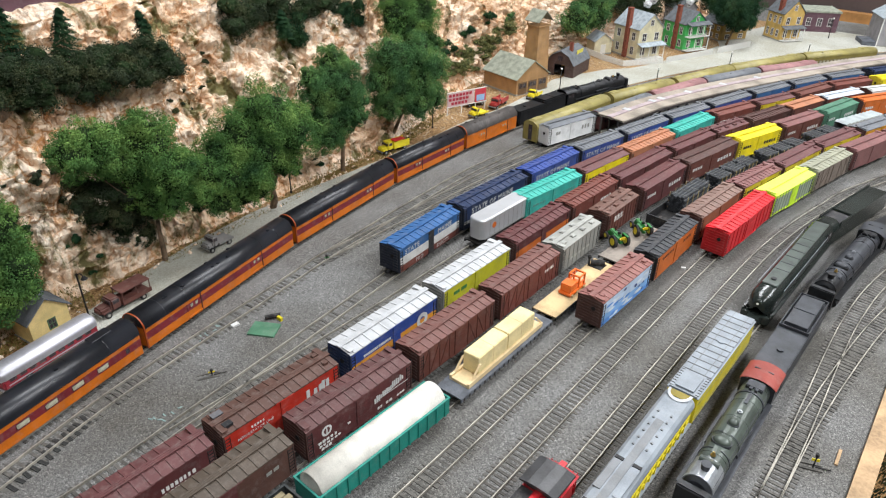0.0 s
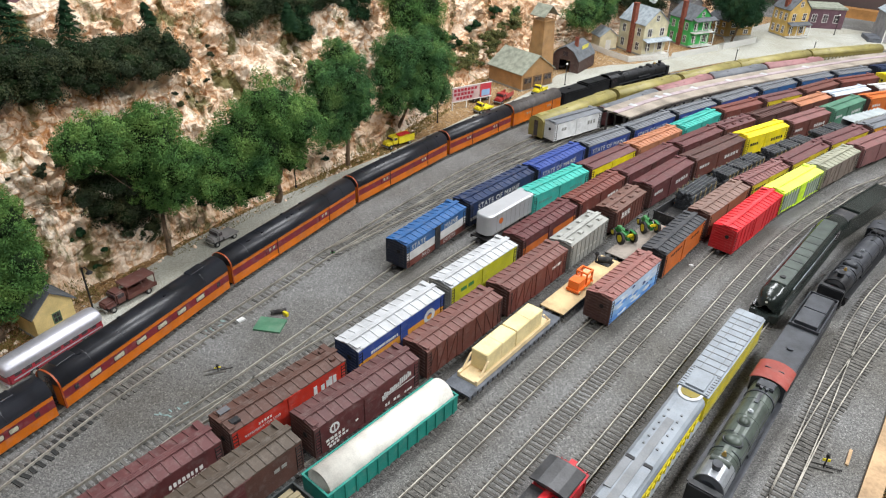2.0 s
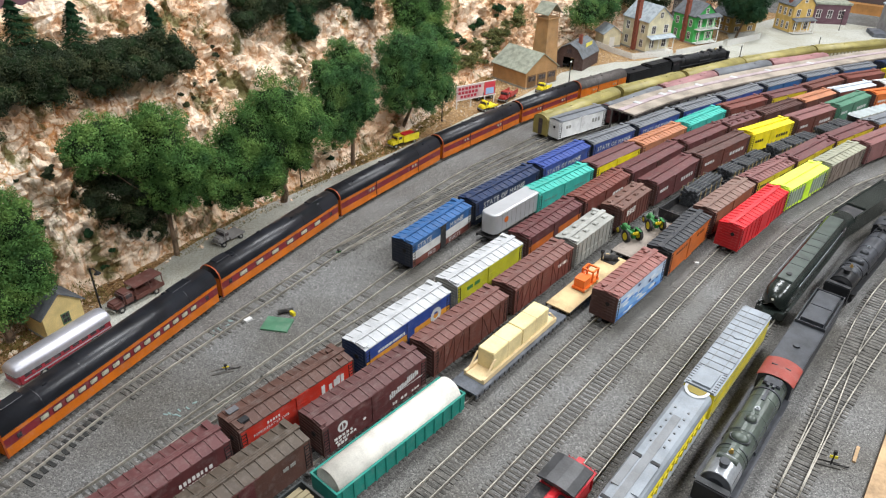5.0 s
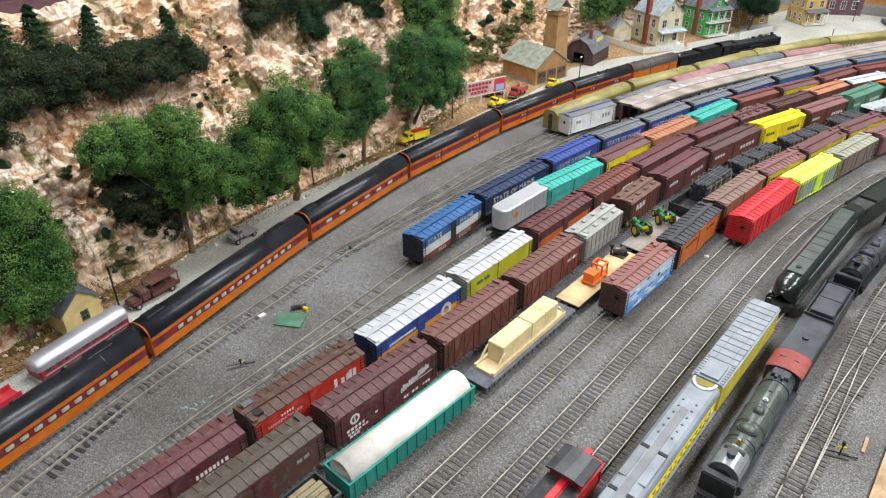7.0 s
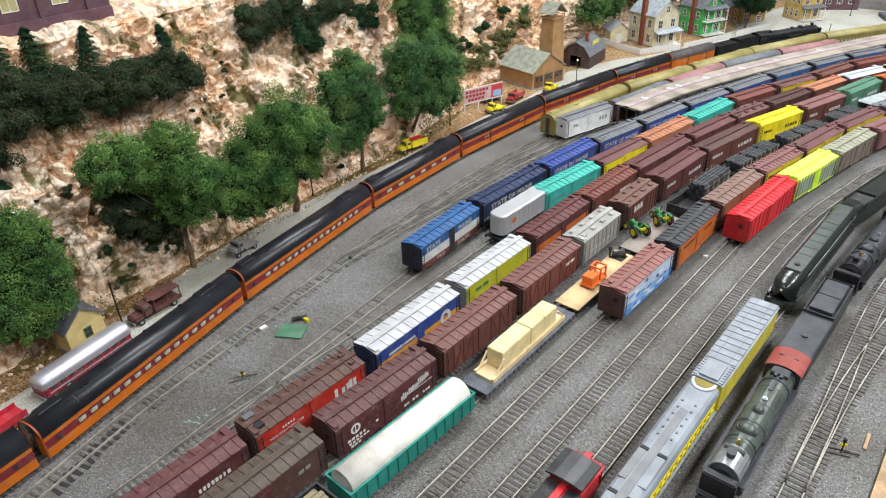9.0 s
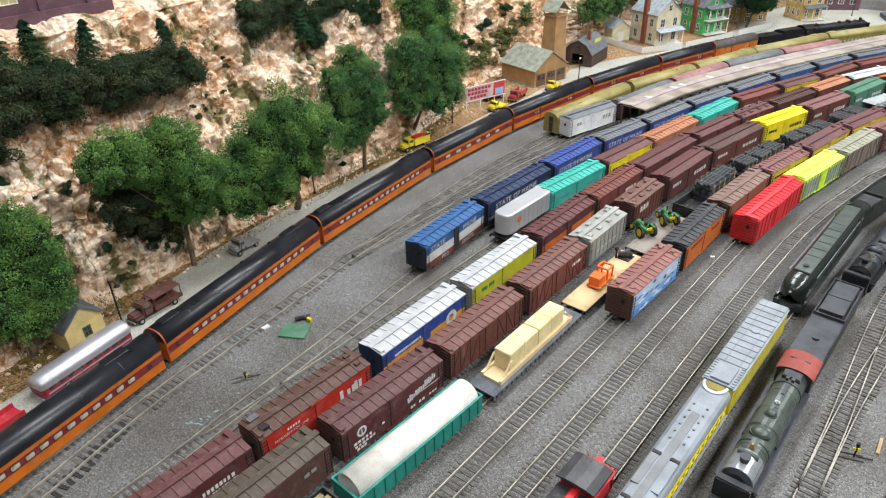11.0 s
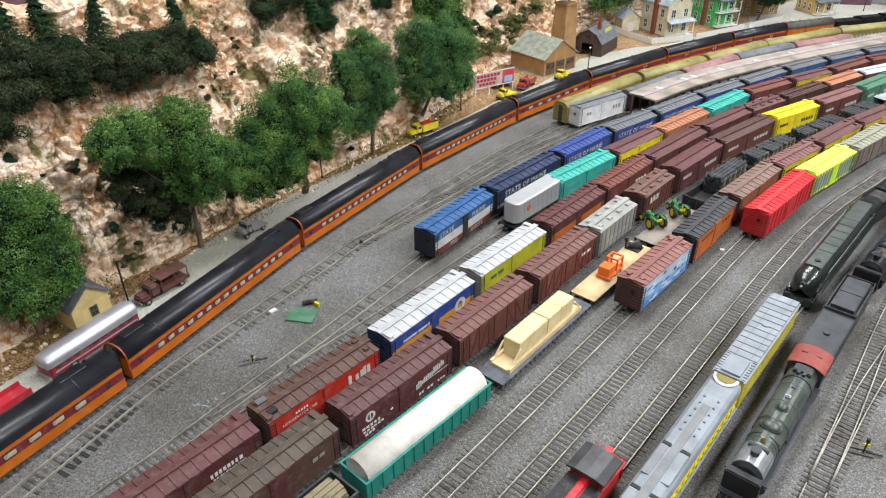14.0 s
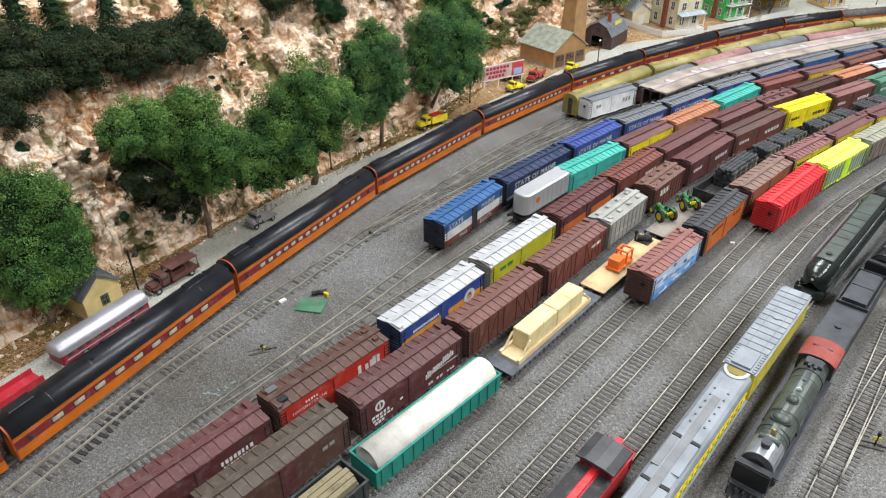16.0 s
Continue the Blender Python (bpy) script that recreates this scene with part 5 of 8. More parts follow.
def steam_locomotive(label, L, boiler, smoke, cabroof, body, group=""):
    """Origin at the cab's rear; it faces along y."""
    e = tagged(new("steam_locomotive"), label, "locomotive", group)
    zc, r = 0.0315, 0.0140
    bm = bmesh.new()
    cyl(bm, (0, 0.030, zc), (0, L - 0.050, zc), r, 26)
    b = part("boiler", bm, boiler, e)
    for k in range(5):
        y = 0.036 + (L - 0.095) * k / 4
        bm = bmesh.new()
        cyl(bm, (0, y, zc), (0, y + 0.0012, zc), r + 0.00035, 26)
        part("boiler_band", bm, boiler, b)
    bm = boxes((-0.0135, 0.0135, 0.028, 0.068, 0.019, 0.0355))
    bmesh.ops.bevel(bm, geom=[q for q in bm.edges if min(v.co.z for v in q.verts) > 0.03], offset=0.006, segments=4, affect="EDGES")
    part("firebox", bm, boiler, e)
    bm = bmesh.new()
    cyl(bm, (0, L - 0.050, zc), (0, L - 0.022, zc), r + 0.0002, 26)
    s = part("smokebox", bm, smoke, e)
    bm = bmesh.new()
    cyl(bm, (0, L - 0.022, zc), (0, L - 0.0195, zc), r - 0.0008, 26, r - 0.005)
    part("smokebox_door", bm, body, s)
    bm = bmesh.new()
    cyl(bm, (0, L - 0.0195, zc + 0.001), (0, L - 0.015, zc + 0.001), 0.003, 14)
    h = part("headlight", bm, boiler, s)
    bm = bmesh.new()
    cyl(bm, (0, L - 0.015, zc + 0.001), (0, L - 0.0146, zc + 0.001), 0.0024, 14)
    part("lens", bm, LENSW, h)
    bm = bmesh.new()
    cyl(bm, (0, L - 0.034, zc + r - 0.002), (0, L - 0.034, zc + r + 0.0055), 0.0036, 16, 0.0042)
    cyl(bm, (0, L - 0.034, zc + r + 0.0055), (0, L - 0.034, zc + r + 0.0062), 0.0047, 16)
    part("smokestack", bm, body, e)
    for y, rr, wide, name in ((L - 0.076, 0.0062, 1.35, "sand_dome"), (L - 0.107, 0.0052, 1.0, "steam_dome")):
        bm = bmesh.new()
        cyl(bm, (0, y, zc + r - 0.003), (0, y, zc + r + 0.0006), rr * 1.12, 18)
        for q in bm.verts:
            q.co.x *= wide
        skirt = part(name, bm, body, e, smooth=False)
        bm = bmesh.new()
        bmesh.ops.create_uvsphere(bm, u_segments=18, v_segments=10, radius=rr, matrix=Matrix.Translation((0, y, zc + r + 0.0006)) @ Matrix.Diagonal((wide, 1.0, 0.72, 1)))
        part("dome_cap", bm, boiler, skirt, smooth=True)
    bm = bmesh.new()
    cyl(bm, (0, L - 0.125, zc + r - 0.001), (0, L - 0.125, zc + r + 0.0018), 0.0026, 14)
    cyl(bm, (0, L - 0.125, zc + r + 0.0018), (0, L - 0.125, zc + r + 0.0030), 0.0014, 10)
    part("safety_valve", bm, SMOKE, e)
    # turret housing and whistle before the cab
    bm = boxes((-0.0085, 0.0085, 0.034, 0.047, zc + r - 0.006, zc + r + 0.0022))
    bmesh.ops.bevel(bm, geom=bm.edges[:], offset=0.0010, segments=2, affect="EDGES")
    part("turret_housing", bm, body, e)
    for x in (-0.0042, 0.0014):
        part("turret_valve", boxes((x, x + 0.0028, 0.0475, 0.0515, zc + r - 0.003, zc + r + 0.0032)), body, e)
    bm = bmesh.new()
    cyl(bm, (0, 0.052, zc), (0, 0.0545, zc), r + 0.0009, 26)
    part("firebox_band", bm, body, e)
    part("spine_casing", boxes((-0.0016, 0.0016, 0.056, 0.074, zc + r - 0.001, zc + r + 0.0010)), body, e)
    for sx in (-1, 1):
        for y in (L - 0.090, L - 0.064):
            bm = bmesh.new()
            prof = []
            for k in range(8):
                a = sx * (0.25 + 1.25 * k / 7)
                prof.append(((r + 0.0007) * math.sin(a), zc + (r + 0.0007) * math.cos(a)))
            prof += [(x * 0.92, zc + (z - zc) * 0.92) for x, z in prof[::-1]]
            arch(bm, prof + prof[:1], y, y + 0.0009)
            part("sand_pipe", bm, body, e)
    bm = bmesh.new()
    cyl(bm, (0, L - 0.053, zc + r + 0.001), (0, L - 0.053, zc + r + 0.005), 0.0024, 12, 0.0009)
    part("bell", bm, BRASS, e)
    bm = bmesh.new()
    cyl(bm, (-0.009, L - 0.046, zc + r - 0.002), (0.009, L - 0.046, zc + r - 0.002), 0.0032, 14)
    part("feedwater_heater", bm, boiler, e)
    for sx in (-1, 1):
        part("running_board", boxes((min(sx * 0.011, sx * 0.0194), max(sx * 0.011, sx * 0.0194), 0.030, L - 0.026, 0.0225, 0.0235)), body, e)
        bm = bmesh.new()
        cyl(bm, (sx * 0.0125, 0.034, zc + 0.006), (sx * 0.0125, L - 0.024, zc + 0.006), 0.00045, 6)
        part("handrail", bm, body, e)
        bm = bmesh.new()
        cyl(bm, (sx * 0.0128, L - 0.130, 0.027), (sx * 0.0128, L - 0.085, 0.027), 0.0032, 12)
        part("air_tank", bm, body, e)
        bm = bmesh.new()
        cyl(bm, (sx * 0.0125, L - 0.048, 0.0125), (sx * 0.0125, L - 0.030, 0.0125), 0.0052, 16)
        part("cylinder", bm, body, e)
        for k in range(4):
            y = 0.045 + (L - 0.120) * k / 3
            bm = bmesh.new()
            cyl(bm, (sx * 0.0078, y, 0.0122), (sx * 0.0100, y, 0.0122), 0.0087, 20)
            w = part("driving_wheel", bm, STEEL, e)
            bm = bmesh.new()
            cyl(bm, (sx * 0.0100, y, 0.0122), (sx * 0.0108, y, 0.0122), 0.0025, 10)
            part("hub", bm, STEEL, w)
        part("main_rod", boxes((sx * 0.0115 - 0.0005, sx * 0.0115 + 0.0005, 0.045, L - 0.046, 0.0110, 0.0128)), STEEL, e)
        for y in (L - 0.028, L - 0.014, 0.012):
            bm = bmesh.new()
            cyl(bm, (sx * 0.0076, y, 0.0083), (sx * 0.0096, y, 0.0083), 0.0048, 14)
            part("small_wheel", bm, STEEL, e)
    part("frame", boxes((-0.006, 0.006, 0.005, L - 0.012, 0.008, 0.0195), (-0.0155, 0.0155, L - 0.020, L - 0.012, 0.0135, 0.0165)), body, e)
    bm = bmesh.new()
    v = box(bm, -0.013, 0.013, L - 0.013, L, 0.0045, 0.0135)
    for q in (v[6], v[7]):
        q.co.y -= 0.010
    part("pilot", bm, body, e)
    for x in (-0.0095, -0.0055, 0.0055, 0.0095):
        bm = bmesh.new()
        cyl(bm, (x, L - 0.016, 0.016), (x, L - 0.016, 0.0285 + 0.0022 * (abs(x) < 0.007)), 0.0021, 10)
        part("air_pump", bm, body, e)
    bm = boxes((-0.0150, 0.0150, L - 0.0175, L - 0.0085, 0.0160, 0.0385))
    bmesh.ops.bevel(bm, geom=bm.edges[:], offset=0.0012, segments=2, affect="EDGES")
    part("pump_shield", bm, LOCOBLK, e)
    part("deck_plate", boxes((-0.0148, 0.0148, L - 0.019, L - 0.004, 0.0150, 0.0160)), body, e)
    for x in (-0.013, -0.0065, 0.0, 0.0065, 0.013):
        part("pilot_bar", boxes((x - 0.0006, x + 0.0006, L - 0.005, L - 0.0005, 0.005, 0.0150)), body, e)
    part("front_rail", boxes((-0.0145, 0.0145, L - 0.0045, L - 0.0037, 0.0205, 0.0212), (-0.0145, -0.0138, L - 0.0045, L - 0.0037, 0.0160, 0.0205), (0.0138, 0.0145, L - 0.0045, L - 0.0037, 0.0160, 0.0205)), body, e)
    for sx in (-1, 1):
        bm = bmesh.new()
        cyl(bm, (sx * 0.0142, L - 0.008, 0.0165), (sx * 0.0108, L - 0.026, zc + 0.002), 0.0005, 6)
        part("stay_rod", bm, body, e)
        bm = bmesh.new()
        cyl(bm, (sx * 0.0142, L - 0.112, 0.0262), (sx * 0.0142, L - 0.052, 0.0262), 0.0005, 6)
        cyl(bm, (sx * 0.0118, L - 0.112, 0.0390), (sx * 0.0142, L - 0.112, 0.0262), 0.0005, 6)
        cyl(bm, (sx * 0.0118, L - 0.066, 0.0390), (sx * 0.0142, L - 0.066, 0.0262), 0.0005, 6)
        part("steam_pipe", bm, body, e)
    part("pump", boxes((-0.0075, -0.0035, L - 0.0205, L - 0.0165, 0.0165, 0.026), (0.0035, 0.0075, L - 0.0205, L - 0.0165, 0.0165, 0.026)), body, e)
    # cab
    for x0, x1 in ((-0.0172, -0.0162), (0.0162, 0.0172)):
        w = part("cab_side", boxes((x0, x1, 0.001, 0.030, 0.0165, 0.0425)), body, e)
        part("cab_window", boxes((x0 - 0.0002, x1 + 0.0002, 0.006, 0.013, 0.031, 0.039), (x0 - 0.0002, x1 + 0.0002, 0.015, 0.022, 0.031, 0.039)), DKPANE, w)
    part("cab_front", boxes((-0.0162, 0.0162, 0.029, 0.030, 0.0165, 0.0425)), body, e)
    part("cab_floor", boxes((-0.0162, 0.0162, 0.001, 0.029, 0.0165, 0.0175)), body, e)
    bm = bmesh.new()
    n = 12
    pr = [(0.0185 * math.sin(-1.15 + 2.3 * k / n) / math.sin(1.15), 0.0418 + 0.0065 * (math.cos(-1.15 + 2.3 * k / n) - math.cos(1.15)) / (1 - math.cos(1.15))) for k in range(n + 1)]
    arch(bm, pr + [(x, z - 0.0008) for x, z in pr[::-1]] + [pr[0]], -0.003, 0.032, caps=False)
    c = part("cab_roof", bm, cabroof, e, smooth=True)
    for x in (-0.009, 0.004):
        part("roof_hatch", boxes((x, x + 0.006, 0.012, 0.0133, 0.0468, 0.0482)), body, c)
    return e


def tender(label, L, body, deck=None, coal=True, group=""):
    e = tagged(new("tender"), label, "tender", group)
    bm = boxes((-0.0168, 0.0168, 0, L, 0.0105, 0.0385))
    bmesh.ops.bevel(bm, geom=[q for q in bm.edges if abs(q.verts[0].co.z - q.verts[1].co.z) > 0.01], offset=0.002, segments=2, affect="EDGES")
    part("tank", bm, body, e)
    part("deck", boxes((-0.0162, 0.0162, 0.001, L * 0.48, 0.0386, 0.0392)), deck or body, e)
    for x0, x1, y0, y1 in ((-0.0165, -0.0155, L * 0.5, L), (0.0155, 0.0165, L * 0.5, L), (-0.0155, 0.0155, L * 0.5, L * 0.5 + 0.001), (-0.0155, 0.0155, L - 0.001, L)):
        part("coping", boxes((x0, x1, y0, y1, 0.0386, 0.0425)), body, e)
    part("bunker_cover", boxes((-0.0125, 0.0125, L * 0.54, L * 0.74, 0.0386, 0.0440), (-0.0125, 0.0125, L * 0.75, L * 0.96, 0.0386, 0.0440)), deck or body, e)
    bm = bmesh.new()
    cyl(bm, (0, L * 0.22, 0.0392), (0, L * 0.22, 0.0412), 0.0036, 16)
    part("water_hatch", bm, deck or body, e)
    part("side_rail", boxes((-0.0174, -0.0168, 0.004, L - 0.004, 0.0350, 0.0356), (0.0168, 0.0174, 0.004, L - 0.004, 0.0350, 0.0356)), body, e)
    running_gear(e, L)
    return e


FRONT = (2.94283, 0.0660743, 0.00134384, -0.0000428081)
GAPS = (0.0, 0.175, 0.382, 0.638, 0.917, 1.172, 1.468, 1.768, 2.072, 2.370, 2.668)
KINDS = (("orange express car with dark taupe roof", "baggage", True), ("orange and maroon baggage car with black roof", "baggage", False), ("orange and maroon mail car with black roof", "baggage", False), ("orange and maroon baggage car with side doors", "baggage", False), ("orange and maroon lounge car with wide windows", "lounge", False), ("orange and maroon coach with rows of windows", "coach", False), ("orange and maroon coach with black roof", "coach", False), ("orange and maroon coach with small windows", "coach", False), ("orange and maroon dining car with wide windows", "diner", False), ("orange and maroon coach near the train's tail", "coach", False))
CARS = []
for k, (lab, kind, plain) in enumerate(KINDS):
    L = GAPS[k + 1] - GAPS[k] - 0.004
    CARS.append((passenger_car(lab, L, kind, P_("dark_taupe_roof", 0.070, 0.060, 0.055) if plain else None, plain), L, -GAPS[k + 1] + 0.002))
CARS.append((tender("long black tender coupled behind the locomotive", 0.165, LOCOBLK), 0.165, 0.006))
CARS.append((steam_locomotive("black steam locomotive heading the moving train", 0.235, LOCOBLK, LOCOBLK, LOCOBLK, LOCOBLK), 0.235, 0.175))


def train_pose(t, L, back):
    s = sum(c * t ** i for i, c in enumerate(FRONT)) + back
    x0, y0, _ = along("main", s + L * 0.12)
    x1, y1, _ = along("main", s + L * 0.88)
    a = math.atan2(x1 - x0, y1 - y0)
    return pose(x0 - math.sin(a) * L * 0.12, y0 - math.cos(a) * L * 0.12, 0, 0, 0, -math.degrees(a))


# ---- standing locomotives ----
def facing(key, y, L):
    """A pose for an engine that faces the near end, its front at that y."""
    return at(key, y, L) @ pose(0, L, 0, 0, 0, 180)


e = steam_locomotive("steam locomotive with silver smokebox, green boiler and red cab roof", 0.215, LOCOGRN, SMOKE, CABRED, LOCOGREY)
e.matrix_basis = facing("eight", 0.445, 0.215)
e = tender("dark grey tender with flat deck", 0.172, LOCOGREY, LOCOGREY)
e.matrix_basis = at("eight", 0.668, 0.172)
e = steam_locomotive("black steam locomotive with brass bell and open pilot", 0.24, LOCOGREY, LOCOBLK, LOCOGREY, LOCOBLK)
e.matrix_basis = facing("eight", 0.862, 0.24)
e = tender("black tender behind a steam locomotive", 0.15, LOCOGREY, LOCOBLK)
e.matrix_basis = at("eight", 1.105, 0.15)

# streamlined engine
STREAM = mat("stream_green", (0.026, 0.033, 0.029), 0.20, 0.1, 0.2, 30.0, 0.05, 400.0, 0.6)
STREAM_TOP = mat("stream_top_green", (0.060, 0.076, 0.064), 0.38, 0.0, 0.25, 60.0, 0.1, 500.0)


def rounded(w, z0, z1, n=14, squash=1.0):
    pr = [(-w, z0)]
    for k in range(n + 1):
        a = math.pi - math.pi * k / n
        pr.append((w * math.copysign(abs(math.cos(a)) ** 0.8, math.cos(a)), z1 - (w * squash) * (1 - math.sin(a) ** 0.8)))
    pr.append((w, z0))
    return pr


def loft(bm, sections):
    last = None
    for y, pr in sections:
        v = [bm.verts.new((x, y, z)) for x, z in pr]
        if last:
            for i in range(len(v) - 1):
                bm.faces.new((last[i], last[i + 1], v[i + 1], v[i]))
        last = v
    return last


e = tagged(new("streamlined_locomotive"), "dark green streamlined steam locomotive with bullet nose", "locomotive")
e.matrix_basis = facing("seven", 0.785, 0.27)
L = 0.27
bm = bmesh.new()
secs = [(0.0, rounded(0.0165, 0.012, 0.047)), (L - 0.030, rounded(0.0158, 0.014, 0.046))]
for k in range(1, 8):
    a = k / 7 * math.pi / 2
    f = max(0.06, math.cos(a))
    secs.append((L - 0.030 + 0.022 * math.sin(a), [(x * f, 0.029 + (z - 0.029) * f) for x, z in rounded(0.0158, 0.014, 0.046)]))
end = loft(bm, secs)
bm.faces.new(end)
part("shroud", bm, STREAM, e, smooth=True)
for sx in (-1, 1):
    part("side_skirt", boxes((sx * 0.0172 - 0.0006, sx * 0.0172 + 0.0006, 0.004, L - 0.012, 0.0095, 0.0185)), STREAM, e)
    part("running_board", boxes((sx * 0.0172 - 0.0028, sx * 0.0172 + 0.0006, 0.004, L - 0.016, 0.0186, 0.0196)), STREAM, e)
    part("handrail", boxes((sx * 0.0166 - 0.0003, sx * 0.0166 + 0.0003, 0.03, L - 0.05, 0.0385, 0.0391)), SMOKE, e)
    for k in range(5):
        y = 0.05 + 0.032 * k
        bm = bmesh.new()
        cyl(bm, (sx * 0.0078, y, 0.0122), (sx * 0.0100, y, 0.0122), 0.0085, 18)
        part("driving_wheel", bm, STEEL, e)
bm = bmesh.new()
v = box(bm, -0.017, 0.017, L - 0.028, L, 0.0055, 0.016)
bmesh.ops.bevel(bm, geom=[q for q in bm.edges if abs(q.verts[0].co.z - q.verts[1].co.z) > 0.005], offset=0.010, segments=5, affect="EDGES")
part("pilot", bm, STREAM, e)
bm = bmesh.new()
cyl(bm, (0, L - 0.012, 0.034), (0, L - 0.0065, 0.034), 0.0042, 16)
hl = part("headlight", bm, STREAM, e)
bm = bmesh.new()
cyl(bm, (0, L - 0.0064, 0.034), (0, L - 0.006, 0.034), 0.0016, 16)
part("lens", bm, LENSW, hl)
part("nose_trim", boxes((-0.0164, 0.0164, L - 0.0305, L - 0.0295, 0.0305, 0.0318)), SMOKE, e)
part("top_casing", boxes((-0.0095, 0.0095, 0.006, L - 0.040, 0.0455, 0.0475)), STREAM_TOP, e)
bm = bmesh.new()
cyl(bm, (0, L - 0.055, 0.047), (0, L - 0.055, 0.0492), 0.0034, 14)
part("smokestack", bm, BLACK, e)
for k in range(6):
    part("casing_seam", boxes((-0.0100, 0.0100, 0.075 + 0.022 * k, 0.0756 + 0.022 * k, 0.0462, 0.0480)), LOCOBLK, e)
part("cab_window", boxes((-0.0171, -0.0160, 0.012, 0.030, 0.031, 0.039), (0.0160, 0.0171, 0.012, 0.030, 0.031, 0.039)), DKPANE, e)
running_gear(e, 0.05)
e = tagged(new("tender"), "long dark green streamlined tender with open coal bunker", "tender")
e.matrix_basis = at("seven", 1.060, 0.20)
bm = bmesh.new()
pr = rounded(0.0165, 0.012, 0.0455)
arch(bm, pr, 0.0, 0.022)
part("front_hood", bm, STREAM, e, smooth=False)
part("body", boxes((-0.0165, 0.0165, 0.022, 0.20, 0.0115, 0.036)), STREAM, e)
part("side_wall", boxes((-0.0165, -0.0145, 0.022, 0.20, 0.036, 0.0435)), STREAM, e)
part("side_wall", boxes((0.0145, 0.0165, 0.022, 0.20, 0.036, 0.0435)), STREAM, e)
part("bunker_plate", boxes((-0.0145, 0.0145, 0.066, 0.198, 0.036, 0.0415)), STREAM, e)
part("coal_slope", boxes((-0.0145, 0.0145, 0.023, 0.064, 0.036, 0.0385)), BLACK, e)
running_gear(e, 0.20)

# turbine set: ribbed-roof tender unit and rounded power unit
TGREY = P_("turbine_grey", 0.27, 0.30, 0.33, 0.5)
TDARK = P_("panel_dark_grey", 0.20, 0.21, 0.22, 0.5)
TYEL = P_("turbine_yellow", 0.72, 0.60, 0.03, 0.45)
e = tagged(new("turbine_unit"), "yellow-sided turbine unit with grey ribbed roof", "locomotive")
e.matrix_basis = at("seven", 0.562, 0.172)
L = 0.172
part("body", boxes((-0.0158, 0.0158, 0, L, 0.012, 0.0445)), TYEL, e)
bm = boxes((-0.0166, 0.0166, -0.0006, L + 0.0006, 0.0446, 0.0475))
bmesh.ops.bevel(bm, geom=[q for q in bm.edges if min(v.co.z for v in q.verts) > 0.047 and abs(q.verts[0].co.y - q.verts[1].co.y) > 0.05], offset=0.002, segments=2, affect="EDGES")
rf = part("roof", bm, TGREY, e)
seam = shared(boxes((-0.0150, 0.0150, -0.0005, 0.0005, 0, 0.0007)), "roof_seam", TDARK)
for k in range(12):
    sub("roof_seam", seam, rf, pose(0, 0.036 + 0.0112 * k, 0.0475))
for x in (-0.008, 0.0075):
    part("roof_strip", boxes((x, x + 0.0006, 0.03, L, 0.0475, 0.0481)), TDARK, rf)
bm = bmesh.new()
cyl(bm, (0.0, 0.105, 0.0475), (0.0, 0.105, 0.0492), 0.0046, 18)
part("roof_fan", bm, TGREY, e)
part("intake_box", boxes((-0.0095, 0.0095, 0.002, 0.030, 0.0475, 0.0500)), TGREY, e)
for x in (-0.0155, 0.0115):
    for k in range(8):
        part("step", boxes((x, x + 0.004, 0.001 + 0.0045 * k, 0.002 + 0.0045 * k, 0.0475, 0.0483)), TDARK, e)
part("side_panel_line", boxes((0.0158, 0.0161, 0.004, L - 0.004, 0.0345, 0.0350), (0.0158, 0.0161, 0.004, L - 0.004, 0.0160, 0.0165)), TDARK, e)
running_gear(e, L)
e = tagged(new("turbine_unit"), "yellow-sided power unit with rounded grey roof panels", "locomotive")
e.matrix_basis = at("seven", 0.27, 0.284)
L = 0.284
part("body", boxes((-0.0148, 0.0148, 0, L, 0.014, 0.040)), TYEL, e)
bm = bmesh.new()
pr = [(-0.0160, 0.0385), (-0.0160, 0.0415), (-0.0145, 0.0455), (-0.0115, 0.0482), (-0.006, 0.0495), (0, 0.0498), (0.006, 0.0495), (0.0115, 0.0482), (0.0145, 0.0455), (0.0160, 0.0415), (0.0160, 0.0385)]
arch(bm, pr, -0.001, L + 0.001)
rf = part("roof", bm, TGREY, e)
part("spine_panel", boxes((-0.0038, 0.0038, 0.03, 0.235, 0.0494, 0.0503)), TDARK, rf)
for y0, y1 in ((0.075, 0.105), (0.125, 0.165)):
    part("roof_panel", boxes((-0.0125, -0.0055, y0, y1, 0.0478, 0.0502)), TDARK if y0 > 0.1 else TGREY, rf)
    part("roof_panel", boxes((0.0055, 0.0125, y0, y1, 0.0478, 0.0502)), TGREY, rf)
for y in (0.105, 0.165):
    part("black_louver", boxes((-0.0125, -0.0045, y + 0.0005, y + 0.004, 0.0480, 0.0508), (0.0045, 0.0125, y + 0.0005, y + 0.004, 0.0480, 0.0508)), BLACK, rf)
for k in range(6):
    for x in (-0.0075, 0.0055):
        part("roof_lug", boxes((x, x + 0.002, 0.19 + 0.011 * k, 0.192 + 0.011 * k, 0.0488, 0.0506)), TDARK, rf)
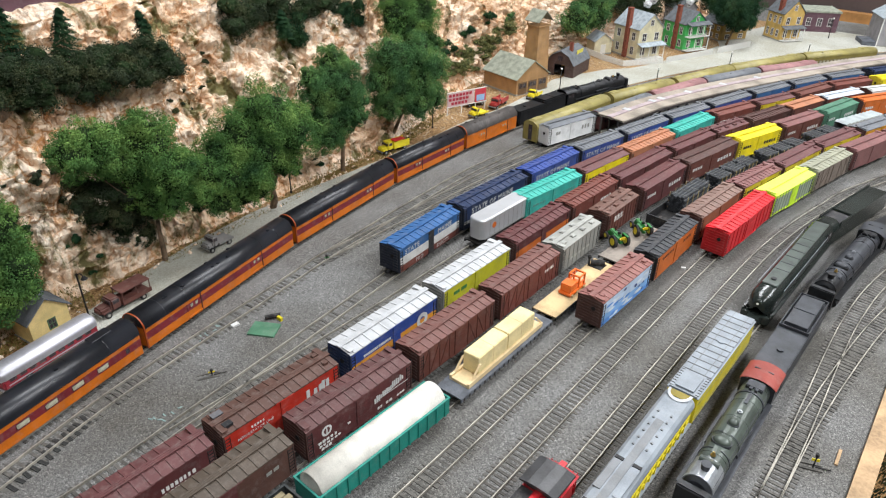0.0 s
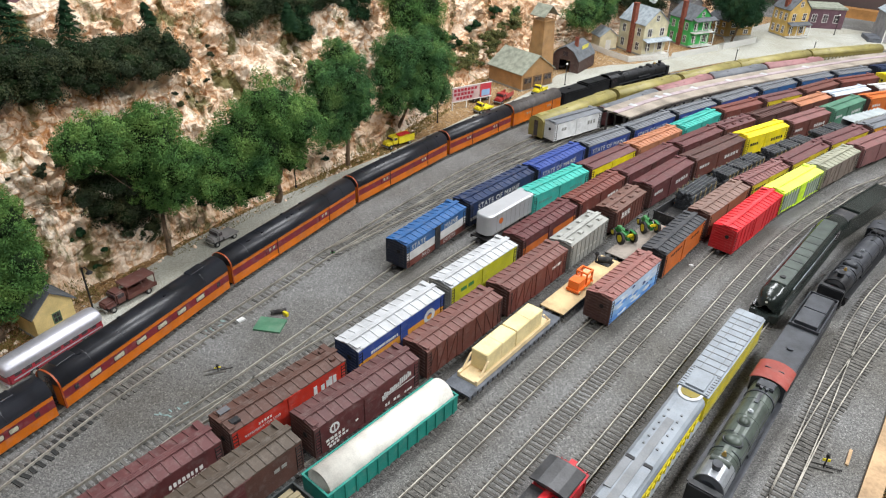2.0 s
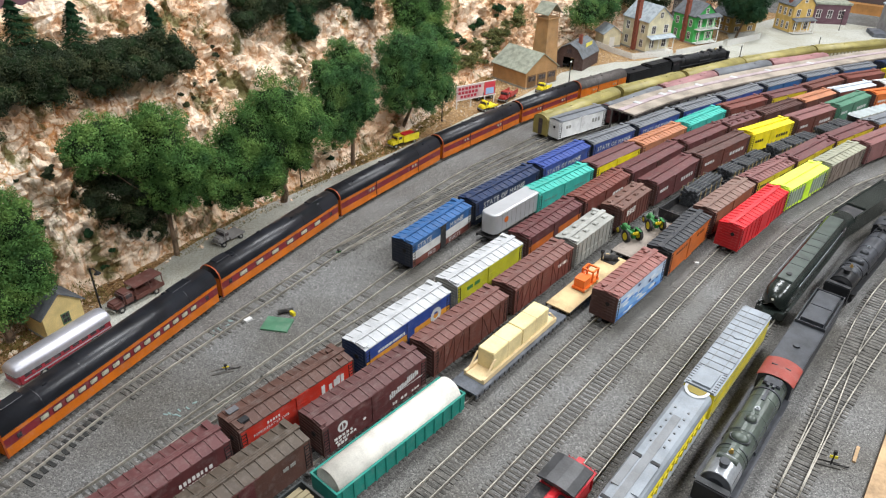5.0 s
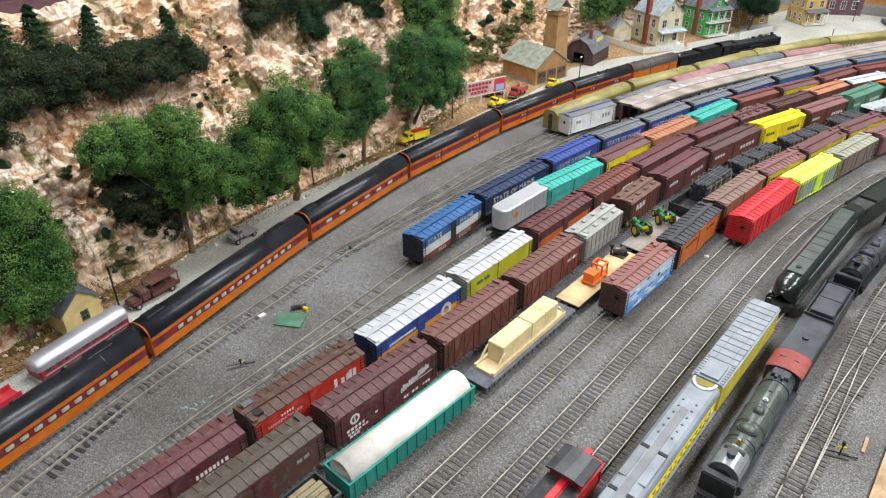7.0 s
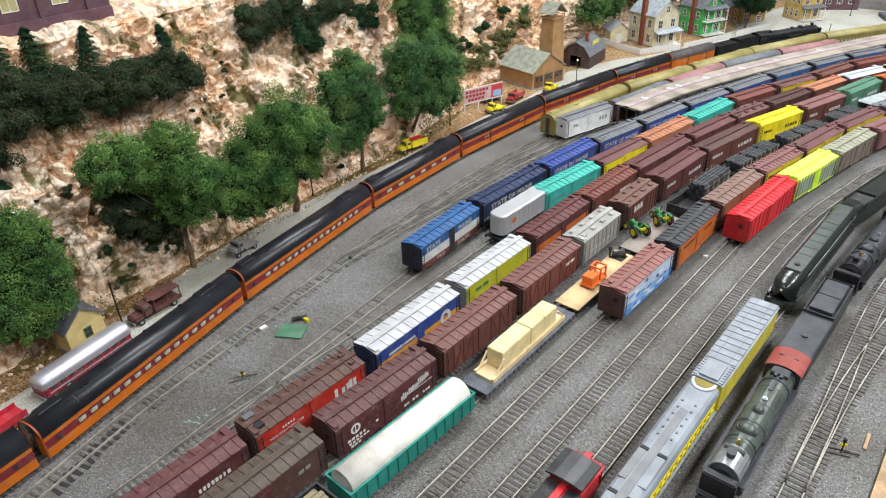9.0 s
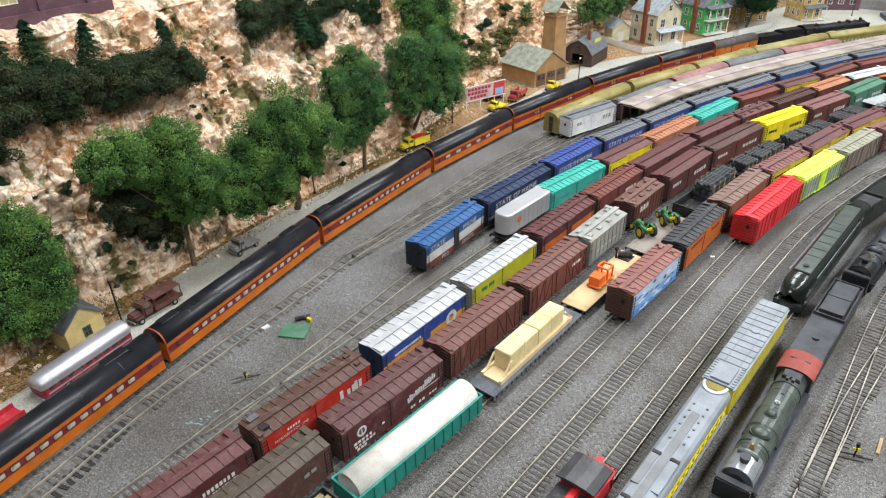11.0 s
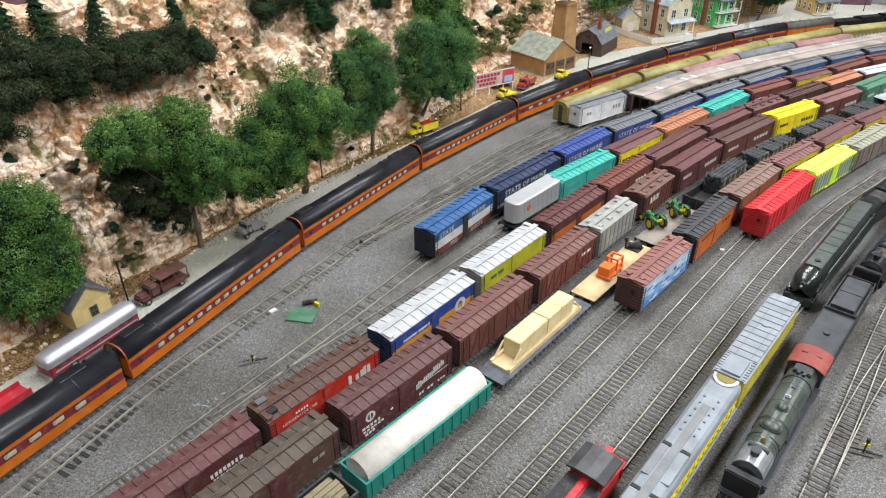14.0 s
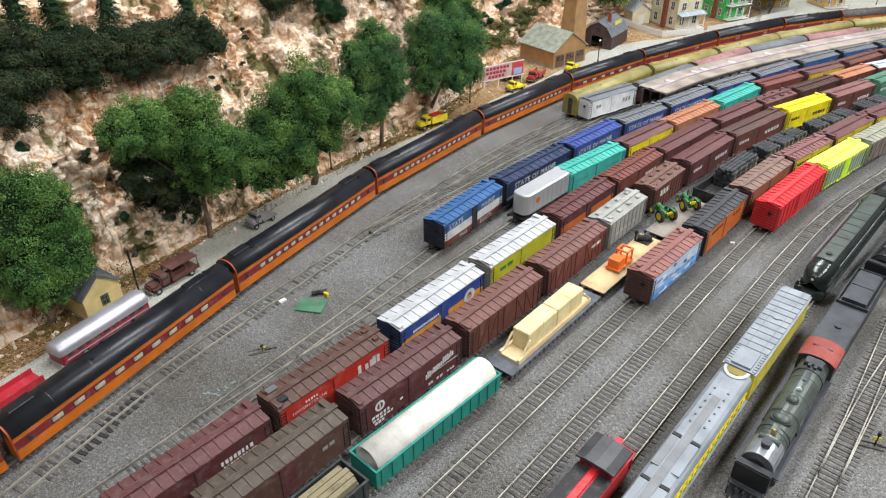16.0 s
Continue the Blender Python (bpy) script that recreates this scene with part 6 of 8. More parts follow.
# the scoop where the roof is cut open
bm = bmesh.new()
n = 14
for k in range(n):
    a, b = math.pi * k / n, math.pi * (k + 1) / n
    for r0, z0, r1, z1 in ((0.0125, 0.0505, 0.0098, 0.0510), (0.0098, 0.0510, 0.0094, 0.0400)):
        bm.faces.new([bm.verts.new((r * math.cos(t), L + 0.001 - r * 1.25 * math.sin(t), z)) for r, z, t in ((r0, z0, a), (r0, z0, b), (r1, z1, b), (r1, z1, a))])
part("scoop", bm, ROOFW, e, smooth=True)
part("scoop_mouth", boxes((-0.0092, 0.0092, L - 0.0085, L + 0.0012, 0.0497, 0.0503)), P_("intake_olive", 0.22, 0.17, 0.02), e)
ladder_seg = shared(boxes((0.0, 0.0016, -0.0008, 0.0008, 0, 0.016), (0.0, 0.0016, 0.0008, 0.010, 0.0072, 0.0084), (0, 0.0016, 0.0008, 0.010, 0.0148, 0.016)), "side_truss", TYEL)
for k in range(24):
    sub("side_truss", ladder_seg, e, pose(0.0148, 0.008 + 0.0112 * k, 0.0195))
part("walkway", boxes((0.0148, 0.0176, 0.0, L, 0.0180, 0.0192), (-0.0176, -0.0148, 0.0, L, 0.0180, 0.0192)), TGREY, e)
running_gear(e, L)

# red caboose on the near end of track six
e = tagged(new("caboose"), "red caboose with black cupola roof", "caboose")
e.matrix_basis = at("six", 0.292, 0.115)
CRED = P_("caboose_red", 0.42, 0.012, 0.022, 0.4)
part("body", boxes((-0.0158, 0.0158, 0.008, 0.107, 0.011, 0.036)), CRED, e)
bm = bmesh.new()
peaked_roof(bm, 0.115, 0.033, 0.0362, 0.0392, 0)
part("roof", bm, CRED, e)
cu = part("cupola", boxes((-0.0155, 0.0155, 0.074, 0.100, 0.036, 0.0465)), CRED, e)
bm = bmesh.new()
pr = [(-0.0185, 0.0462), (-0.0180, 0.0478), (-0.010, 0.0494), (0, 0.0499), (0.010, 0.0494), (0.0180, 0.0478), (0.0185, 0.0462)]
arch(bm, pr, 0.070, 0.104)
part("cupola_roof", bm, mat("cupola_black", (0.05, 0.05, 0.052), 0.35), e, smooth=False)
part("cupola_window", boxes((0.0150, 0.0158, 0.079, 0.085, 0.040, 0.045), (0.0150, 0.0158, 0.089, 0.095, 0.040, 0.045), (-0.012, -0.004, 0.0735, 0.0741, 0.0405, 0.0452), (0.004, 0.012, 0.0735, 0.0741, 0.0405, 0.0452)), DKPANE, cu)
part("running_board", boxes((-0.003, 0.003, 0.0, 0.074, 0.0398, 0.0405), (-0.003, 0.003, 0.100, 0.118, 0.0398, 0.0405)), P_("bright_red", 0.75, 0.018, 0.022, 0.4), e)
part("roof_black", boxes((-0.0165, -0.0032, 0.002, 0.073, 0.0378, 0.0384), (0.0032, 0.0165, 0.002, 0.073, 0.0378, 0.0384)), BLACK, e)
part("end_platform", boxes((-0.0145, 0.0145, 0.107, 0.1165, 0.0105, 0.012), (-0.0145, 0.0145, 0.116, 0.1168, 0.012, 0.0225)), CRED, e)
for x in (-0.012, 0.010):
    part("end_ladder", boxes((x, x + 0.0008, 0.1155, 0.1163, 0.012, 0.038), (x + 0.004, x + 0.0048, 0.1155, 0.1163, 0.012, 0.038), *[(x, x + 0.0048, 0.1155, 0.1163, 0.014 + 0.004 * k, 0.0146 + 0.004 * k) for k in range(6)]), CRED, e)
running_gear(e, 0.115)


def motions():
    for car, L, back in CARS:
        walk(car, [(0.5 * k, train_pose(0.5 * k, L, back)) for k in range(33)])


# ---- hillside ----
def curve(pts):
    P = np.array(pts)
    return lambda t: float(np.interp(t, P[:, 0], P[:, 1]))


foot = curve([(-0.9, -0.70), (0.0, -0.755), (0.15, -0.785), (0.27, -0.808), (0.40, -0.820), (0.55, -0.842), (0.7, -0.850), (0.9, -0.862), (1.05, -0.900), (1.2, -0.945), (1.35, -0.985), (1.6, -0.995), (1.85, -1.0), (2.1, -0.93), (2.5, -0.80)])
rise = curve([(-0.9, 1.0), (1.3, 1.0), (1.6, 0.85), (1.9, 0.6), (2.2, 0.40), (2.6, 0.3)])
PROF = np.array([(0, 0.0), (0.012, 0.018), (0.022, 0.05), (0.048, 0.10), (0.060, 0.135), (0.066, 0.165), (0.090, 0.20), (0.108, 0.222), (0.122, 0.25), (0.140, 0.285), (0.175, 0.316), (0.24, 0.326), (0.40, 0.332), (0.62, 0.335)])
HY, HV = 900, 230
ys = np.linspace(-0.9, 2.6, HY)
arc = np.concatenate([[0], np.cumsum(np.hypot(*np.diff(PROF, axis=0).T))])
tv = np.concatenate([np.linspace(0, arc[-4], HV - 30), np.linspace(arc[-4], arc[-1], 31)[1:]])
px, pz = np.interp(tv, arc, PROF[:, 0]), np.interp(tv, arc, PROF[:, 1])
verts = []
for y in ys:
    f, k = foot(y), rise(y)
    for a, z in zip(px, pz):
        amp = min(1.0, z / 0.03) * (1.0 if z < 0.31 else 0.35)
        p = Vector((y * 1.7, z * 1.3 + a * 0.7, a * 0.6))
        q = p + Vector((noise.noise(p * 18), noise.noise(p * 18 + Vector((5, 1, 2))), 0)) * 0.02
        big = noise.fractal(p * 9.0, 1.0, 2.0, 3) * 0.026
        rid = (noise.ridged_multi_fractal(q * 21.0, 0.75, 2.2, 4, 1.0, 2.0) - 1.2) * 0.0125
        vd = noise.voronoi(q * 30.0)[0]
        cell = (0.4 - (vd[1] - vd[0])) * 0.016 + (vd[0] - 0.3) * 0.012
        d = (big + rid - cell) * amp
        verts.append((f - a + d * 0.85 - noise.noise(p * 60) * 0.0012 * amp, y + noise.noise(p * 40.0) * 0.004, z * k + d * 0.45 * k - 0.002))
faces = [(i * HV + j, i * HV + j + 1, (i + 1) * HV + j + 1, (i + 1) * HV + j) for i in range(HY - 1) for j in range(HV - 1)]
me = bpy.data.meshes.new("rock_face")
me.from_pydata(verts, [], faces)
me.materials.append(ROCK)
tagged(new("rock_face", me), "craggy cream and rust-coloured plaster cliff", "cliff", kind="structure")
HILL = np.array(verts).reshape(HY, HV, 3)


def hill_at(y, z):
    """The x of the cliff at that y and height."""
    i = int(np.clip(np.searchsorted(ys, y), 0, HY - 1))
    j = int(np.argmin(abs(HILL[i, :, 2] - z)))
    return HILL[i, j, 0]


def strip(name, left, right, z, material, label, cat):
    """A ground surface between two edge lines sampled at the same y."""
    yy = np.linspace(max(left[0][0], right[0][0]), min(left[-1][0], right[-1][0]), 60)
    a, b = curve(left), curve(right)
    bm = bmesh.new()
    last = None
    for y in yy:
        w0, w1 = a(y) + noise.noise((y * 30, z * 99, 1)) * 0.004, b(y)
        v = [bm.verts.new((w0, y, z)), bm.verts.new((w1, y, z)), bm.verts.new((w1, y, z - 0.006)), bm.verts.new((w0, y, z - 0.006))]
        if last:
            for i in range(4):
                bm.faces.new((last[i], last[(i + 1) % 4], v[(i + 1) % 4], v[i]))
        last = v
    return tagged(obj(name, bm, material), label, cat, kind="structure")


mainx = [(float(p[1]), float(p[0]) - 0.030) for p in LINES["main"][LINES["main"][:, 1] > -0.9] if p[1] < 2.7]
strip("ground_dirt", [(-0.9, -1.0), (2.7, -1.1)], [(y, x + 0.006) for y, x in mainx], 0.0012, DIRT, "tan dirt with scattered stones and dry grass", "ground")
strip("road", [(-0.9, -0.66), (0.0, -0.705), (0.15, -0.735), (0.25, -0.765), (0.40, -0.812), (0.53, -0.832), (0.66, -0.837), (0.89, -0.828), (1.14, -0.838), (1.30, -0.828), (1.45, -0.842), (1.55, -0.86), (1.72, -0.80), (1.79, -0.745), (2.0, -0.70), (2.2, -0.66), (2.3, -0.70), (2.7, -0.62)], [(y, x + 0.003) for y, x in mainx], 0.0026, PAVE, "pale gravel service road beside the main line", "road")


# ---- trees ----
def leaf_cloud(blobs, n, size, seed, flat=1.0):
    """Many small leaf pieces lying over the surface of uneven clumps: (x, y, z, r)."""
    rng = np.random.default_rng(seed)
    B = np.array(blobs, float)
    w = B[:, 3] ** 1.8
    idx = rng.choice(len(B), n, p=w / w.sum())
    d = rng.normal(size=(n, 3))
    d /= np.linalg.norm(d, axis=1)[:, None]
    q = B[idx, :3] * 260
    lump = 1 + 0.16 * np.sin(d[:, 0] * 9 + q[:, 0]) * np.sin(d[:, 1] * 8 + 1 + q[:, 1]) * np.sin(d[:, 2] * 7 + q[:, 2]) + 0.07 * np.sin(d[:, 0] * 23 + q[:, 1]) * np.sin(d[:, 1] * 21) * np.sin(d[:, 2] * 25 + q[:, 0])
    c = B[idx, :3] + d * (B[idx, 3] * lump * (1.10 - 0.42 * rng.uniform(0, 1, n) ** 1.6))[:, None] * np.array([1, 1, flat])
    nr = d + rng.normal(size=(n, 3)) * 0.55
    nr /= np.linalg.norm(nr, axis=1)[:, None]
    t = rng.normal(size=(n, 3))
    t -= nr * (t * nr).sum(1)[:, None]
    t /= np.linalg.norm(t, axis=1)[:, None]
    b = np.cross(nr, t)
    s = (size * rng.uniform(0.5, 1.3, n))[:, None]
    v = np.stack([c - t * s, c + b * s * 0.7, c + t * s, c - b * s * 0.7], 1).reshape(-1, 3)
    f = np.arange(4 * n).reshape(-1, 4)
    return v, f


def cloud_mesh(name, blobs, n, size, seed, material, flat=1.0, cores=0):
    """Leaves over all clumps; the first few get a rough solid heart, coloured as gap shade."""
    v, f = leaf_cloud(blobs, n, size, seed, flat)
    v, f = v.tolist(), f.tolist()
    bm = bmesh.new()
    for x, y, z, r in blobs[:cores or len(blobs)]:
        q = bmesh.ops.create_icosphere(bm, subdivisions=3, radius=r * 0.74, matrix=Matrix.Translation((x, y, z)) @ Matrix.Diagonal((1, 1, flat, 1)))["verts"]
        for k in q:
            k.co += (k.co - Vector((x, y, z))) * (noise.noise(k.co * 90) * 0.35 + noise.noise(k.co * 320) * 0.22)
    o = len(v)
    bm.verts.index_update()
    v += [tuple(k.co) for k in bm.verts]
    f += [[k.index + o for k in p.verts] for p in bm.faces]
    bm.free()
    me = bpy.data.meshes.new(name)
    me.from_pydata(v, [], f)
    me.materials.append(material)
    me.materials.append(GAP_SHADE)
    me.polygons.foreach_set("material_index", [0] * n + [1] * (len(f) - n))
    return me


def limb(bm, p, q, r0, r1, seed=0, n=4):
    rng = random.Random(seed)
    p, q = Vector(p), Vector(q)
    a = p
    for k in range(n):
        b = p.lerp(q, (k + 1) / n) + Vector((rng.uniform(-1, 1), rng.uniform(-1, 1), 0)) * r0 * 0.4 * (k < n - 1)
        cyl(bm, a, b, r0 + (r1 - r0) * k / n, 8, r0 + (r1 - r0) * (k + 1) / n)
        a = b


def tree(label, base, blobs, n, leaf, seed, r=0.006, size=0.0028, cat="tree"):
    """base: the trunk's foot; blobs: crown clumps in world metres."""
    e = tagged(new("tree"), label, cat, "trees on the hillside")
    e.matrix_basis = Matrix.Translation(base)
    bl = [(x - base[0], y - base[1], z - base[2], q) for x, y, z, q in blobs]
    extra = []
    rng = random.Random(seed)
    for x, y, z, q in bl:
        for k in range(40):
            a, u = rng.uniform(0, math.tau), rng.uniform(-0.8, 0.97)
            s = math.sqrt(max(0, 1 - u * u))
            g = rng.uniform(0.12, 0.34)
            f = rng.uniform(0.72, 1.08) - 0.25 * (g - 0.12)
            extra.append((x + q * f * s * math.cos(a), y + q * f * s * math.sin(a), z + q * f * u, q * g))
    bm = bmesh.new()
    top = min(bl, key=lambda c: c[0] ** 2 + c[1] ** 2 + 0.5 * c[2] ** 2)
    limb(bm, (0, 0, -0.004), (top[0] * 0.55, top[1] * 0.55, top[2] * 0.85), r, r * 0.5, seed)
    part("trunk", bm, BARK, e)
    for k, c in enumerate(bl):
        bm = bmesh.new()
        limb(bm, (top[0] * 0.42, top[1] * 0.42, top[2] * 0.66), c[:3], r * 0.24, r * 0.10, seed + k)
        part("limb", bm, BARK, e)
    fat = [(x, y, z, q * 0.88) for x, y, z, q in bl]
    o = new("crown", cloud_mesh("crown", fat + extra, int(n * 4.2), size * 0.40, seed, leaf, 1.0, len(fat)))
    o.parent = e
    return e


tree("broad green tree with a double crown and bare trunk", (-0.808, 0.398, 0.0), [(-0.775, 0.322, 0.203, 0.038), (-0.763, 0.293, 0.206, 0.026), (-0.783, 0.391, 0.187, 0.041), (-0.769, 0.406, 0.149, 0.038), (-0.787, 0.392, 0.118, 0.034), (-0.775, 0.385, 0.212, 0.022), (-0.775, 0.439, 0.144, 0.024), (-0.763, 0.402, 0.107, 0.018), (-0.783, 0.349, 0.174, 0.026), (-0.769, 0.422, 0.121, 0.021), (-0.787, 0.374, 0.155, 0.030)], 24000, LEAF, 1, 0.0042)
tree("large dense green tree beside the road", (-0.827, 0.603, 0.0), [(-0.757, 0.561, 0.187, 0.044), (-0.745, 0.593, 0.156, 0.038), (-0.765, 0.519, 0.164, 0.040), (-0.751, 0.539, 0.143, 0.039), (-0.769, 0.490, 0.143, 0.036), (-0.757, 0.582, 0.111, 0.031), (-0.757, 0.461, 0.129, 0.027), (-0.745, 0.515, 0.114, 0.031), (-0.765, 0.624, 0.169, 0.021), (-0.751, 0.482, 0.122, 0.029), (-0.769, 0.513, 0.079, 0.028), (-0.757, 0.471, 0.088, 0.024), (-0.757, 0.446, 0.108, 0.025), (-0.745, 0.526, 0.089, 0.021)], 30000, LEAF, 2, 0.006)
tree("tall green tree with a narrow crown", (-0.847, 0.782, 0.0), [(-0.805, 0.736, 0.216, 0.028), (-0.793, 0.728, 0.185, 0.040), (-0.813, 0.780, 0.145, 0.031), (-0.799, 0.702, 0.175, 0.033), (-0.817, 0.766, 0.118, 0.030), (-0.805, 0.713, 0.097, 0.027), (-0.805, 0.689, 0.201, 0.018), (-0.793, 0.769, 0.123, 0.020), (-0.813, 0.738, 0.117, 0.033), (-0.799, 0.699, 0.136, 0.025)], 22000, LEAF_B, 3, 0.0045)
tree("green tree with rounded lobes by the billboard", (-0.896, 0.965, 0.0), [(-0.838, 0.969, 0.180, 0.041), (-0.826, 0.896, 0.189, 0.039), (-0.846, 1.034, 0.140, 0.036), (-0.832, 0.876, 0.150, 0.033), (-0.850, 0.984, 0.122, 0.048), (-0.838, 1.015, 0.088, 0.035), (-0.838, 0.892, 0.098, 0.029), (-0.826, 0.966, 0.085, 0.032), (-0.846, 0.930, 0.122, 0.037)], 26000, LEAF_B, 4, 0.0045)
tree("light green tree growing on the cliff top", (-0.92, 1.0, 0.13), [(-0.888, 0.985, 0.235, 0.045), (-0.890, 1.040, 0.235, 0.048), (-0.885, 1.030, 0.195, 0.036), (-0.895, 1.080, 0.175, 0.028), (-0.905, 1.01, 0.29, 0.05)], 16000, LEAF, 5, 0.004)
tree("green tree beside the small yellow hut", (-0.785, 0.165, 0.0), [(-0.738, 0.201, 0.087, 0.019), (-0.738, 0.183, 0.084, 0.021), (-0.738, 0.162, 0.075, 0.022), (-0.738, 0.200, 0.109, 0.022), (-0.738, 0.148, 0.092, 0.025), (-0.775, 0.181, 0.167, 0.034), (-0.763, 0.200, 0.149, 0.030), (-0.783, 0.208, 0.101, 0.028), (-0.769, 0.168, 0.118, 0.039), (-0.787, 0.147, 0.084, 0.037), (-0.775, 0.189, 0.077, 0.023), (-0.775, 0.151, 0.145, 0.036), (-0.763, 0.149, 0.074, 0.023), (-0.783, 0.189, 0.128, 0.033), (-0.769, 0.180, 0.082, 0.025), (-0.787, 0.163, 0.059, 0.026)], 22000, LEAF, 6, 0.006)
tree("dark green tree behind the cream house", (-0.96, 1.84, 0.05), [(-0.945, 1.80, 0.10, 0.050), (-0.935, 1.86, 0.125, 0.055), (-0.955, 1.90, 0.10, 0.05)], 9000, LEAF_B, 7, 0.004, 0.004)
tree("dark green street tree between two houses", (-0.650, 2.225, 0.0), [(-0.650, 2.20, 0.110, 0.048), (-0.630, 2.25, 0.095, 0.052), (-0.635, 2.29, 0.125, 0.055), (-0.69, 2.23, 0.125, 0.050), (-0.61, 2.21, 0.080, 0.034)], 12000, LEAF_C, 8, 0.004, 0.004)
for k, (x, y, z, r) in enumerate(((-0.93, 2.1, 0.12, 0.06), (-0.86, 2.27, 0.13, 0.055), (-0.78, 2.42, 0.12, 0.06))):
    tree("dark leafy tree behind the town houses", (x, y, 0.02), [(x, y, z, r), (x + 0.03, y + 0.06, z - 0.02, r * 0.8), (x - 0.02, y - 0.05, z + 0.01, r * 0.75)], 6000, LEAF_D, 20 + k, 0.004, 0.004)


def shrub(label, blobs, n, leaf, seed, flat=0.8, size=0.0012):
    rg = random.Random(seed)
    blobs = [(x, y, z, r * 0.8) for x, y, z, r in blobs] + [(x + rg.uniform(-r, r), y + rg.uniform(-r, r), z + rg.uniform(-r, r) * 0.6, r * rg.uniform(0.3, 0.5)) for x, y, z, r in blobs for _ in range(4)]
    n = int(n * 2.6)
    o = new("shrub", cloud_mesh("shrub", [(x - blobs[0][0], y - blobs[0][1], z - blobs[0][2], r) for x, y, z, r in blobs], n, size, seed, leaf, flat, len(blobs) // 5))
    o.matrix_basis = Matrix.Translation(blobs[0][:3])
    return tagged(o, label, "shrub", "shrubs on the cliff")


# dark thicket on the ledge
rng = random.Random(11)
for k in range(9):
    y0 = 0.20 + 0.037 * k
    bl = []
    for q in range(12):
        y = y0 + rng.uniform(-0.025, 0.025)
        z = 0.276 - 0.10 * (y - 0.3) + rng.uniform(-0.030, 0.016) - (0.012 if 0.3 < y < 0.42 and q % 3 == 0 else 0)
        bl.append((-0.893 - 0.25 * (z - 0.22) + rng.uniform(-0.012, 0.006), y, z, rng.uniform(0.013, 0.025)))
    shrub("dark green thicket on the cliff ledge", bl, 4200, LEAF_D, 40 + k)
for k, (y, z, r, n) in enumerate(((0.690, 0.278, 0.026, 7), (0.730, 0.262, 0.026, 8), (0.755, 0.285, 0.028, 6), (0.79, 0.272, 0.026, 8), (0.84, 0.262, 0.030, 9), (0.90, 0.27, 0.028, 8), (0.95, 0.235, 0.022, 5), (0.80, 0.235, 0.018, 5))):
    x0 = hill_at(y, z)
    bl = [(x0 + 0.008 + rng.uniform(-0.012, 0.012), y + rng.uniform(-0.025, 0.025), z + rng.uniform(-0.022, 0.018), r * rng.uniform(0.65, 1.1)) for q in range(n + 2)]
    shrub("dark shrub clinging to the upper cliff", bl, 3600, LEAF_D if k < 6 else LEAF_C, 60 + k)
for k, (y, z, r, n, lf) in enumerate(((0.36, 0.080, 0.030, 10, LEAF_D), (0.41, 0.070, 0.030, 10, LEAF_D), (0.395, 0.10, 0.026, 9, LEAF_D), (0.45, 0.065, 0.026, 9, LEAF_D), (0.34, 0.115, 0.020, 8, LEAF_D), (0.47, 0.10, 0.022, 8, LEAF_D), (0.38, 0.045, 0.018, 8, LEAF_D), (0.50, 0.04, 0.014, 6, LEAF_C), (0.66, 0.05, 0.014, 6, LEAF_C), (0.70, 0.03, 0.013, 6, LEAF_C), (0.88, 0.06, 0.016, 6, LEAF_D), (0.24, 0.11, 0.012, 5, LEAF_C), (0.26, 0.15, 0.008, 4, LEAF_D), (0.30, 0.145, 0.007, 3, LEAF_D), (0.53, 0.175, 0.007, 4, LEAF_D), (0.57, 0.19, 0.007, 4, LEAF_D), (0.61, 0.215, 0.006, 3, LEAF_D), (0.29, 0.055, 0.008, 5, LEAF_C), (0.32, 0.03, 0.008, 5, LEAF_C), (1.12, 0.09, 0.015, 6, LEAF_C), (1.22, 0.07, 0.014, 6, GRASS), (1.30, 0.10, 0.016, 7, LEAF_C), (1.42, 0.12, 0.016, 7, LEAF_C), (1.35, 0.06, 0.014, 5, GRASS), (1.5, 0.14, 0.014, 5, LEAF_C), (1.62, 0.12, 0.02, 6, LEAF_B))):
    x0 = hill_at(y, z)
    bl = [(x0 + 0.003 + rng.uniform(-0.008, 0.008), y + rng.uniform(-0.03, 0.03), z + rng.uniform(-0.016, 0.012), r * rng.uniform(0.4, 0.9)) for q in range(n)]
    shrub("low scrub growing on the cliff face", bl, 2200, lf, 90 + k, 0.6)


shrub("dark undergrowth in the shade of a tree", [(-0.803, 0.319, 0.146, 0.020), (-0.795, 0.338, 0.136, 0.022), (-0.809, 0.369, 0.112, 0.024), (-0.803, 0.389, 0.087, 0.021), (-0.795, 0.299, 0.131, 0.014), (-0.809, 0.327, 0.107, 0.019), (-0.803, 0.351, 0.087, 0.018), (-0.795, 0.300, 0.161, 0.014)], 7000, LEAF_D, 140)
shrub("dark green thicket hanging down the cliff", [(-0.885, 0.239, 0.252, 0.024), (-0.877, 0.223, 0.231, 0.025), (-0.891, 0.252, 0.237, 0.022), (-0.885, 0.270, 0.250, 0.021), (-0.877, 0.211, 0.248, 0.027), (-0.891, 0.234, 0.210, 0.018)], 7000, LEAF_D, 141)


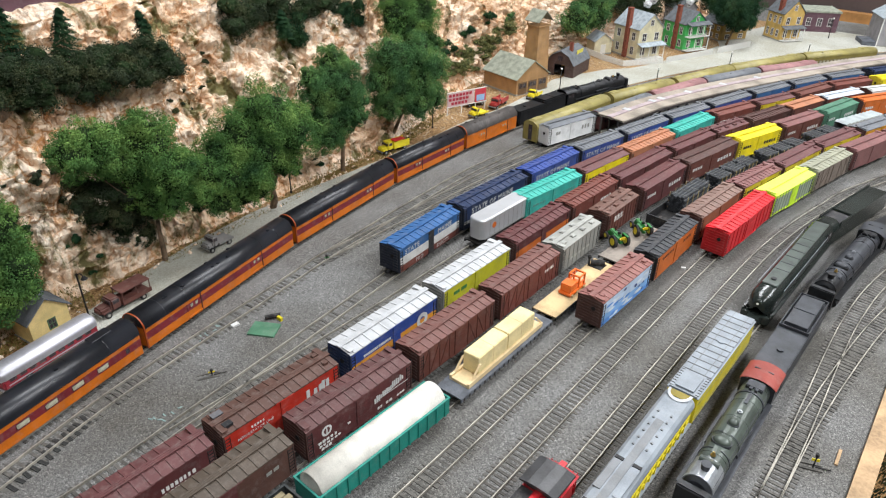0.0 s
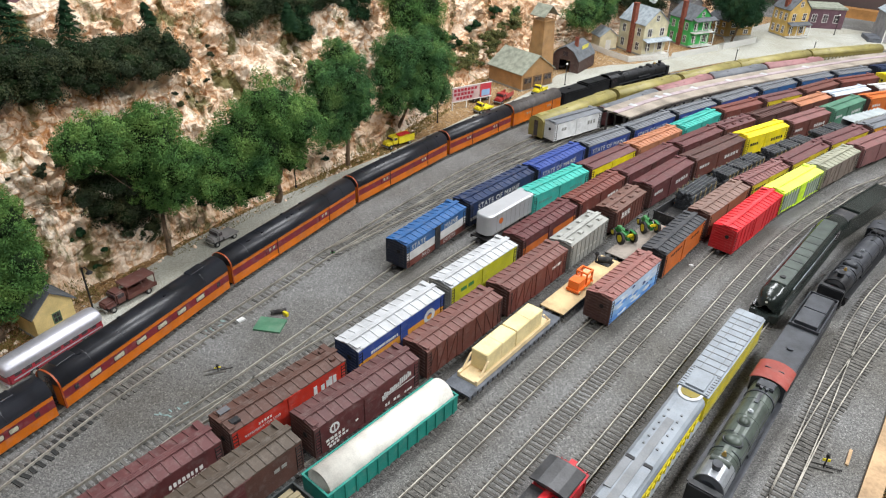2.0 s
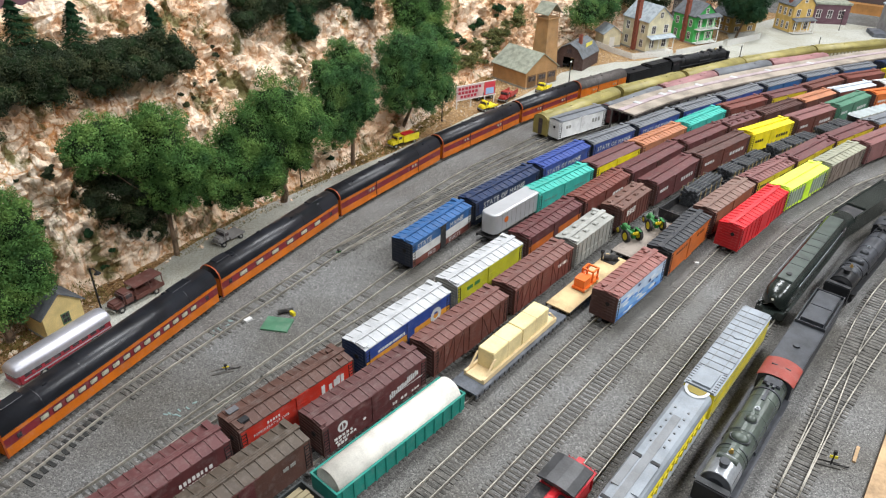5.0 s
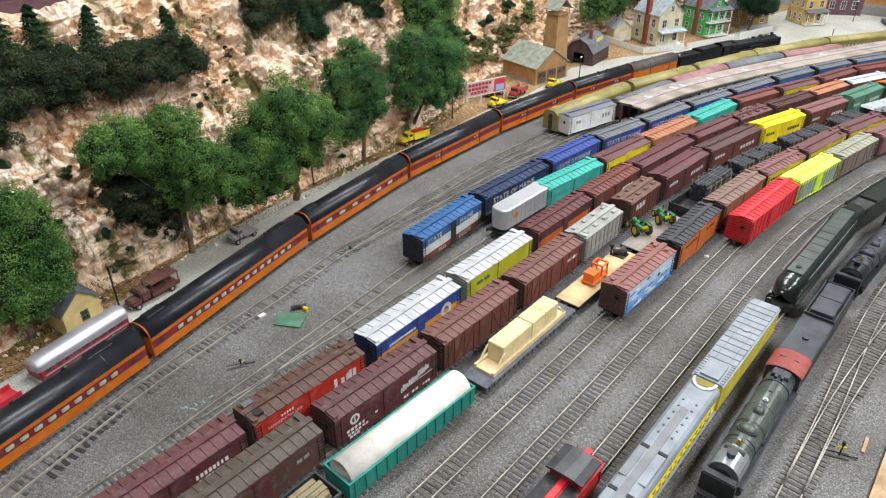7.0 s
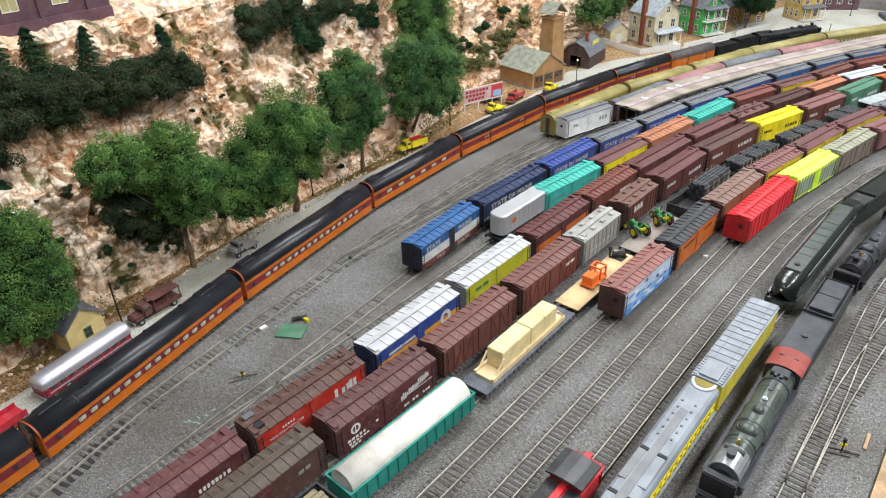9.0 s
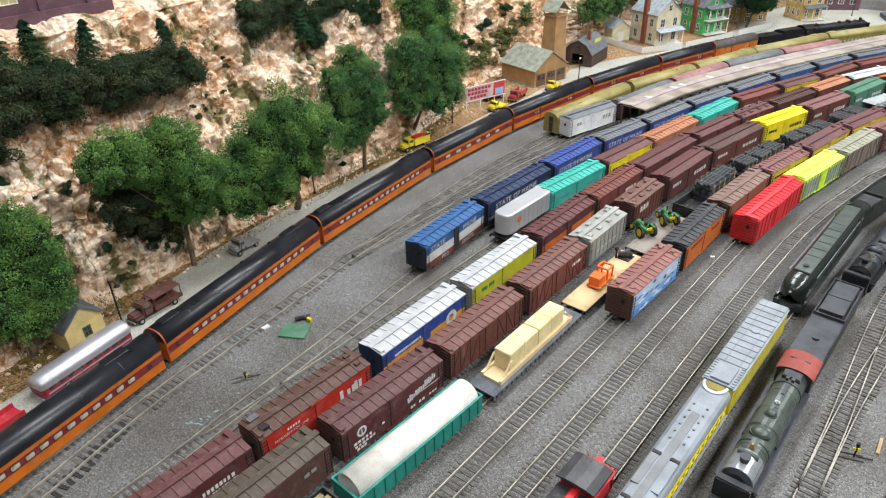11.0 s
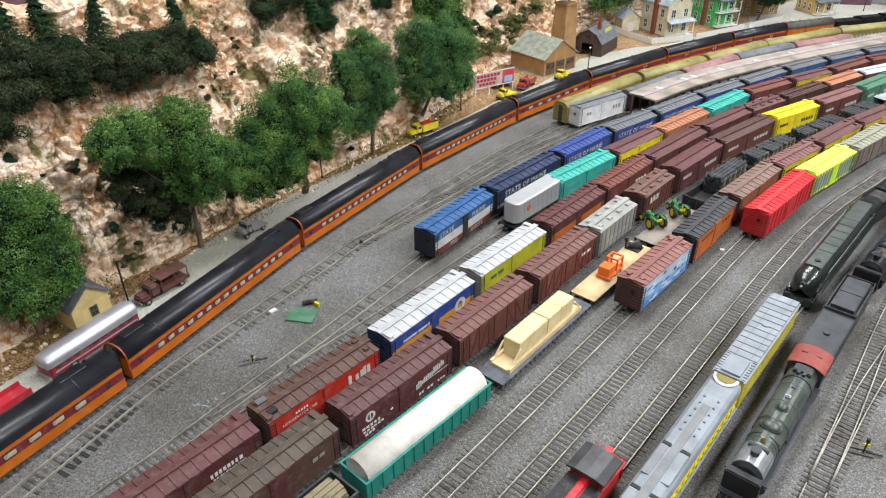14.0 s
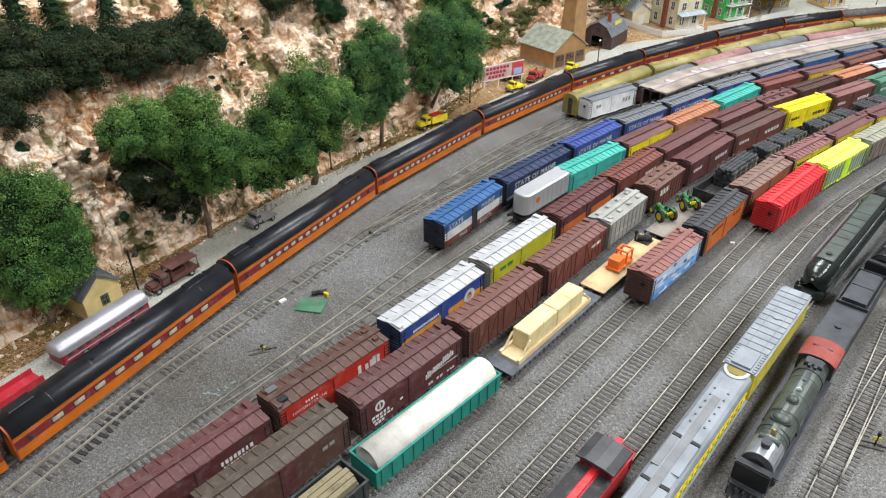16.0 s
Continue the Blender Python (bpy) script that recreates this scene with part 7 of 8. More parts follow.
for k, (y, z) in enumerate(((1.298, 0.057), (1.325, 0.061), (1.352, 0.060), (1.383, 0.057), (1.414, 0.059), (1.449, 0.061), (1.482, 0.066), (1.507, 0.078), (1.533, 0.089), (1.559, 0.097), (1.376, 0.075), (1.336, 0.078), (1.468, 0.086), (1.594, 0.100), (1.432, 0.039))):
    x0 = hill_at(y, z)
    bl = [(x0 + 0.002 + rng.uniform(-0.006, 0.006), y + rng.uniform(-0.03, 0.03), z + rng.uniform(-0.014, 0.014), rng.uniform(0.008, 0.016)) for q in range(8)]
    shrub("olive moss and grass on the cliff beside the tower", bl, 1500, MOSS, 160 + k, 0.5, 0.0014)


def conifer(x, y, z, h, r, seed):
    """A small pine: whorls of drooping needle sprays round a stem."""
    e = tagged(new("conifer"), "small dark green conifer on the cliff ledge", "tree", "conifers on the ledge")
    r *= 1.75
    e.matrix_basis = pose(x, y, z, random.uniform(-6, 6), random.uniform(-6, 6), 0)
    bm = bmesh.new()
    cyl(bm, (0, 0, -0.006), (0, 0, h * 0.9), 0.0016, 7, 0.0004)
    part("trunk", bm, BARK, e)
    rg = np.random.default_rng(seed)
    n = 5200
    u = rg.uniform(0, 1, n) ** 0.85
    a = rg.uniform(0, math.tau, n)
    ragged = 0.72 + 0.34 * np.sin(a * 3 + u * 17 + seed) * np.sin(a * 2 - u * 29) + 0.22 * np.sin(u * 46 + a * 2)
    rad = r * ((1 - u) ** 0.62 * 0.9 + 0.03) * np.clip(ragged, 0.25, 1.3) * rg.uniform(0.35, 1.05, n) + 0.0006
    c = np.stack([rad * np.cos(a), rad * np.sin(a), h * (0.04 + 0.96 * u) - rad * 0.25], 1)
    out = np.stack([np.cos(a), np.sin(a), np.full(n, -0.35)], 1)
    side = np.stack([-np.sin(a), np.cos(a), rg.uniform(-.5, .5, n)], 1)
    s = 0.0017
    v = np.stack([c - out * s, c + side * s * 0.5, c + out * s, c - side * s * 0.5], 1).reshape(-1, 3)
    me = bpy.data.meshes.new("crown")
    me.from_pydata(v.tolist(), [], np.arange(4 * n).reshape(-1, 4).tolist())
    me.materials.append(LEAF_C)
    o = new("crown", me)
    o.parent = e


for k, (x, y, z, h, r) in enumerate(((-0.925, 0.322, 0.282, 0.062, 0.017), (-0.925, 0.384, 0.275, 0.058, 0.015), (-0.93, 0.285, 0.285, 0.06, 0.017), (-0.935, 0.507, 0.246, 0.066, 0.014), (-0.93, 0.745, 0.235, 0.045, 0.011), (-0.885, 0.222, 0.135, 0.050, 0.014), (-0.92, 0.235, 0.29, 0.06, 0.017))):
    conifer(x, y, z, h, r, 200 + k)

# dry grass tufts and loose stones along the foot of the cliff
rg = np.random.default_rng(5)
n = 15000
y = rg.uniform(-0.2, 1.75, n)
x = np.array([foot(t) for t in y]) + rg.uniform(-0.012, 0.030, n) ** 1
den = np.array([noise.noise((t * 14, q * 30, 3)) for t, q in zip(y, x)])
keep = den > -0.05
x, y = x[keep], y[keep]
n = len(x)
a = rg.uniform(0, math.tau, n)
h = rg.uniform(0.0015, 0.005, n)
w = 0.0011
z0 = np.full(n, 0.001) + np.clip((np.array([foot(t) for t in y]) - x), 0, 1) * 1.2
v = np.stack([np.stack([x - w * np.cos(a), y - w * np.sin(a), z0], 1), np.stack([x + w * np.cos(a), y + w * np.sin(a), z0], 1), np.stack([x + h * 0.4 * np.sin(a), y + h * 0.4 * np.cos(a), z0 + h], 1)], 1).reshape(-1, 3)
me = bpy.data.meshes.new("dry_grass")
me.from_pydata(v.tolist(), [], np.arange(3 * n).reshape(-1, 3).tolist())
me.materials.append(GRASS)
tagged(new("dry_grass", me), "dry tan grass at the foot of the cliff", "grass", kind="stuff")
bm = bmesh.new()
for k in range(420):
    yy = rng.uniform(-0.1, 1.7)
    q = bmesh.ops.create_icosphere(bm, subdivisions=1, radius=rng.choice((0.0012, 0.0018, 0.003, 0.0045)) * rng.uniform(0.6, 1), matrix=Matrix.Translation((foot(yy) + rng.uniform(-0.015, 0.03), yy, 0.0016)) @ Euler((rng.random() * 3, rng.random() * 3, 0)).to_matrix().to_4x4() @ Matrix.Diagonal((1, 1.3, 0.7, 1)))
tagged(obj("loose_stone", bm, ROCK), "loose cream stones fallen from the cliff", "stones", kind="stuff")


# ---- buildings ----
def siding(name, c, scale=170.0):
    """Painted clapboard: fine horizontal board lines in relief."""
    m = paint(name, c, 0.7, 0.14)
    nt = m.node_tree
    tc = nt.nodes.new("ShaderNodeTexCoord")
    w = nt.nodes.new("ShaderNodeTexWave")
    w.bands_direction, w.wave_profile = "Z", "SAW"
    w.inputs["Scale"].default_value = scale
    nt.links.new(tc.outputs["Object"], w.inputs["Vector"])
    b = nt.nodes.new("ShaderNodeBump")
    b.inputs["Strength"].default_value, b.inputs["Distance"].default_value = 0.5, 0.0006
    nt.links.new(w.outputs["Fac"], b.inputs["Height"])
    nt.links.new(b.outputs["Normal"], nt.nodes["Principled BSDF"].inputs["Normal"])
    return m


CREAMW = siding("cream_siding", (0.72, 0.66, 0.45))
GREENW = siding("green_siding", (0.07, 0.50, 0.12))
YELLOWW = siding("yellow_siding", (0.68, 0.45, 0.13))
HUTW = siding("hut_siding", (0.86, 0.66, 0.28))
TANW = siding("tan_siding", (0.46, 0.26, 0.11))
BROWNW = siding("barn_siding", (0.075, 0.042, 0.036))
PURPLEW = siding("purple_siding", (0.13, 0.065, 0.085))
OCHREW = siding("ochre_siding", (0.38, 0.24, 0.07))
GREYW = siding("grey_siding", (0.36, 0.35, 0.36))
WHITEW = siding("white_siding", (0.76, 0.75, 0.70))
ROOFG = mat("shingle_blue_grey", (0.36, 0.41, 0.44), 0.8, 0, 0.18, 90.0, 0.4, 500.0)
ROOFD = mat("shingle_dark", (0.13, 0.14, 0.15), 0.85, 0, 0.2, 90.0, 0.4, 500.0)
ROOFT = mat("shingle_grey_green", (0.32, 0.34, 0.27), 0.85, 0, 0.2, 90.0, 0.5, 400.0)
BRICK = mat("chimney_brick", (0.26, 0.075, 0.045), 0.85, 0, 0.25, 200.0, 0.4, 600.0)
SMOKEC = leaf_material("cotton_smoke", (0.45, 0.45, 0.46), (0.65, 0.65, 0.66), (0.85, 0.85, 0.85))
TRIM = P_("trim_white", 0.78, 0.77, 0.73)


def gable_roof(e, w, d, ze, zr, material, over=0.004, t=0.0018, y0=0.0, x0=0.0):
    """Two slopes with the ridge along y."""
    for sx in (-1, 1):
        bm = bmesh.new()
        s = (zr - ze) / (w / 2)
        a = [(x0, y0 - over, zr), (x0 + sx * (w / 2 + over), y0 - over, ze - s * over), (x0 + sx * (w / 2 + over), y0 + d + over, ze - s * over), (x0, y0 + d + over, zr)]
        v = [bm.verts.new((x, y, z)) for x, y, z in a] + [bm.verts.new((x, y, z + t)) for x, y, z in a]
        for q in ((3, 2, 1, 0), (4, 5, 6, 7), (0, 1, 5, 4), (1, 2, 6, 5), (2, 3, 7, 6), (3, 0, 4, 7)):
            bm.faces.new([v[i] for i in q])
        part("roof_slope", bm, material, e)


def window(e, x, y, z, w, h, face, frame_m=None, pane=None):
    """A framed window on a wall; face: 'y' looks along -y, 'x' along +x, 'X' along -x."""
    f = 0.0011
    fm = frame_m or TRIM
    rect = lambda a, b, c, d, k: (x + a, x + b, y - k, y + 0.0003, z + c, z + d) if face == "y" else (x - 0.0003, x + k, y + a, y + b, z + c, z + d) if face == "x" else (x - k, x + 0.0003, y + a, y + b, z + c, z + d)
    o = part("window", boxes(rect(-w / 2, w / 2, 0, h, 0.0002)), pane or DKPANE, e)
    for q in ((-w / 2 - f, -w / 2, -f, h + f), (w / 2, w / 2 + f, -f, h + f), (-w / 2, w / 2, -f, 0), (-w / 2, w / 2, h, h + f)):
        part("window_frame", boxes(rect(*q, 0.0009)), fm, o)
    for q in ((-w / 2, w / 2, h / 2 - f / 3, h / 2 + f / 3), (-f / 3, f / 3, 0, h)):
        part("muntin", boxes(rect(*q, 0.0008)), fm, o)


def house(name, label, m, w, d, ze, zr, wall, roof, cat="house", windows=True, chimney=None, porch=0, frame_m=None, found=True):
    """Gabled house; the gable looks along -y, the ridge runs along y."""
    e = tagged(new(name), label, cat)
    e.matrix_basis = m
    for y in (0, d):
        bm = bmesh.new()
        k = 0.0015 if y == 0 else -0.0015
        a = [bm.verts.new(c) for c in ((-w / 2, y, 0), (w / 2, y, 0), (w / 2, y, ze), (0, y, zr), (-w / 2, y, ze))]
        b = [bm.verts.new((v.co.x, y + k, v.co.z)) for v in a]
        bm.faces.new(a)
        bm.faces.new(b[::-1])
        for i in range(5):
            bm.faces.new((a[i], b[i], b[(i + 1) % 5], a[(i + 1) % 5]))
        part("gable_wall", bm, wall, e)
    for x0, x1 in ((-w / 2, -w / 2 + 0.0015), (w / 2 - 0.0015, w / 2)):
        part("side_wall", boxes((x0, x1, 0.0016, d - 0.0016, 0, ze)), wall, e)
    gable_roof(e, w, d, ze, zr, roof)
    if found:
        part("foundation", boxes((-w / 2 - 0.0008, w / 2 + 0.0008, -0.0008, d + 0.0008, -0.002, 0.003)), HOPPER, e)
    if windows:
        floors = [0.30] if ze < 0.05 else [0.14, 0.60]
        for fz in floors:
            hh = 0.42 * ze if ze < 0.05 else 0.24 * ze
            for q in (-0.26, 0.26):
                window(e, q * w, 0, ze * fz, w * 0.16, hh, "y", frame_m)
            for q in (0.2, 0.5, 0.8):
                window(e, w / 2, d * q, ze * fz, d * 0.12, hh, "x", frame_m)
                window(e, -w / 2, d * q, ze * fz, d * 0.12, hh, "X", frame_m)
        if ze >= 0.05:
            window(e, 0, 0, ze + (zr - ze) * 0.2, w * 0.12, (zr - ze) * 0.4, "y", frame_m)
    if chimney:
        cx, cy, cw, ch = chimney
        part("chimney", boxes((cx - cw / 2, cx + cw / 2, cy - cw / 2, cy + cw / 2, 0 if abs(cx) > w / 2 - 0.002 else ze, ch), (cx - cw / 2 - .0008, cx + cw / 2 + .0008, cy - cw / 2 - .0008, cy + cw / 2 + .0008, ch, ch + 0.002)), BRICK, e)
    for fl in range(porch):
        z = (0.0 if porch == 1 else 0.0) + fl * ze * 0.5
        dp = 0.020
        part("porch_floor", boxes((-w * 0.5, w * 0.5, -dp, -0.001, z + 0.002, z + 0.004)), TRIM, e)
        for q in range(4):
            x = -w * 0.48 + w * 0.96 * q / 3
            part("porch_post", boxes((x - 0.0009, x + 0.0009, -dp, -dp + 0.0018, z + 0.004, z + ze * 0.46)), TRIM, e)
        part("porch_rail", boxes((-w * 0.48, w * 0.48, -dp + 0.0004, -dp + 0.0012, z + 0.011, z + 0.012)), TRIM, e)
    if porch:
        z = porch * ze * 0.5 - ze * 0.04
        bm = bmesh.new()
        v = box(bm, -w * 0.54, w * 0.54, -0.023, -0.001, z, z + 0.002)
        for q in v:
            if q.co.y > -0.01:
                q.co.z += 0.006
        part("porch_roof", bm, roof, e)
    return e


# small yellow hut: its gable looks towards the tracks
e = house("hut", "small yellow wooden hut with dark roof and green window", pose(-0.752, 0.2175, 0.0012, 0, 0, 98), 0.048, 0.040, 0.035, 0.055, HUTW, ROOFD, "hut", windows=False)
window(e, 0.002, 0, 0.013, 0.008, 0.012, "y", P_("frame_green", 0.08, 0.14, 0.07))
window(e, -0.020, 0.018, 0.012, 0.008, 0.011, "X", P_("frame_green", 0.08, 0.14, 0.07))

# fire station with hose tower
e = house("fire_station", "tan fire station with grey-green roof and wide doors", pose(-0.842, 1.412, 0.0026, 0, 0, 78), 0.108, 0.115, 0.040, 0.076, TANW, ROOFT, "station", windows=False)
for q in (-0.034, 0.0, 0.034):
    d = part("door", boxes((q - 0.014, q + 0.014, -0.0012, 0.0004, 0.001, 0.030)), P_("door_brown", 0.16, 0.09, 0.04), e)
    part("door_pane", boxes((q - 0.011, q - 0.001, -0.0018, -0.0012, 0.016, 0.027), (q + 0.001, q + 0.011, -0.0018, -0.0012, 0.016, 0.027)), DKPANE, d)
e = tagged(new("hose_tower"), "tall tan wooden tower with open belfry and grey roof", "tower")
e.matrix_basis = pose(-0.868, 1.497, 0.0026, 0, 0, 80)
bm = bmesh.new()
v = box(bm, -0.024, 0.024, 0, 0.048, 0, 0.138)
for q in v[4:]:
    q.co.x *= 0.78
    q.co.y = 0.024 + (q.co.y - 0.024) * 0.78
part("shaft", bm, TANW, e)
part("belfry_floor", boxes((-0.0225, 0.0225, 0.0015, 0.0465, 0.138, 0.1405)), TANW, e)
for x in (-0.0205, 0.0185):
    for y in (0.0035, 0.0425):
        part("belfry_post", boxes((x, x + 0.002, y, y + 0.002, 0.1405, 0.153)), TANW, e)
part("belfry_rail", boxes((-0.0205, 0.0205, 0.0035, 0.0045, 0.145, 0.1462), (0.0195, 0.0205, 0.0045, 0.0435, 0.145, 0.1462)), TANW, e)
gable_roof(e, 0.046, 0.040, 0.153, 0.174, ROOFT, 0.004, y0=0.004)

# dark barn with a gambrel roof
e = tagged(new("barn"), "dark brown barn with gambrel roof and open doorway", "barn")
e.matrix_basis = pose(-0.864, 1.578, 0.0026, 0, 0, 6)
w, d = 0.080, 0.105
gp = [(-w / 2, 0.0), (-w / 2, 0.030), (-w * 0.30, 0.052), (0, 0.064), (w * 0.30, 0.052), (w / 2, 0.030), (w / 2, 0.0)]
for y0, y1 in ((0.0, 0.0015), (d - 0.0015, d)):
    bm = bmesh.new()
    if y0 == 0.0:
        rows = [gp[:2] + [(-0.015, 0.030), (-0.015, 0.0)], [gp[-1], gp[-2], (0.015, 0.030), (0.015, 0.0)], [gp[1], gp[2], gp[3], gp[4], gp[5]]]
    else:
        rows = [gp]
    for r in rows:
        a, b = [bm.verts.new((x, y0, z)) for x, z in r], [bm.verts.new((x, y1, z)) for x, z in r]
        bm.faces.new(a)
        bm.faces.new(b[::-1])
        for i in range(len(r)):
            bm.faces.new((a[i], b[i], b[(i + 1) % len(r)], a[(i + 1) % len(r)]))
    part("gable_wall", bm, BROWNW, e)
for x in (-w / 2, w / 2 - 0.0015):
    part("side_wall", boxes((x, x + 0.0015, 0.0016, d - 0.0016, 0, 0.030)), BROWNW, e)
for i in (1, 2, 3, 4):
    (xa, za), (xb, zb_) = gp[i], gp[i + 1]
    bm = bmesh.new()
    a = [(xa, -0.003, za), (xb, -0.003, zb_), (xb, d + 0.003, zb_), (xa, d + 0.003, za)]
    v = [bm.verts.new((x, y, z + 0.0003)) for x, y, z in a] + [bm.verts.new((x, y, z + 0.002)) for x, y, z in a]
    for q in ((3, 2, 1, 0), (4, 5, 6, 7), (0, 1, 5, 4), (1, 2, 6, 5), (2, 3, 7, 6), (3, 0, 4, 7)):
        bm.faces.new([v[k] for k in q])
    part("roof_slope", bm, ROOFD, e)
part("loft_door", boxes((-0.006, 0.006, -0.001, 0.0, 0.040, 0.051)), DKPANE, e)
part("chimney", boxes((0.008, 0.016, 0.035, 0.043, 0.055, 0.082)), BRICK, e)
part("sign", boxes((0.0255, 0.0265, 0.045, 0.085, 0.050, 0.060)), P_("sign_yellow", 0.70, 0.62, 0.10), e, "yellow painted roof sign")

e = house("garden_shed", "small cream shed with blue-grey roof", pose(-0.885, 1.862, 0.0026, 0, 0, 55), 0.055, 0.05, 0.038, 0.058, CREAMW, ROOFG, "shed", windows=False)
part("door", boxes((-0.008, 0.008, -0.001, 0.0002, 0.001, 0.027)), WHITEW, e)
house("house", "cream two-storey house with blue-grey roof and porch", pose(-0.765, 1.905, 0.0026, 0, 0, 66), 0.085, 0.105, 0.085, 0.122, CREAMW, ROOFG, "house", chimney=(-0.0455, 0.045, 0.012, 0.135), porch=1)
house("house", "bright green two-storey house with double porch", pose(-0.706, 2.095, 0.0026, 0, 0, 66), 0.080, 0.090, 0.078, 0.110, GREENW, ROOFD, "house", chimney=(-0.043, 0.035, 0.011, 0.125), porch=2)
house("house", "ochre cottage behind the street tree", pose(-0.655, 2.305, 0.0026, 0, 0, 60), 0.10, 0.09, 0.050, 0.085, OCHREW, ROOFD, "house")
house("house", "yellow two-storey house with dark porch", pose(-0.52, 2.43, 0.0026, 0, 0, 55), 0.075, 0.075, 0.085, 0.122, YELLOWW, ROOFD, "house", chimney=(-0.03, 0.03, 0.012, 0.14), porch=1)
house("house", "dark grey house behind the green one", pose(-0.80, 2.26, 0.0026, 0, 0, 60), 0.07, 0.07, 0.085, 0.115, GREYW, ROOFD, "house")
# purple shop building with a flat, littered roof
e = tagged(new("shop_building"), "dull purple low building with grey-green roof", "building")
e.matrix_basis = pose(-0.50, 2.62, 0.0026, 0, 0, 30)
part("wall", boxes((-0.08, 0.08, 0, 0.10, 0, 0.062)), PURPLEW, e)
part("roof", boxes((-0.083, 0.083, -0.003, 0.103, 0.0622, 0.068)), ROOFT, e)
for q in (-0.05, -0.015, 0.02, 0.055):
    window(e, q, 0, 0.02, 0.014, 0.024, "y")
# pale grey barn at the edge of the town
e = house("warehouse", "pale grey wooden building with white trim and blue-grey roof", pose(-0.235, 2.575, 0.0026, 0, 0, 25), 0.12, 0.12, 0.085, 0.125, GREYW, ROOFG, "building", windows=False)
part("corner_trim", boxes((-0.0615, -0.0585, -0.0012, 0.0014, 0, 0.085), (0.0585, 0.0615, -0.0012, 0.0014, 0, 0.085)), TRIM, e)
part("loading_dock", boxes((-0.10, -0.0605, 0.0, 0.08, 0, 0.012)), GREYDECK, e)
# purple mill on the plateau
e = tagged(new("mill_building"), "long purple-grey building on the cliff top", "building")
e.matrix_basis = pose(-1.035, 0.20, 0.318)
part("wall", boxes((-0.16, 0.0, -0.75, 0.285, -0.004, 0.11)), PURPLEW, e)
for k in range(16):
    part("pilaster", boxes((0.0, 0.003, -0.74 + 0.066 * k, -0.734 + 0.066 * k, -0.004, 0.11)), PURPLEW, e)
    window(e, 0.0, -0.708 + 0.066 * k, 0.027, 0.020, 0.04, "x", TRIM, P_("mill_pane", 0.45, 0.42, 0.20, 0.2))
part("plinth", boxes((0.0001, 0.005, -0.75, 0.285, -0.004, 0.012)), PURPLEW, e)
part("roof", boxes((-0.165, 0.008, -0.755, 0.29, 0.1102, 0.116)), ROOFD, e)

# puffs of cotton smoke over two chimneys
for x, y, z in ((-0.812, 1.962, 0.140), (-0.755, 2.14, 0.132), (-0.54, 2.46, 0.15)):
    o = new("smoke_puff", cloud_mesh("smoke_puff", [(0, 0, 0, 0.010), (0.006, 0.012, 0.012, 0.013), (0.012, 0.026, 0.022, 0.012)], 1500, 0.003, 7, SMOKEC))
    o.matrix_basis = pose(x, y, z)
    tagged(o, "white cotton smoke over a chimney", "smoke", "smoke over the chimneys")


def fence(points, label, h=0.016):
    e = tagged(new("fence"), label, "fence", "white fences")
    for (x0, y0), (x1, y1) in zip(points[:-1], points[1:]):
        L = math.hypot(x1 - x0, y1 - y0)
        m = pose(x0, y0, 0.0026, 0, 0, math.degrees(math.atan2(y1 - y0, x1 - x0)))
        for z in (0.005, 0.0115):
            part("rail", boxes((0, L, 0.0006, 0.0014, z, z + 0.0014)), TRIM, e, m=m)
        n = int(L / 0.0042)
        pk = shared(boxes((-0.0016, 0.0016, -0.0005, 0.0005, 0, h)), "picket", TRIM)
        for k in range(n):
            sub("picket", pk, e, m @ pose((k + 0.5) * L / n, 0, 0))


fence([(-0.934, 1.841), (-0.850, 1.800), (-0.779, 1.780), (-0.709, 1.887)], "white board fence round the cream house")
fence([(-0.705, 1.90), (-0.640, 2.085)], "white fence along the street")
fence([(-0.632, 2.105), (-0.586, 2.26)], "white fence before the ochre cottage", 0.018)


# ---- passenger platform ----
CANOPY = mat("canopy_tan", (0.35, 0.300, 0.245), 0.8, 0, 0.22, 25.0, 0.15, 300.0)
CL = spline([(-0.552, 1.245), (-0.525, 1.40), (-0.473, 1.57), (-0.425, 1.70), (-0.367, 1.84), (-0.25, 2.10), (-0.12, 2.33)], 0.03)
e = tagged(new("platform_canopy"), "long curved tan station canopy on dark posts", "canopy")
bm = bmesh.new()
ribbon(bm, CL, 0, 0.064, 0.0485, 0.0515)
part("roof", bm, CANOPY, e)
for off in (-0.031, 0.031):
    bm = bmesh.new()
    ribbon(bm, CL, off, 0.0025, 0.0440, 0.0484)
    part("fascia", bm, P_("fascia_dark", 0.06, 0.05, 0.045), e)
bm = bmesh.new()
ribbon(bm, CL, -0.002, 0.012, 0.0516, 0.0530)
part("roof_strip", bm, P_("roof_strip_mauve", 0.40, 0.32, 0.33), e)
post = shared(boxes((-0.0016, 0.0016, -0.0016, 0.0016, 0.0, 0.0365)), "post", P_("fascia_dark", 0.06, 0.05, 0.045))
for p in CL[::1]:
    for dx in (-0.018, 0.020):
        sub("post", post, e, pose(p[0] + dx, p[1], 0.012))
for k, i in enumerate((2, 5, 6, 9, 13, 17, 22)):
    p = CL[i]
    part("skylight", boxes((p[0] - 0.012, p[0] + 0.004, p[1], p[1] + 0.012, 0.0517, 0.0535)), ROOFW, e)
bm = bmesh.new()
ribbon(bm, CL, 0, 0.050, 0.0, 0.0118)
tagged(obj("platform", bm, PAVE), "raised station platform under the canopy", "platform", kind="structure")

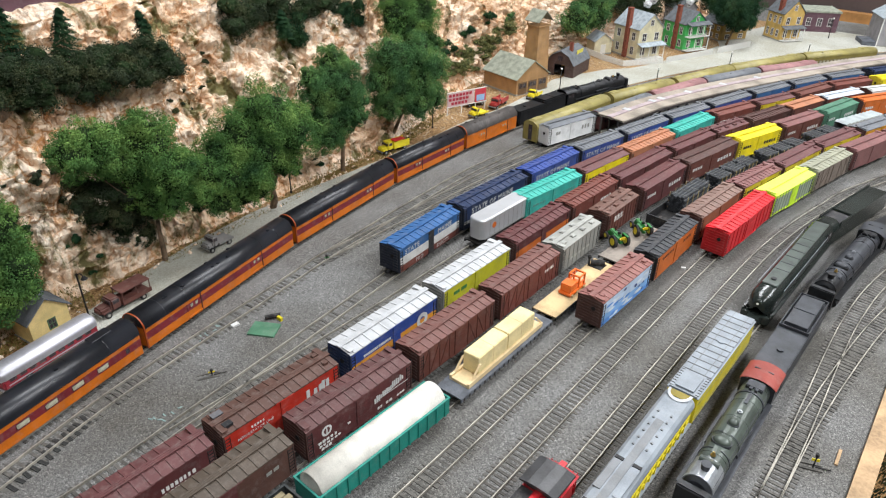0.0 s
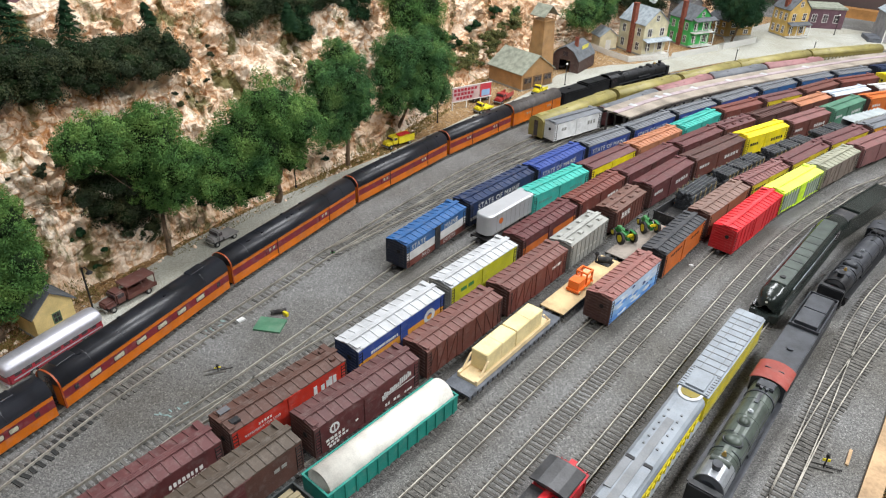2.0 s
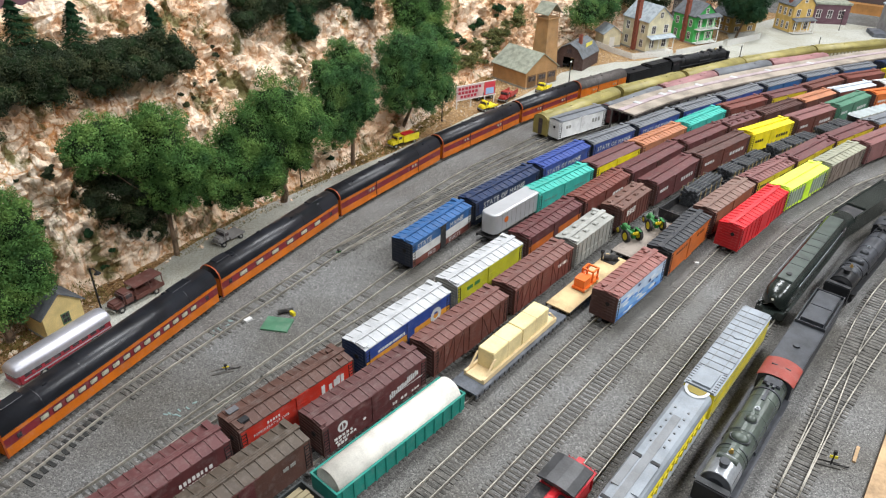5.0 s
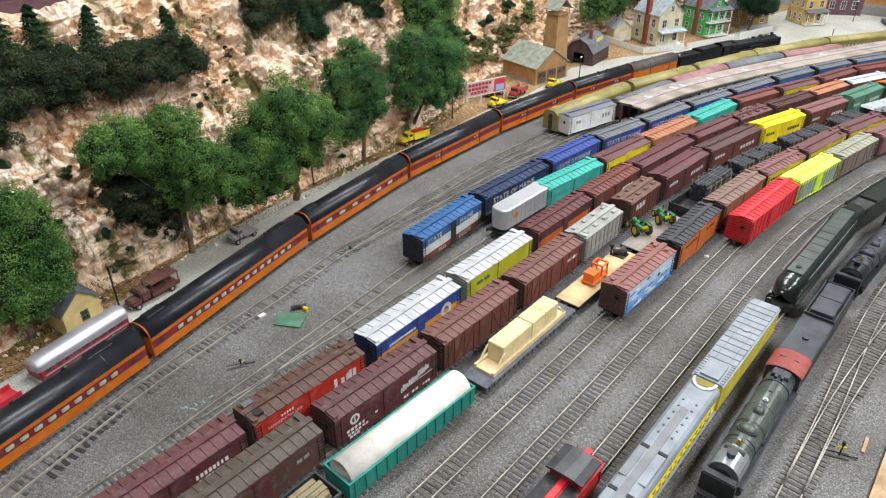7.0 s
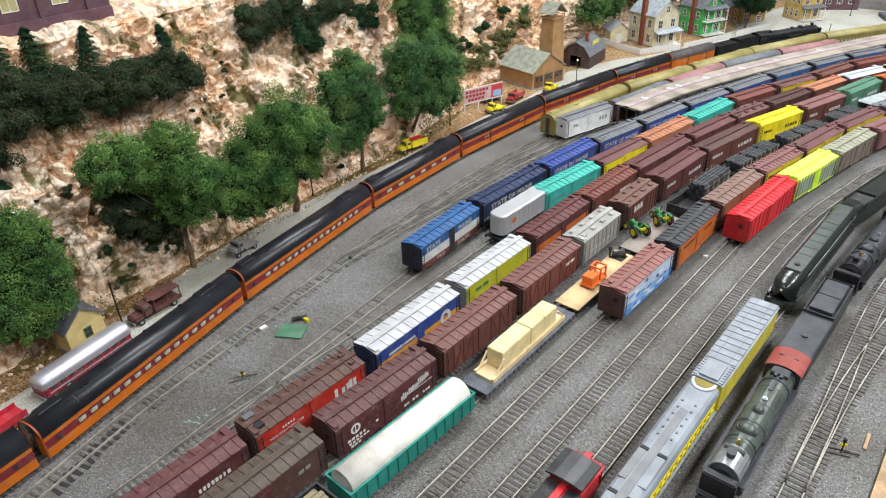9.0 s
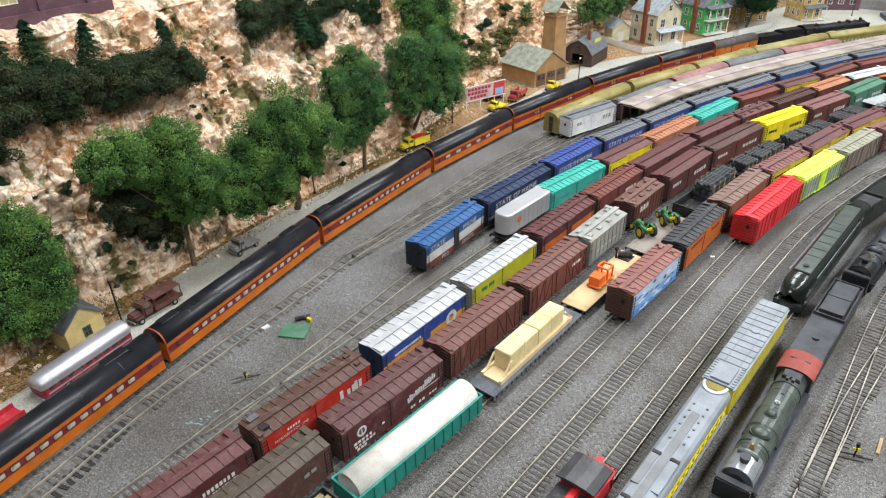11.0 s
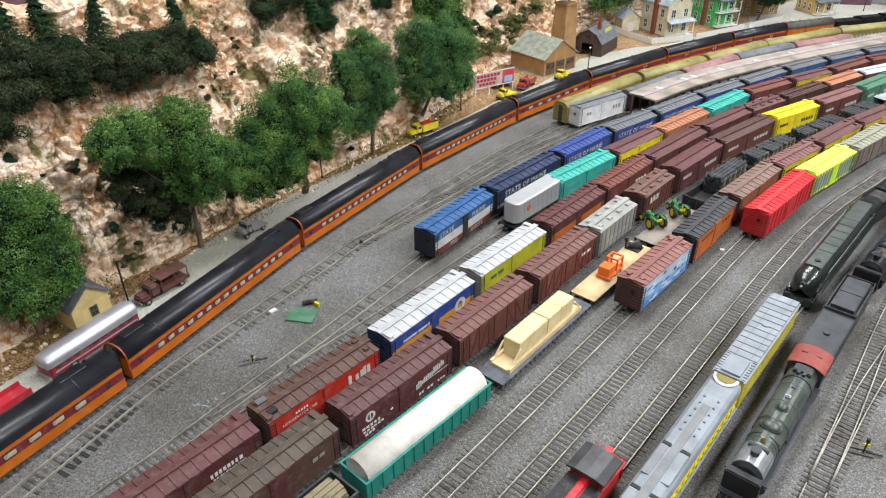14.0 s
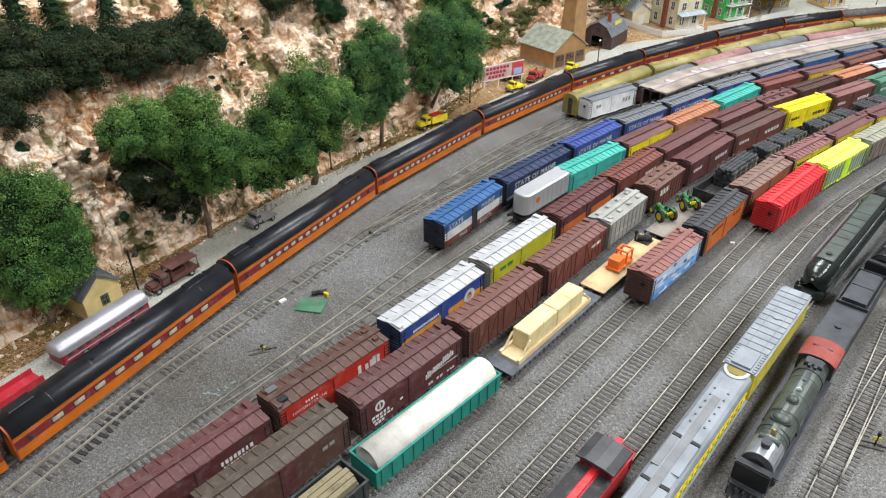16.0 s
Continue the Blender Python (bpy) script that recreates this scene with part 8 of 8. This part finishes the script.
GOLD = P_("olive_gold", 0.27, 0.22, 0.060, 0.4)
GOLDR = P_("gold_roof", 0.32, 0.275, 0.095, 0.38)
for y, L in ((1.118, 0.262), (1.388, 0.215), (1.603, 0.225), (1.818, 0.275), (2.075, 0.26)):
    c = passenger_car("olive-gold passenger car at the station platform", L, "coach", GOLDR, False, (GOLD, GOLD, GOLD), "cars at the platform", (0.0095, 0.02198, 0.03394, 0.0410, 0.05089))
    c.matrix_basis = at("platform_one", y, L)
boxcar("white refrigerator car with slate grey roof", at("platform_two", 1.122, 0.135), 0.135, SLATE, P_("reefer_white", 0.80, 0.80, 0.78), P_("white_end", 0.70, 0.70, 0.70), None, (P_("reefer_white", 0.80, 0.80, 0.78), 0.012), ribs=0, marks=((0.02, 0.035, 0.028, 0.034, 2), (0.095, 0.12, 0.026, 0.034, 3)), mark_mat=HOPPER, ze=0.0455, zr=0.0485)
for y, L, rf in ((1.272, 0.20, SLATE), (1.478, 0.20, P_("rose_roof", 0.34, 0.17, 0.17)), (1.675, 0.20, SLATE), (1.865, 0.2, P_("rose_roof", 0.34, 0.17, 0.17))):
    c = passenger_car("dark passenger car with %s roof beside the canopy" % ("grey" if rf is SLATE else "rose"), L, "coach", rf, False, (MAROON, MAROON, MAROON), "cars at the platform", (0.0095, 0.02198, 0.03394, 0.0410, 0.05089))
    c.matrix_basis = at("platform_two", y, L) @ Matrix.Diagonal((0.95, 1, 0.90, 1))


# ---- road vehicles ----
def wheel(e, x, y, r=0.0042, w=0.0025, hub=None):
    bm = bmesh.new()
    cyl(bm, (x - w / 2, y, r), (x + w / 2, y, r), r, 16)
    o = part("wheel", bm, TYRE, e)
    bm = bmesh.new()
    cyl(bm, (x - w / 2 - 0.0002, y, r), (x + w / 2 + 0.0002, y, r), r * 0.5, 10)
    part("hub", bm, hub or HOPPER, o)


def soft_box(b, r, seg=3):
    bm = boxes(b)
    bmesh.ops.bevel(bm, geom=bm.edges[:], offset=r, segments=seg, affect="EDGES")
    return bm


def truck(label, m, col, bed=None, L=0.062, tall=0.016, cat="truck", hub=None):
    """Small lorry, its front along y."""
    e = tagged(new("truck"), label, cat, "vehicles on the road")
    e.matrix_basis = m
    part("chassis", boxes((-0.008, 0.008, 0, L, 0.005, 0.007)), UNDER, e)
    part("cab", soft_box((-0.010, 0.010, L * 0.60, L * 0.80, 0.006, 0.022), 0.0022), col, e)
    part("hood", soft_box((-0.0075, 0.0075, L * 0.78, L, 0.006, 0.0145), 0.002), col, e)
    part("windscreen", boxes((-0.0085, 0.0085, L * 0.80 - 0.0004, L * 0.80 + 0.0004, 0.0155, 0.0205)), DKPANE, e)
    for x in (-0.0101, 0.0095):
        part("side_window", boxes((x, x + 0.0006, L * 0.64, L * 0.76, 0.0155, 0.0205)), DKPANE, e)
    part("bed", boxes((-0.011, 0.011, 0, L * 0.58, 0.007, 0.009), (-0.011, -0.010, 0, L * 0.58, 0.009, tall), (0.010, 0.011, 0, L * 0.58, 0.009, tall), (-0.010, 0.010, L * 0.58 - 0.001, L * 0.58, 0.009, tall)), bed or col, e)
    for x in (-0.0095, 0.0070):
        part("fender", soft_box((x, x + 0.0025, L * 0.80, L * 0.97, 0.0065, 0.0098), 0.001), col, e)
    part("bumper", boxes((-0.010, 0.010, L, L + 0.001, 0.005, 0.007)), HOPPER, e)
    for y in (L * 0.18, L * 0.88):
        for x in (-0.0095, 0.0095):
            wheel(e, x, y, hub=hub)
    return e


VRED = P_("vehicle_red", 0.38, 0.035, 0.03, 0.4)
VYEL = P_("vehicle_yellow", 0.80, 0.66, 0.02, 0.4)
VBROWN = P_("vehicle_brown", 0.12, 0.045, 0.035, 0.6)
# brown old truck with a canopy
e = truck("old brown truck with canopy roof parked on the road", pose(-0.753, 0.339, 0.0026, 0, 0, 187), VBROWN, VBROWN, 0.072, 0.013)
part("canopy", soft_box((-0.0115, 0.0115, 0.0, 0.042, 0.0245, 0.026), 0.0006), VBROWN, e)
for x in (-0.0105, 0.0095):
    for y in (0.001, 0.02, 0.040):
        part("canopy_post", boxes((x, x + 0.001, y, y + 0.001, 0.009, 0.0245)), VBROWN, e)
# silver and red bus
e = tagged(new("bus"), "silver-roofed bus with maroon sides on the road", "bus", "vehicles on the road")
e.matrix_basis = pose(-0.722, 0.250, 0.0026, 0, 0, 191)
CHROME = mat("bus_silver", (0.50, 0.50, 0.54), 0.42, 0.6, 0.14, 30.0, 0.02, 400.0)
BUSRED = P_("bus_maroon", 0.30, 0.012, 0.03, 0.35)
bm = bmesh.new()
L = 0.118
secs = []
for y, f in ((0.0, 0.88), (0.003, 0.97), (0.010, 1.0), (L - 0.012, 1.0), (L - 0.004, 0.95), (L, 0.82)):
    secs.append((y, [(x * f, 0.016 + (z - 0.016) * f) for x, z in [(-0.0135, 0.0165)] + [(0.0135 * math.cos(math.pi - math.pi * k / 12), 0.0205 + 0.0095 * math.sin(math.pi * k / 12)) for k in range(13)] + [(0.0135, 0.0165)]]))
last = loft(bm, secs)
bm.faces.new(last)
part("roof", bm, CHROME, e, smooth=True)
part("body", soft_box((-0.0133, 0.0133, 0.001, L - 0.001, 0.004, 0.0170), 0.002), BUSRED, e)
for k in range(9):
    for x in (-0.01335, 0.01275):
        part("window", boxes((x, x + 0.0006, 0.010 + 0.0115 * k, 0.018 + 0.0115 * k, 0.0125, 0.0162)), DKPANE, e)
for x in (-0.0085, 0.001):
    part("windscreen", boxes((x, x + 0.0075, L - 0.0012, L - 0.0004, 0.0135, 0.021)), DKPANE, e)
part("side_strip", boxes((-0.0138, -0.0132, 0.004, L - 0.006, 0.0088, 0.0102), (0.0132, 0.0138, 0.004, L - 0.006, 0.0088, 0.0102)), CHROME, e)
part("bumper", boxes((-0.0125, 0.0125, L - 0.0004, L + 0.001, 0.0042, 0.0062)), CHROME, e)
for y in (0.026, L - 0.028):
    for x in (-0.0122, 0.0122):
        wheel(e, x, y, 0.005)
truck("red flatbed truck with red wheels on the road", pose(-0.688, 0.112, 0.0026, 0, 0, 191), VRED, P_("bed_red", 0.45, 0.02, 0.035), 0.085, 0.015, hub=VRED)
truck("yellow delivery truck with red rack", pose(-0.838, 0.945, 0.0026, 0, 0, 172), VYEL, VYEL, 0.066, 0.020)
part("rack", boxes((-0.006, 0.006, 0.008, 0.034, 0.0195, 0.0215)), RED, [o for o in bpy.data.objects if o.name.startswith("truck") and o.parent is None][-1], "red sign rack")
truck("small yellow open car on the road", pose(-0.833, 1.205, 0.0026, 0, 0, 172), VYEL, VYEL, 0.045, 0.011)
truck("red fire engine beside the station", pose(-0.850, 1.305, 0.0026, 0, 0, 190), VRED, VRED, 0.066, 0.017)
truck("red farm truck behind the billboard", pose(-0.880, 1.262, 0.0026, 0, 0, 160), VRED, HOPPER, 0.05, 0.016)
truck("yellow taxi before the fire station", pose(-0.815, 1.40, 0.0026, 0, 0, 185), VYEL, VYEL, 0.045, 0.014)
truck("dark motorcar beside the barn", pose(-0.880, 1.585, 0.0026, 0, 0, 20), UNDER, UNDER, 0.045, 0.011, "car")
# broken grey jeep
e = truck("grey weathered wreck of a car by the road", pose(-0.788, 0.492, 0.0026, 0, 0, 186), P_("wreck_grey", 0.26, 0.25, 0.24, 0.8), P_("wreck_grey", 0.26, 0.25, 0.24, 0.8), 0.045, 0.010, "car")

# ---- billboard, lamps, signals and litter ----
e = tagged(new("billboard"), "white-framed billboard with red lettering shapes", "billboard")
e.matrix_basis = pose(-0.890, 1.138, 0.0012, 0, 0, 72)
for x in (0.002, 0.040, 0.078, 0.104):
    part("post", boxes((x, x + 0.0018, 0, 0.0018, 0, 0.050)), TRIM, e)
for z in (0.018, 0.050):
    part("frame_bar", boxes((0, 0.108, -0.001, 0.0004, z, z + 0.0018)), TRIM, e)
part("panel", boxes((0.002, 0.074, -0.0006, 0.0, 0.020, 0.050)), P_("poster_pale", 0.62, 0.45, 0.45), e)
part("poster", boxes((0.076, 0.106, -0.0006, 0.0, 0.020, 0.050)), P_("poster_red", 0.60, 0.05, 0.07), e)
part("poster_picture", boxes((0.080, 0.102, -0.0012, -0.0006, 0.022, 0.036)), LTBLUE, e)
POSTER_BAR = shared(boxes((0, 0.0065, -0.0012, -0.0006, 0, 0.006)), "writing_bar", P_("poster_letter", 0.42, 0.02, 0.05))
for k, (z, n) in enumerate(((0.041, 7), (0.032, 6), (0.023, 5))):
    for q in range(n):
        sub("writing_bar", POSTER_BAR, e, pose(0.006 + 0.009 * q + 0.006 * (k == 2), 0, z))


def street_lamp(x, y, h, arm=True, z=0.0026):
    e = tagged(new("street_lamp"), "dark street lamp with white globe", "lamp", "street lamps")
    e.matrix_basis = pose(x, y, z, 0, 0, 30)
    bm = bmesh.new()
    cyl(bm, (0, 0, 0), (0, 0, h), 0.0011, 8)
    cyl(bm, (0, 0, 0), (0, 0, 0.003), 0.0022, 8)
    part("post", bm, UNDER, e)
    q = (0.009, 0, h - 0.006) if arm else (0, 0, h + 0.002)
    if arm:
        bm = bmesh.new()
        cyl(bm, (0, 0, h - 0.001), (0.005, 0, h + 0.001), 0.0007, 6)
        cyl(bm, (0.005, 0, h + 0.001), (0.009, 0, h - 0.003), 0.0007, 6)
        part("arm", bm, UNDER, e)
        bm = bmesh.new()
        cyl(bm, (0.009, 0, h - 0.006), (0.009, 0, h - 0.002), 0.0042, 12, 0.001)
        part("shade", bm, UNDER, e)
    bm = bmesh.new()
    bmesh.ops.create_icosphere(bm, subdivisions=2, radius=0.0026, matrix=Matrix.Translation(q))
    part("globe", bm, LENSW, e, smooth=True)


street_lamp(-0.757, 0.262, 0.064)
street_lamp(-0.843, 0.657, 0.042)
street_lamp(-0.864, 1.059, 0.050)
street_lamp(-0.800, 1.475, 0.05, False)
for x, y in ((-0.705, 1.52), (-0.645, 1.70), (-0.56, 2.0), (-0.42, 2.26)):
    street_lamp(x, y, 0.034, False)
street_lamp(-0.43, 2.56, 0.06, False)
street_lamp(-0.69, 2.17, 0.055, False)

o = obj("green_board", boxes((-0.017, 0.017, -0.013, 0.013, 0, 0.0022)), P_("board_green", 0.07, 0.19, 0.11), None, pose(-0.574, 0.388, 0.0, 0, 0, 30))
tagged(o, "small green board lying on the ballast", "board")
bm = bmesh.new()
cyl(bm, (-0.590, 0.402, 0.004), (-0.580, 0.418, 0.004), 0.0028, 8)
tagged(obj("scrap_motor", bm, UNDER), "dark scrap part beside a green board", "scrap")
tagged(obj("yellow_scrap", boxes((-0.5795, -0.572, 0.412, 0.4155, 0.0, 0.005)), VYEL), "small yellow scrap beside a green board", "scrap")
tagged(obj("white_scrap", boxes((-0.612, -0.606, 0.366, 0.3755, 0, 0.0022)), WHT), "small white scrap on the ballast", "scrap")
SMEAR = mat("teal_smear", (0.30, 0.42, 0.40), 0.9, 0, 0.3, 200.0)
for k in range(16):
    t = random.Random(300 + k)
    x, y = (-0.618 + t.uniform(-.008, .008), 0.335 + t.uniform(-0.022, 0.022)) if k < 9 else (-0.535 + t.uniform(-.008, .008), 0.232 + t.uniform(-.015, .015))
    o = obj("paint_chip", boxes((-0.0025, 0.0025, -0.0008, 0.0008, 0, 0.0006)), SMEAR, None, pose(x, y, 0, 0, 0, t.uniform(0, 180)))
    tagged(o, "pale teal paint chip on the ballast", "chip", "paint chips")


def switch_stand(x, y, a, flag):
    e = tagged(new("switch_stand"), "dark switch stand with %s target beside the track" % flag, "switch stand", "switch stands")
    e.matrix_basis = pose(x, y, 0, 0, 0, a) @ Matrix.Diagonal((1, 1, 1.0 if x > -0.3 else 0.45, 1))
    part("tie_bar", boxes((-0.012, 0.012, -0.0014, 0.0014, 0, 0.0018), (-0.012, 0.012, 0.006, 0.0085, 0, 0.0018)), WOODTIE, e)
    bm = bmesh.new()
    cyl(bm, (0.004, 0.003, 0.001), (0.004, 0.003, 0.016), 0.0008, 6)
    cyl(bm, (0.004, 0.003, 0.015), (0.004, 0.003, 0.019), 0.0018, 8)
    part("mast", bm, UNDER, e)
    part("target", boxes((0.0005, 0.0075, 0.0026, 0.0034, 0.0095, 0.0125)), VYEL if flag == "yellow" else TRACTOR, e)
    part("lever", boxes((0.006, 0.020, 0.0022, 0.0036, 0.0018, 0.003)), UNDER, e)


switch_stand(0.004, 0.590, 20, "yellow")
switch_stand(-0.551, 0.293, 60, "yellow")
switch_stand(-0.637, 0.545, 60, "green")
o = obj("wood_sliver", boxes((0, 0.003, 0, 0.024, 0, 0.002)), EDGEWOOD, None, pose(0.022, 0.612, 0, 0, 0, 2))
tagged(o, "pale wood sliver lying on the ballast", "scrap")
o = obj("white_scrap", boxes((-0.003, 0.003, -0.002, 0.002, 0, 0.002)), WHT, None, pose(-0.235, 0.868, 0, 0, 0, 30))
tagged(o, "small white scrap near the red boxcar", "scrap")
# loose ties without rails beside the siding
LT = shared(boxes((-0.0085, 0.0085, -0.0018, 0.0018, -0.001, 0.0012)), "loose_tie", mat("creosote_tie", (0.045, 0.045, 0.043), 0.9, 0, 0.35, 90.0, 0.4, 700.0))
for k in range(12):
    o = new("loose_tie", LT)
    o.matrix_basis = pose(-0.560 - 0.0028 * k + 0.0015 * math.sin(k * 5.1), 0.088 + 0.0078 * k, 0, 0, 0, 12 + 9 * math.sin(k * 2.1))
    tagged(o, "loose wooden tie lying without rails", "tie", "loose ties")

# ---- room ----
WALLP = mat("room_wall", (0.42, 0.42, 0.41), 0.9, 0, 0.1, 3.0, 0.1, 60.0)
BACKD = mat("backdrop_brown", (0.085, 0.060, 0.055), 0.8, 0, 0.12, 4.0, 0.1, 80.0)
PLY = mat("plywood_orange", (0.42, 0.20, 0.06), 0.7, 0, 0.2, 14.0, 0.1, 80.0)
tagged(obj("wall_back", boxes((-1.8, 2.6, 2.96, 3.06, -1.1, 1.55)), BACKD), "dark brown room wall behind the town", "wall", kind="structure")
tagged(obj("wall_left", boxes((-1.75, -1.65, -2.5, 2.95, -1.1, 1.55)), WALLP), "plain painted room wall behind the hill", "wall", kind="structure")
tagged(obj("wall_right", boxes((2.5, 2.6, -2.5, 2.95, -1.1, 1.55)), WALLP), "plain painted room wall across the aisle", "wall", kind="structure")
tagged(obj("wall_near", boxes((-1.8, 2.6, -2.6, -2.5, -1.1, 1.55)), WALLP), "plain painted room wall behind the viewer", "wall", kind="structure")
tagged(obj("ceiling", boxes((-1.8, 2.6, -2.6, 3.06, 1.552, 1.62)), mat("ceiling_white", (0.75, 0.74, 0.72), 0.9, 0, 0.05, 5.0)), "white ceiling with flush light panels", "ceiling", kind="structure")
tagged(obj("floor", boxes((-1.8, 2.6, -2.6, 3.06, -1.15, -1.102)), mat("floor_dark", (0.12, 0.10, 0.09), 0.7)), "dark room floor of the aisle", "floor", kind="structure")
tagged(obj("backdrop_board", boxes((-0.62, 0.30, 2.90, 2.94, 0.0, 0.032)), PLY), "orange plywood strip at the foot of the wall", "trim", kind="structure")
bm = bmesh.new()
box(bm, 0.0585, 0.40, -2.2, 1.3, -0.16, -0.12)
tagged(obj("lower_scenery", bm, DIRT), "lower shelf of brown scenery below the edge", "ground", kind="structure")
rg = np.random.default_rng(77)
n = 9000
c = np.stack([rg.uniform(0.06, 0.22, n), rg.uniform(0.35, 0.95, n), np.full(n, -0.118)], 1)
h = rg.uniform(0.003, 0.010, n)
a = rg.uniform(0, math.tau, n)
v = np.stack([c + np.stack([np.cos(a), np.sin(a), 0 * a], 1) * 0.0015, c - np.stack([np.cos(a), np.sin(a), 0 * a], 1) * 0.0015, c + np.stack([0.3 * h, 0.2 * h, h], 1)], 1).reshape(-1, 3)
me = bpy.data.meshes.new("green_grass")
me.from_pydata(v.tolist(), [], np.arange(3 * n).reshape(-1, 3).tolist())
me.materials.append(LEAF_D)
tagged(new("green_grass", me), "dark green grass on the lower shelf", "grass", kind="stuff")
motions()
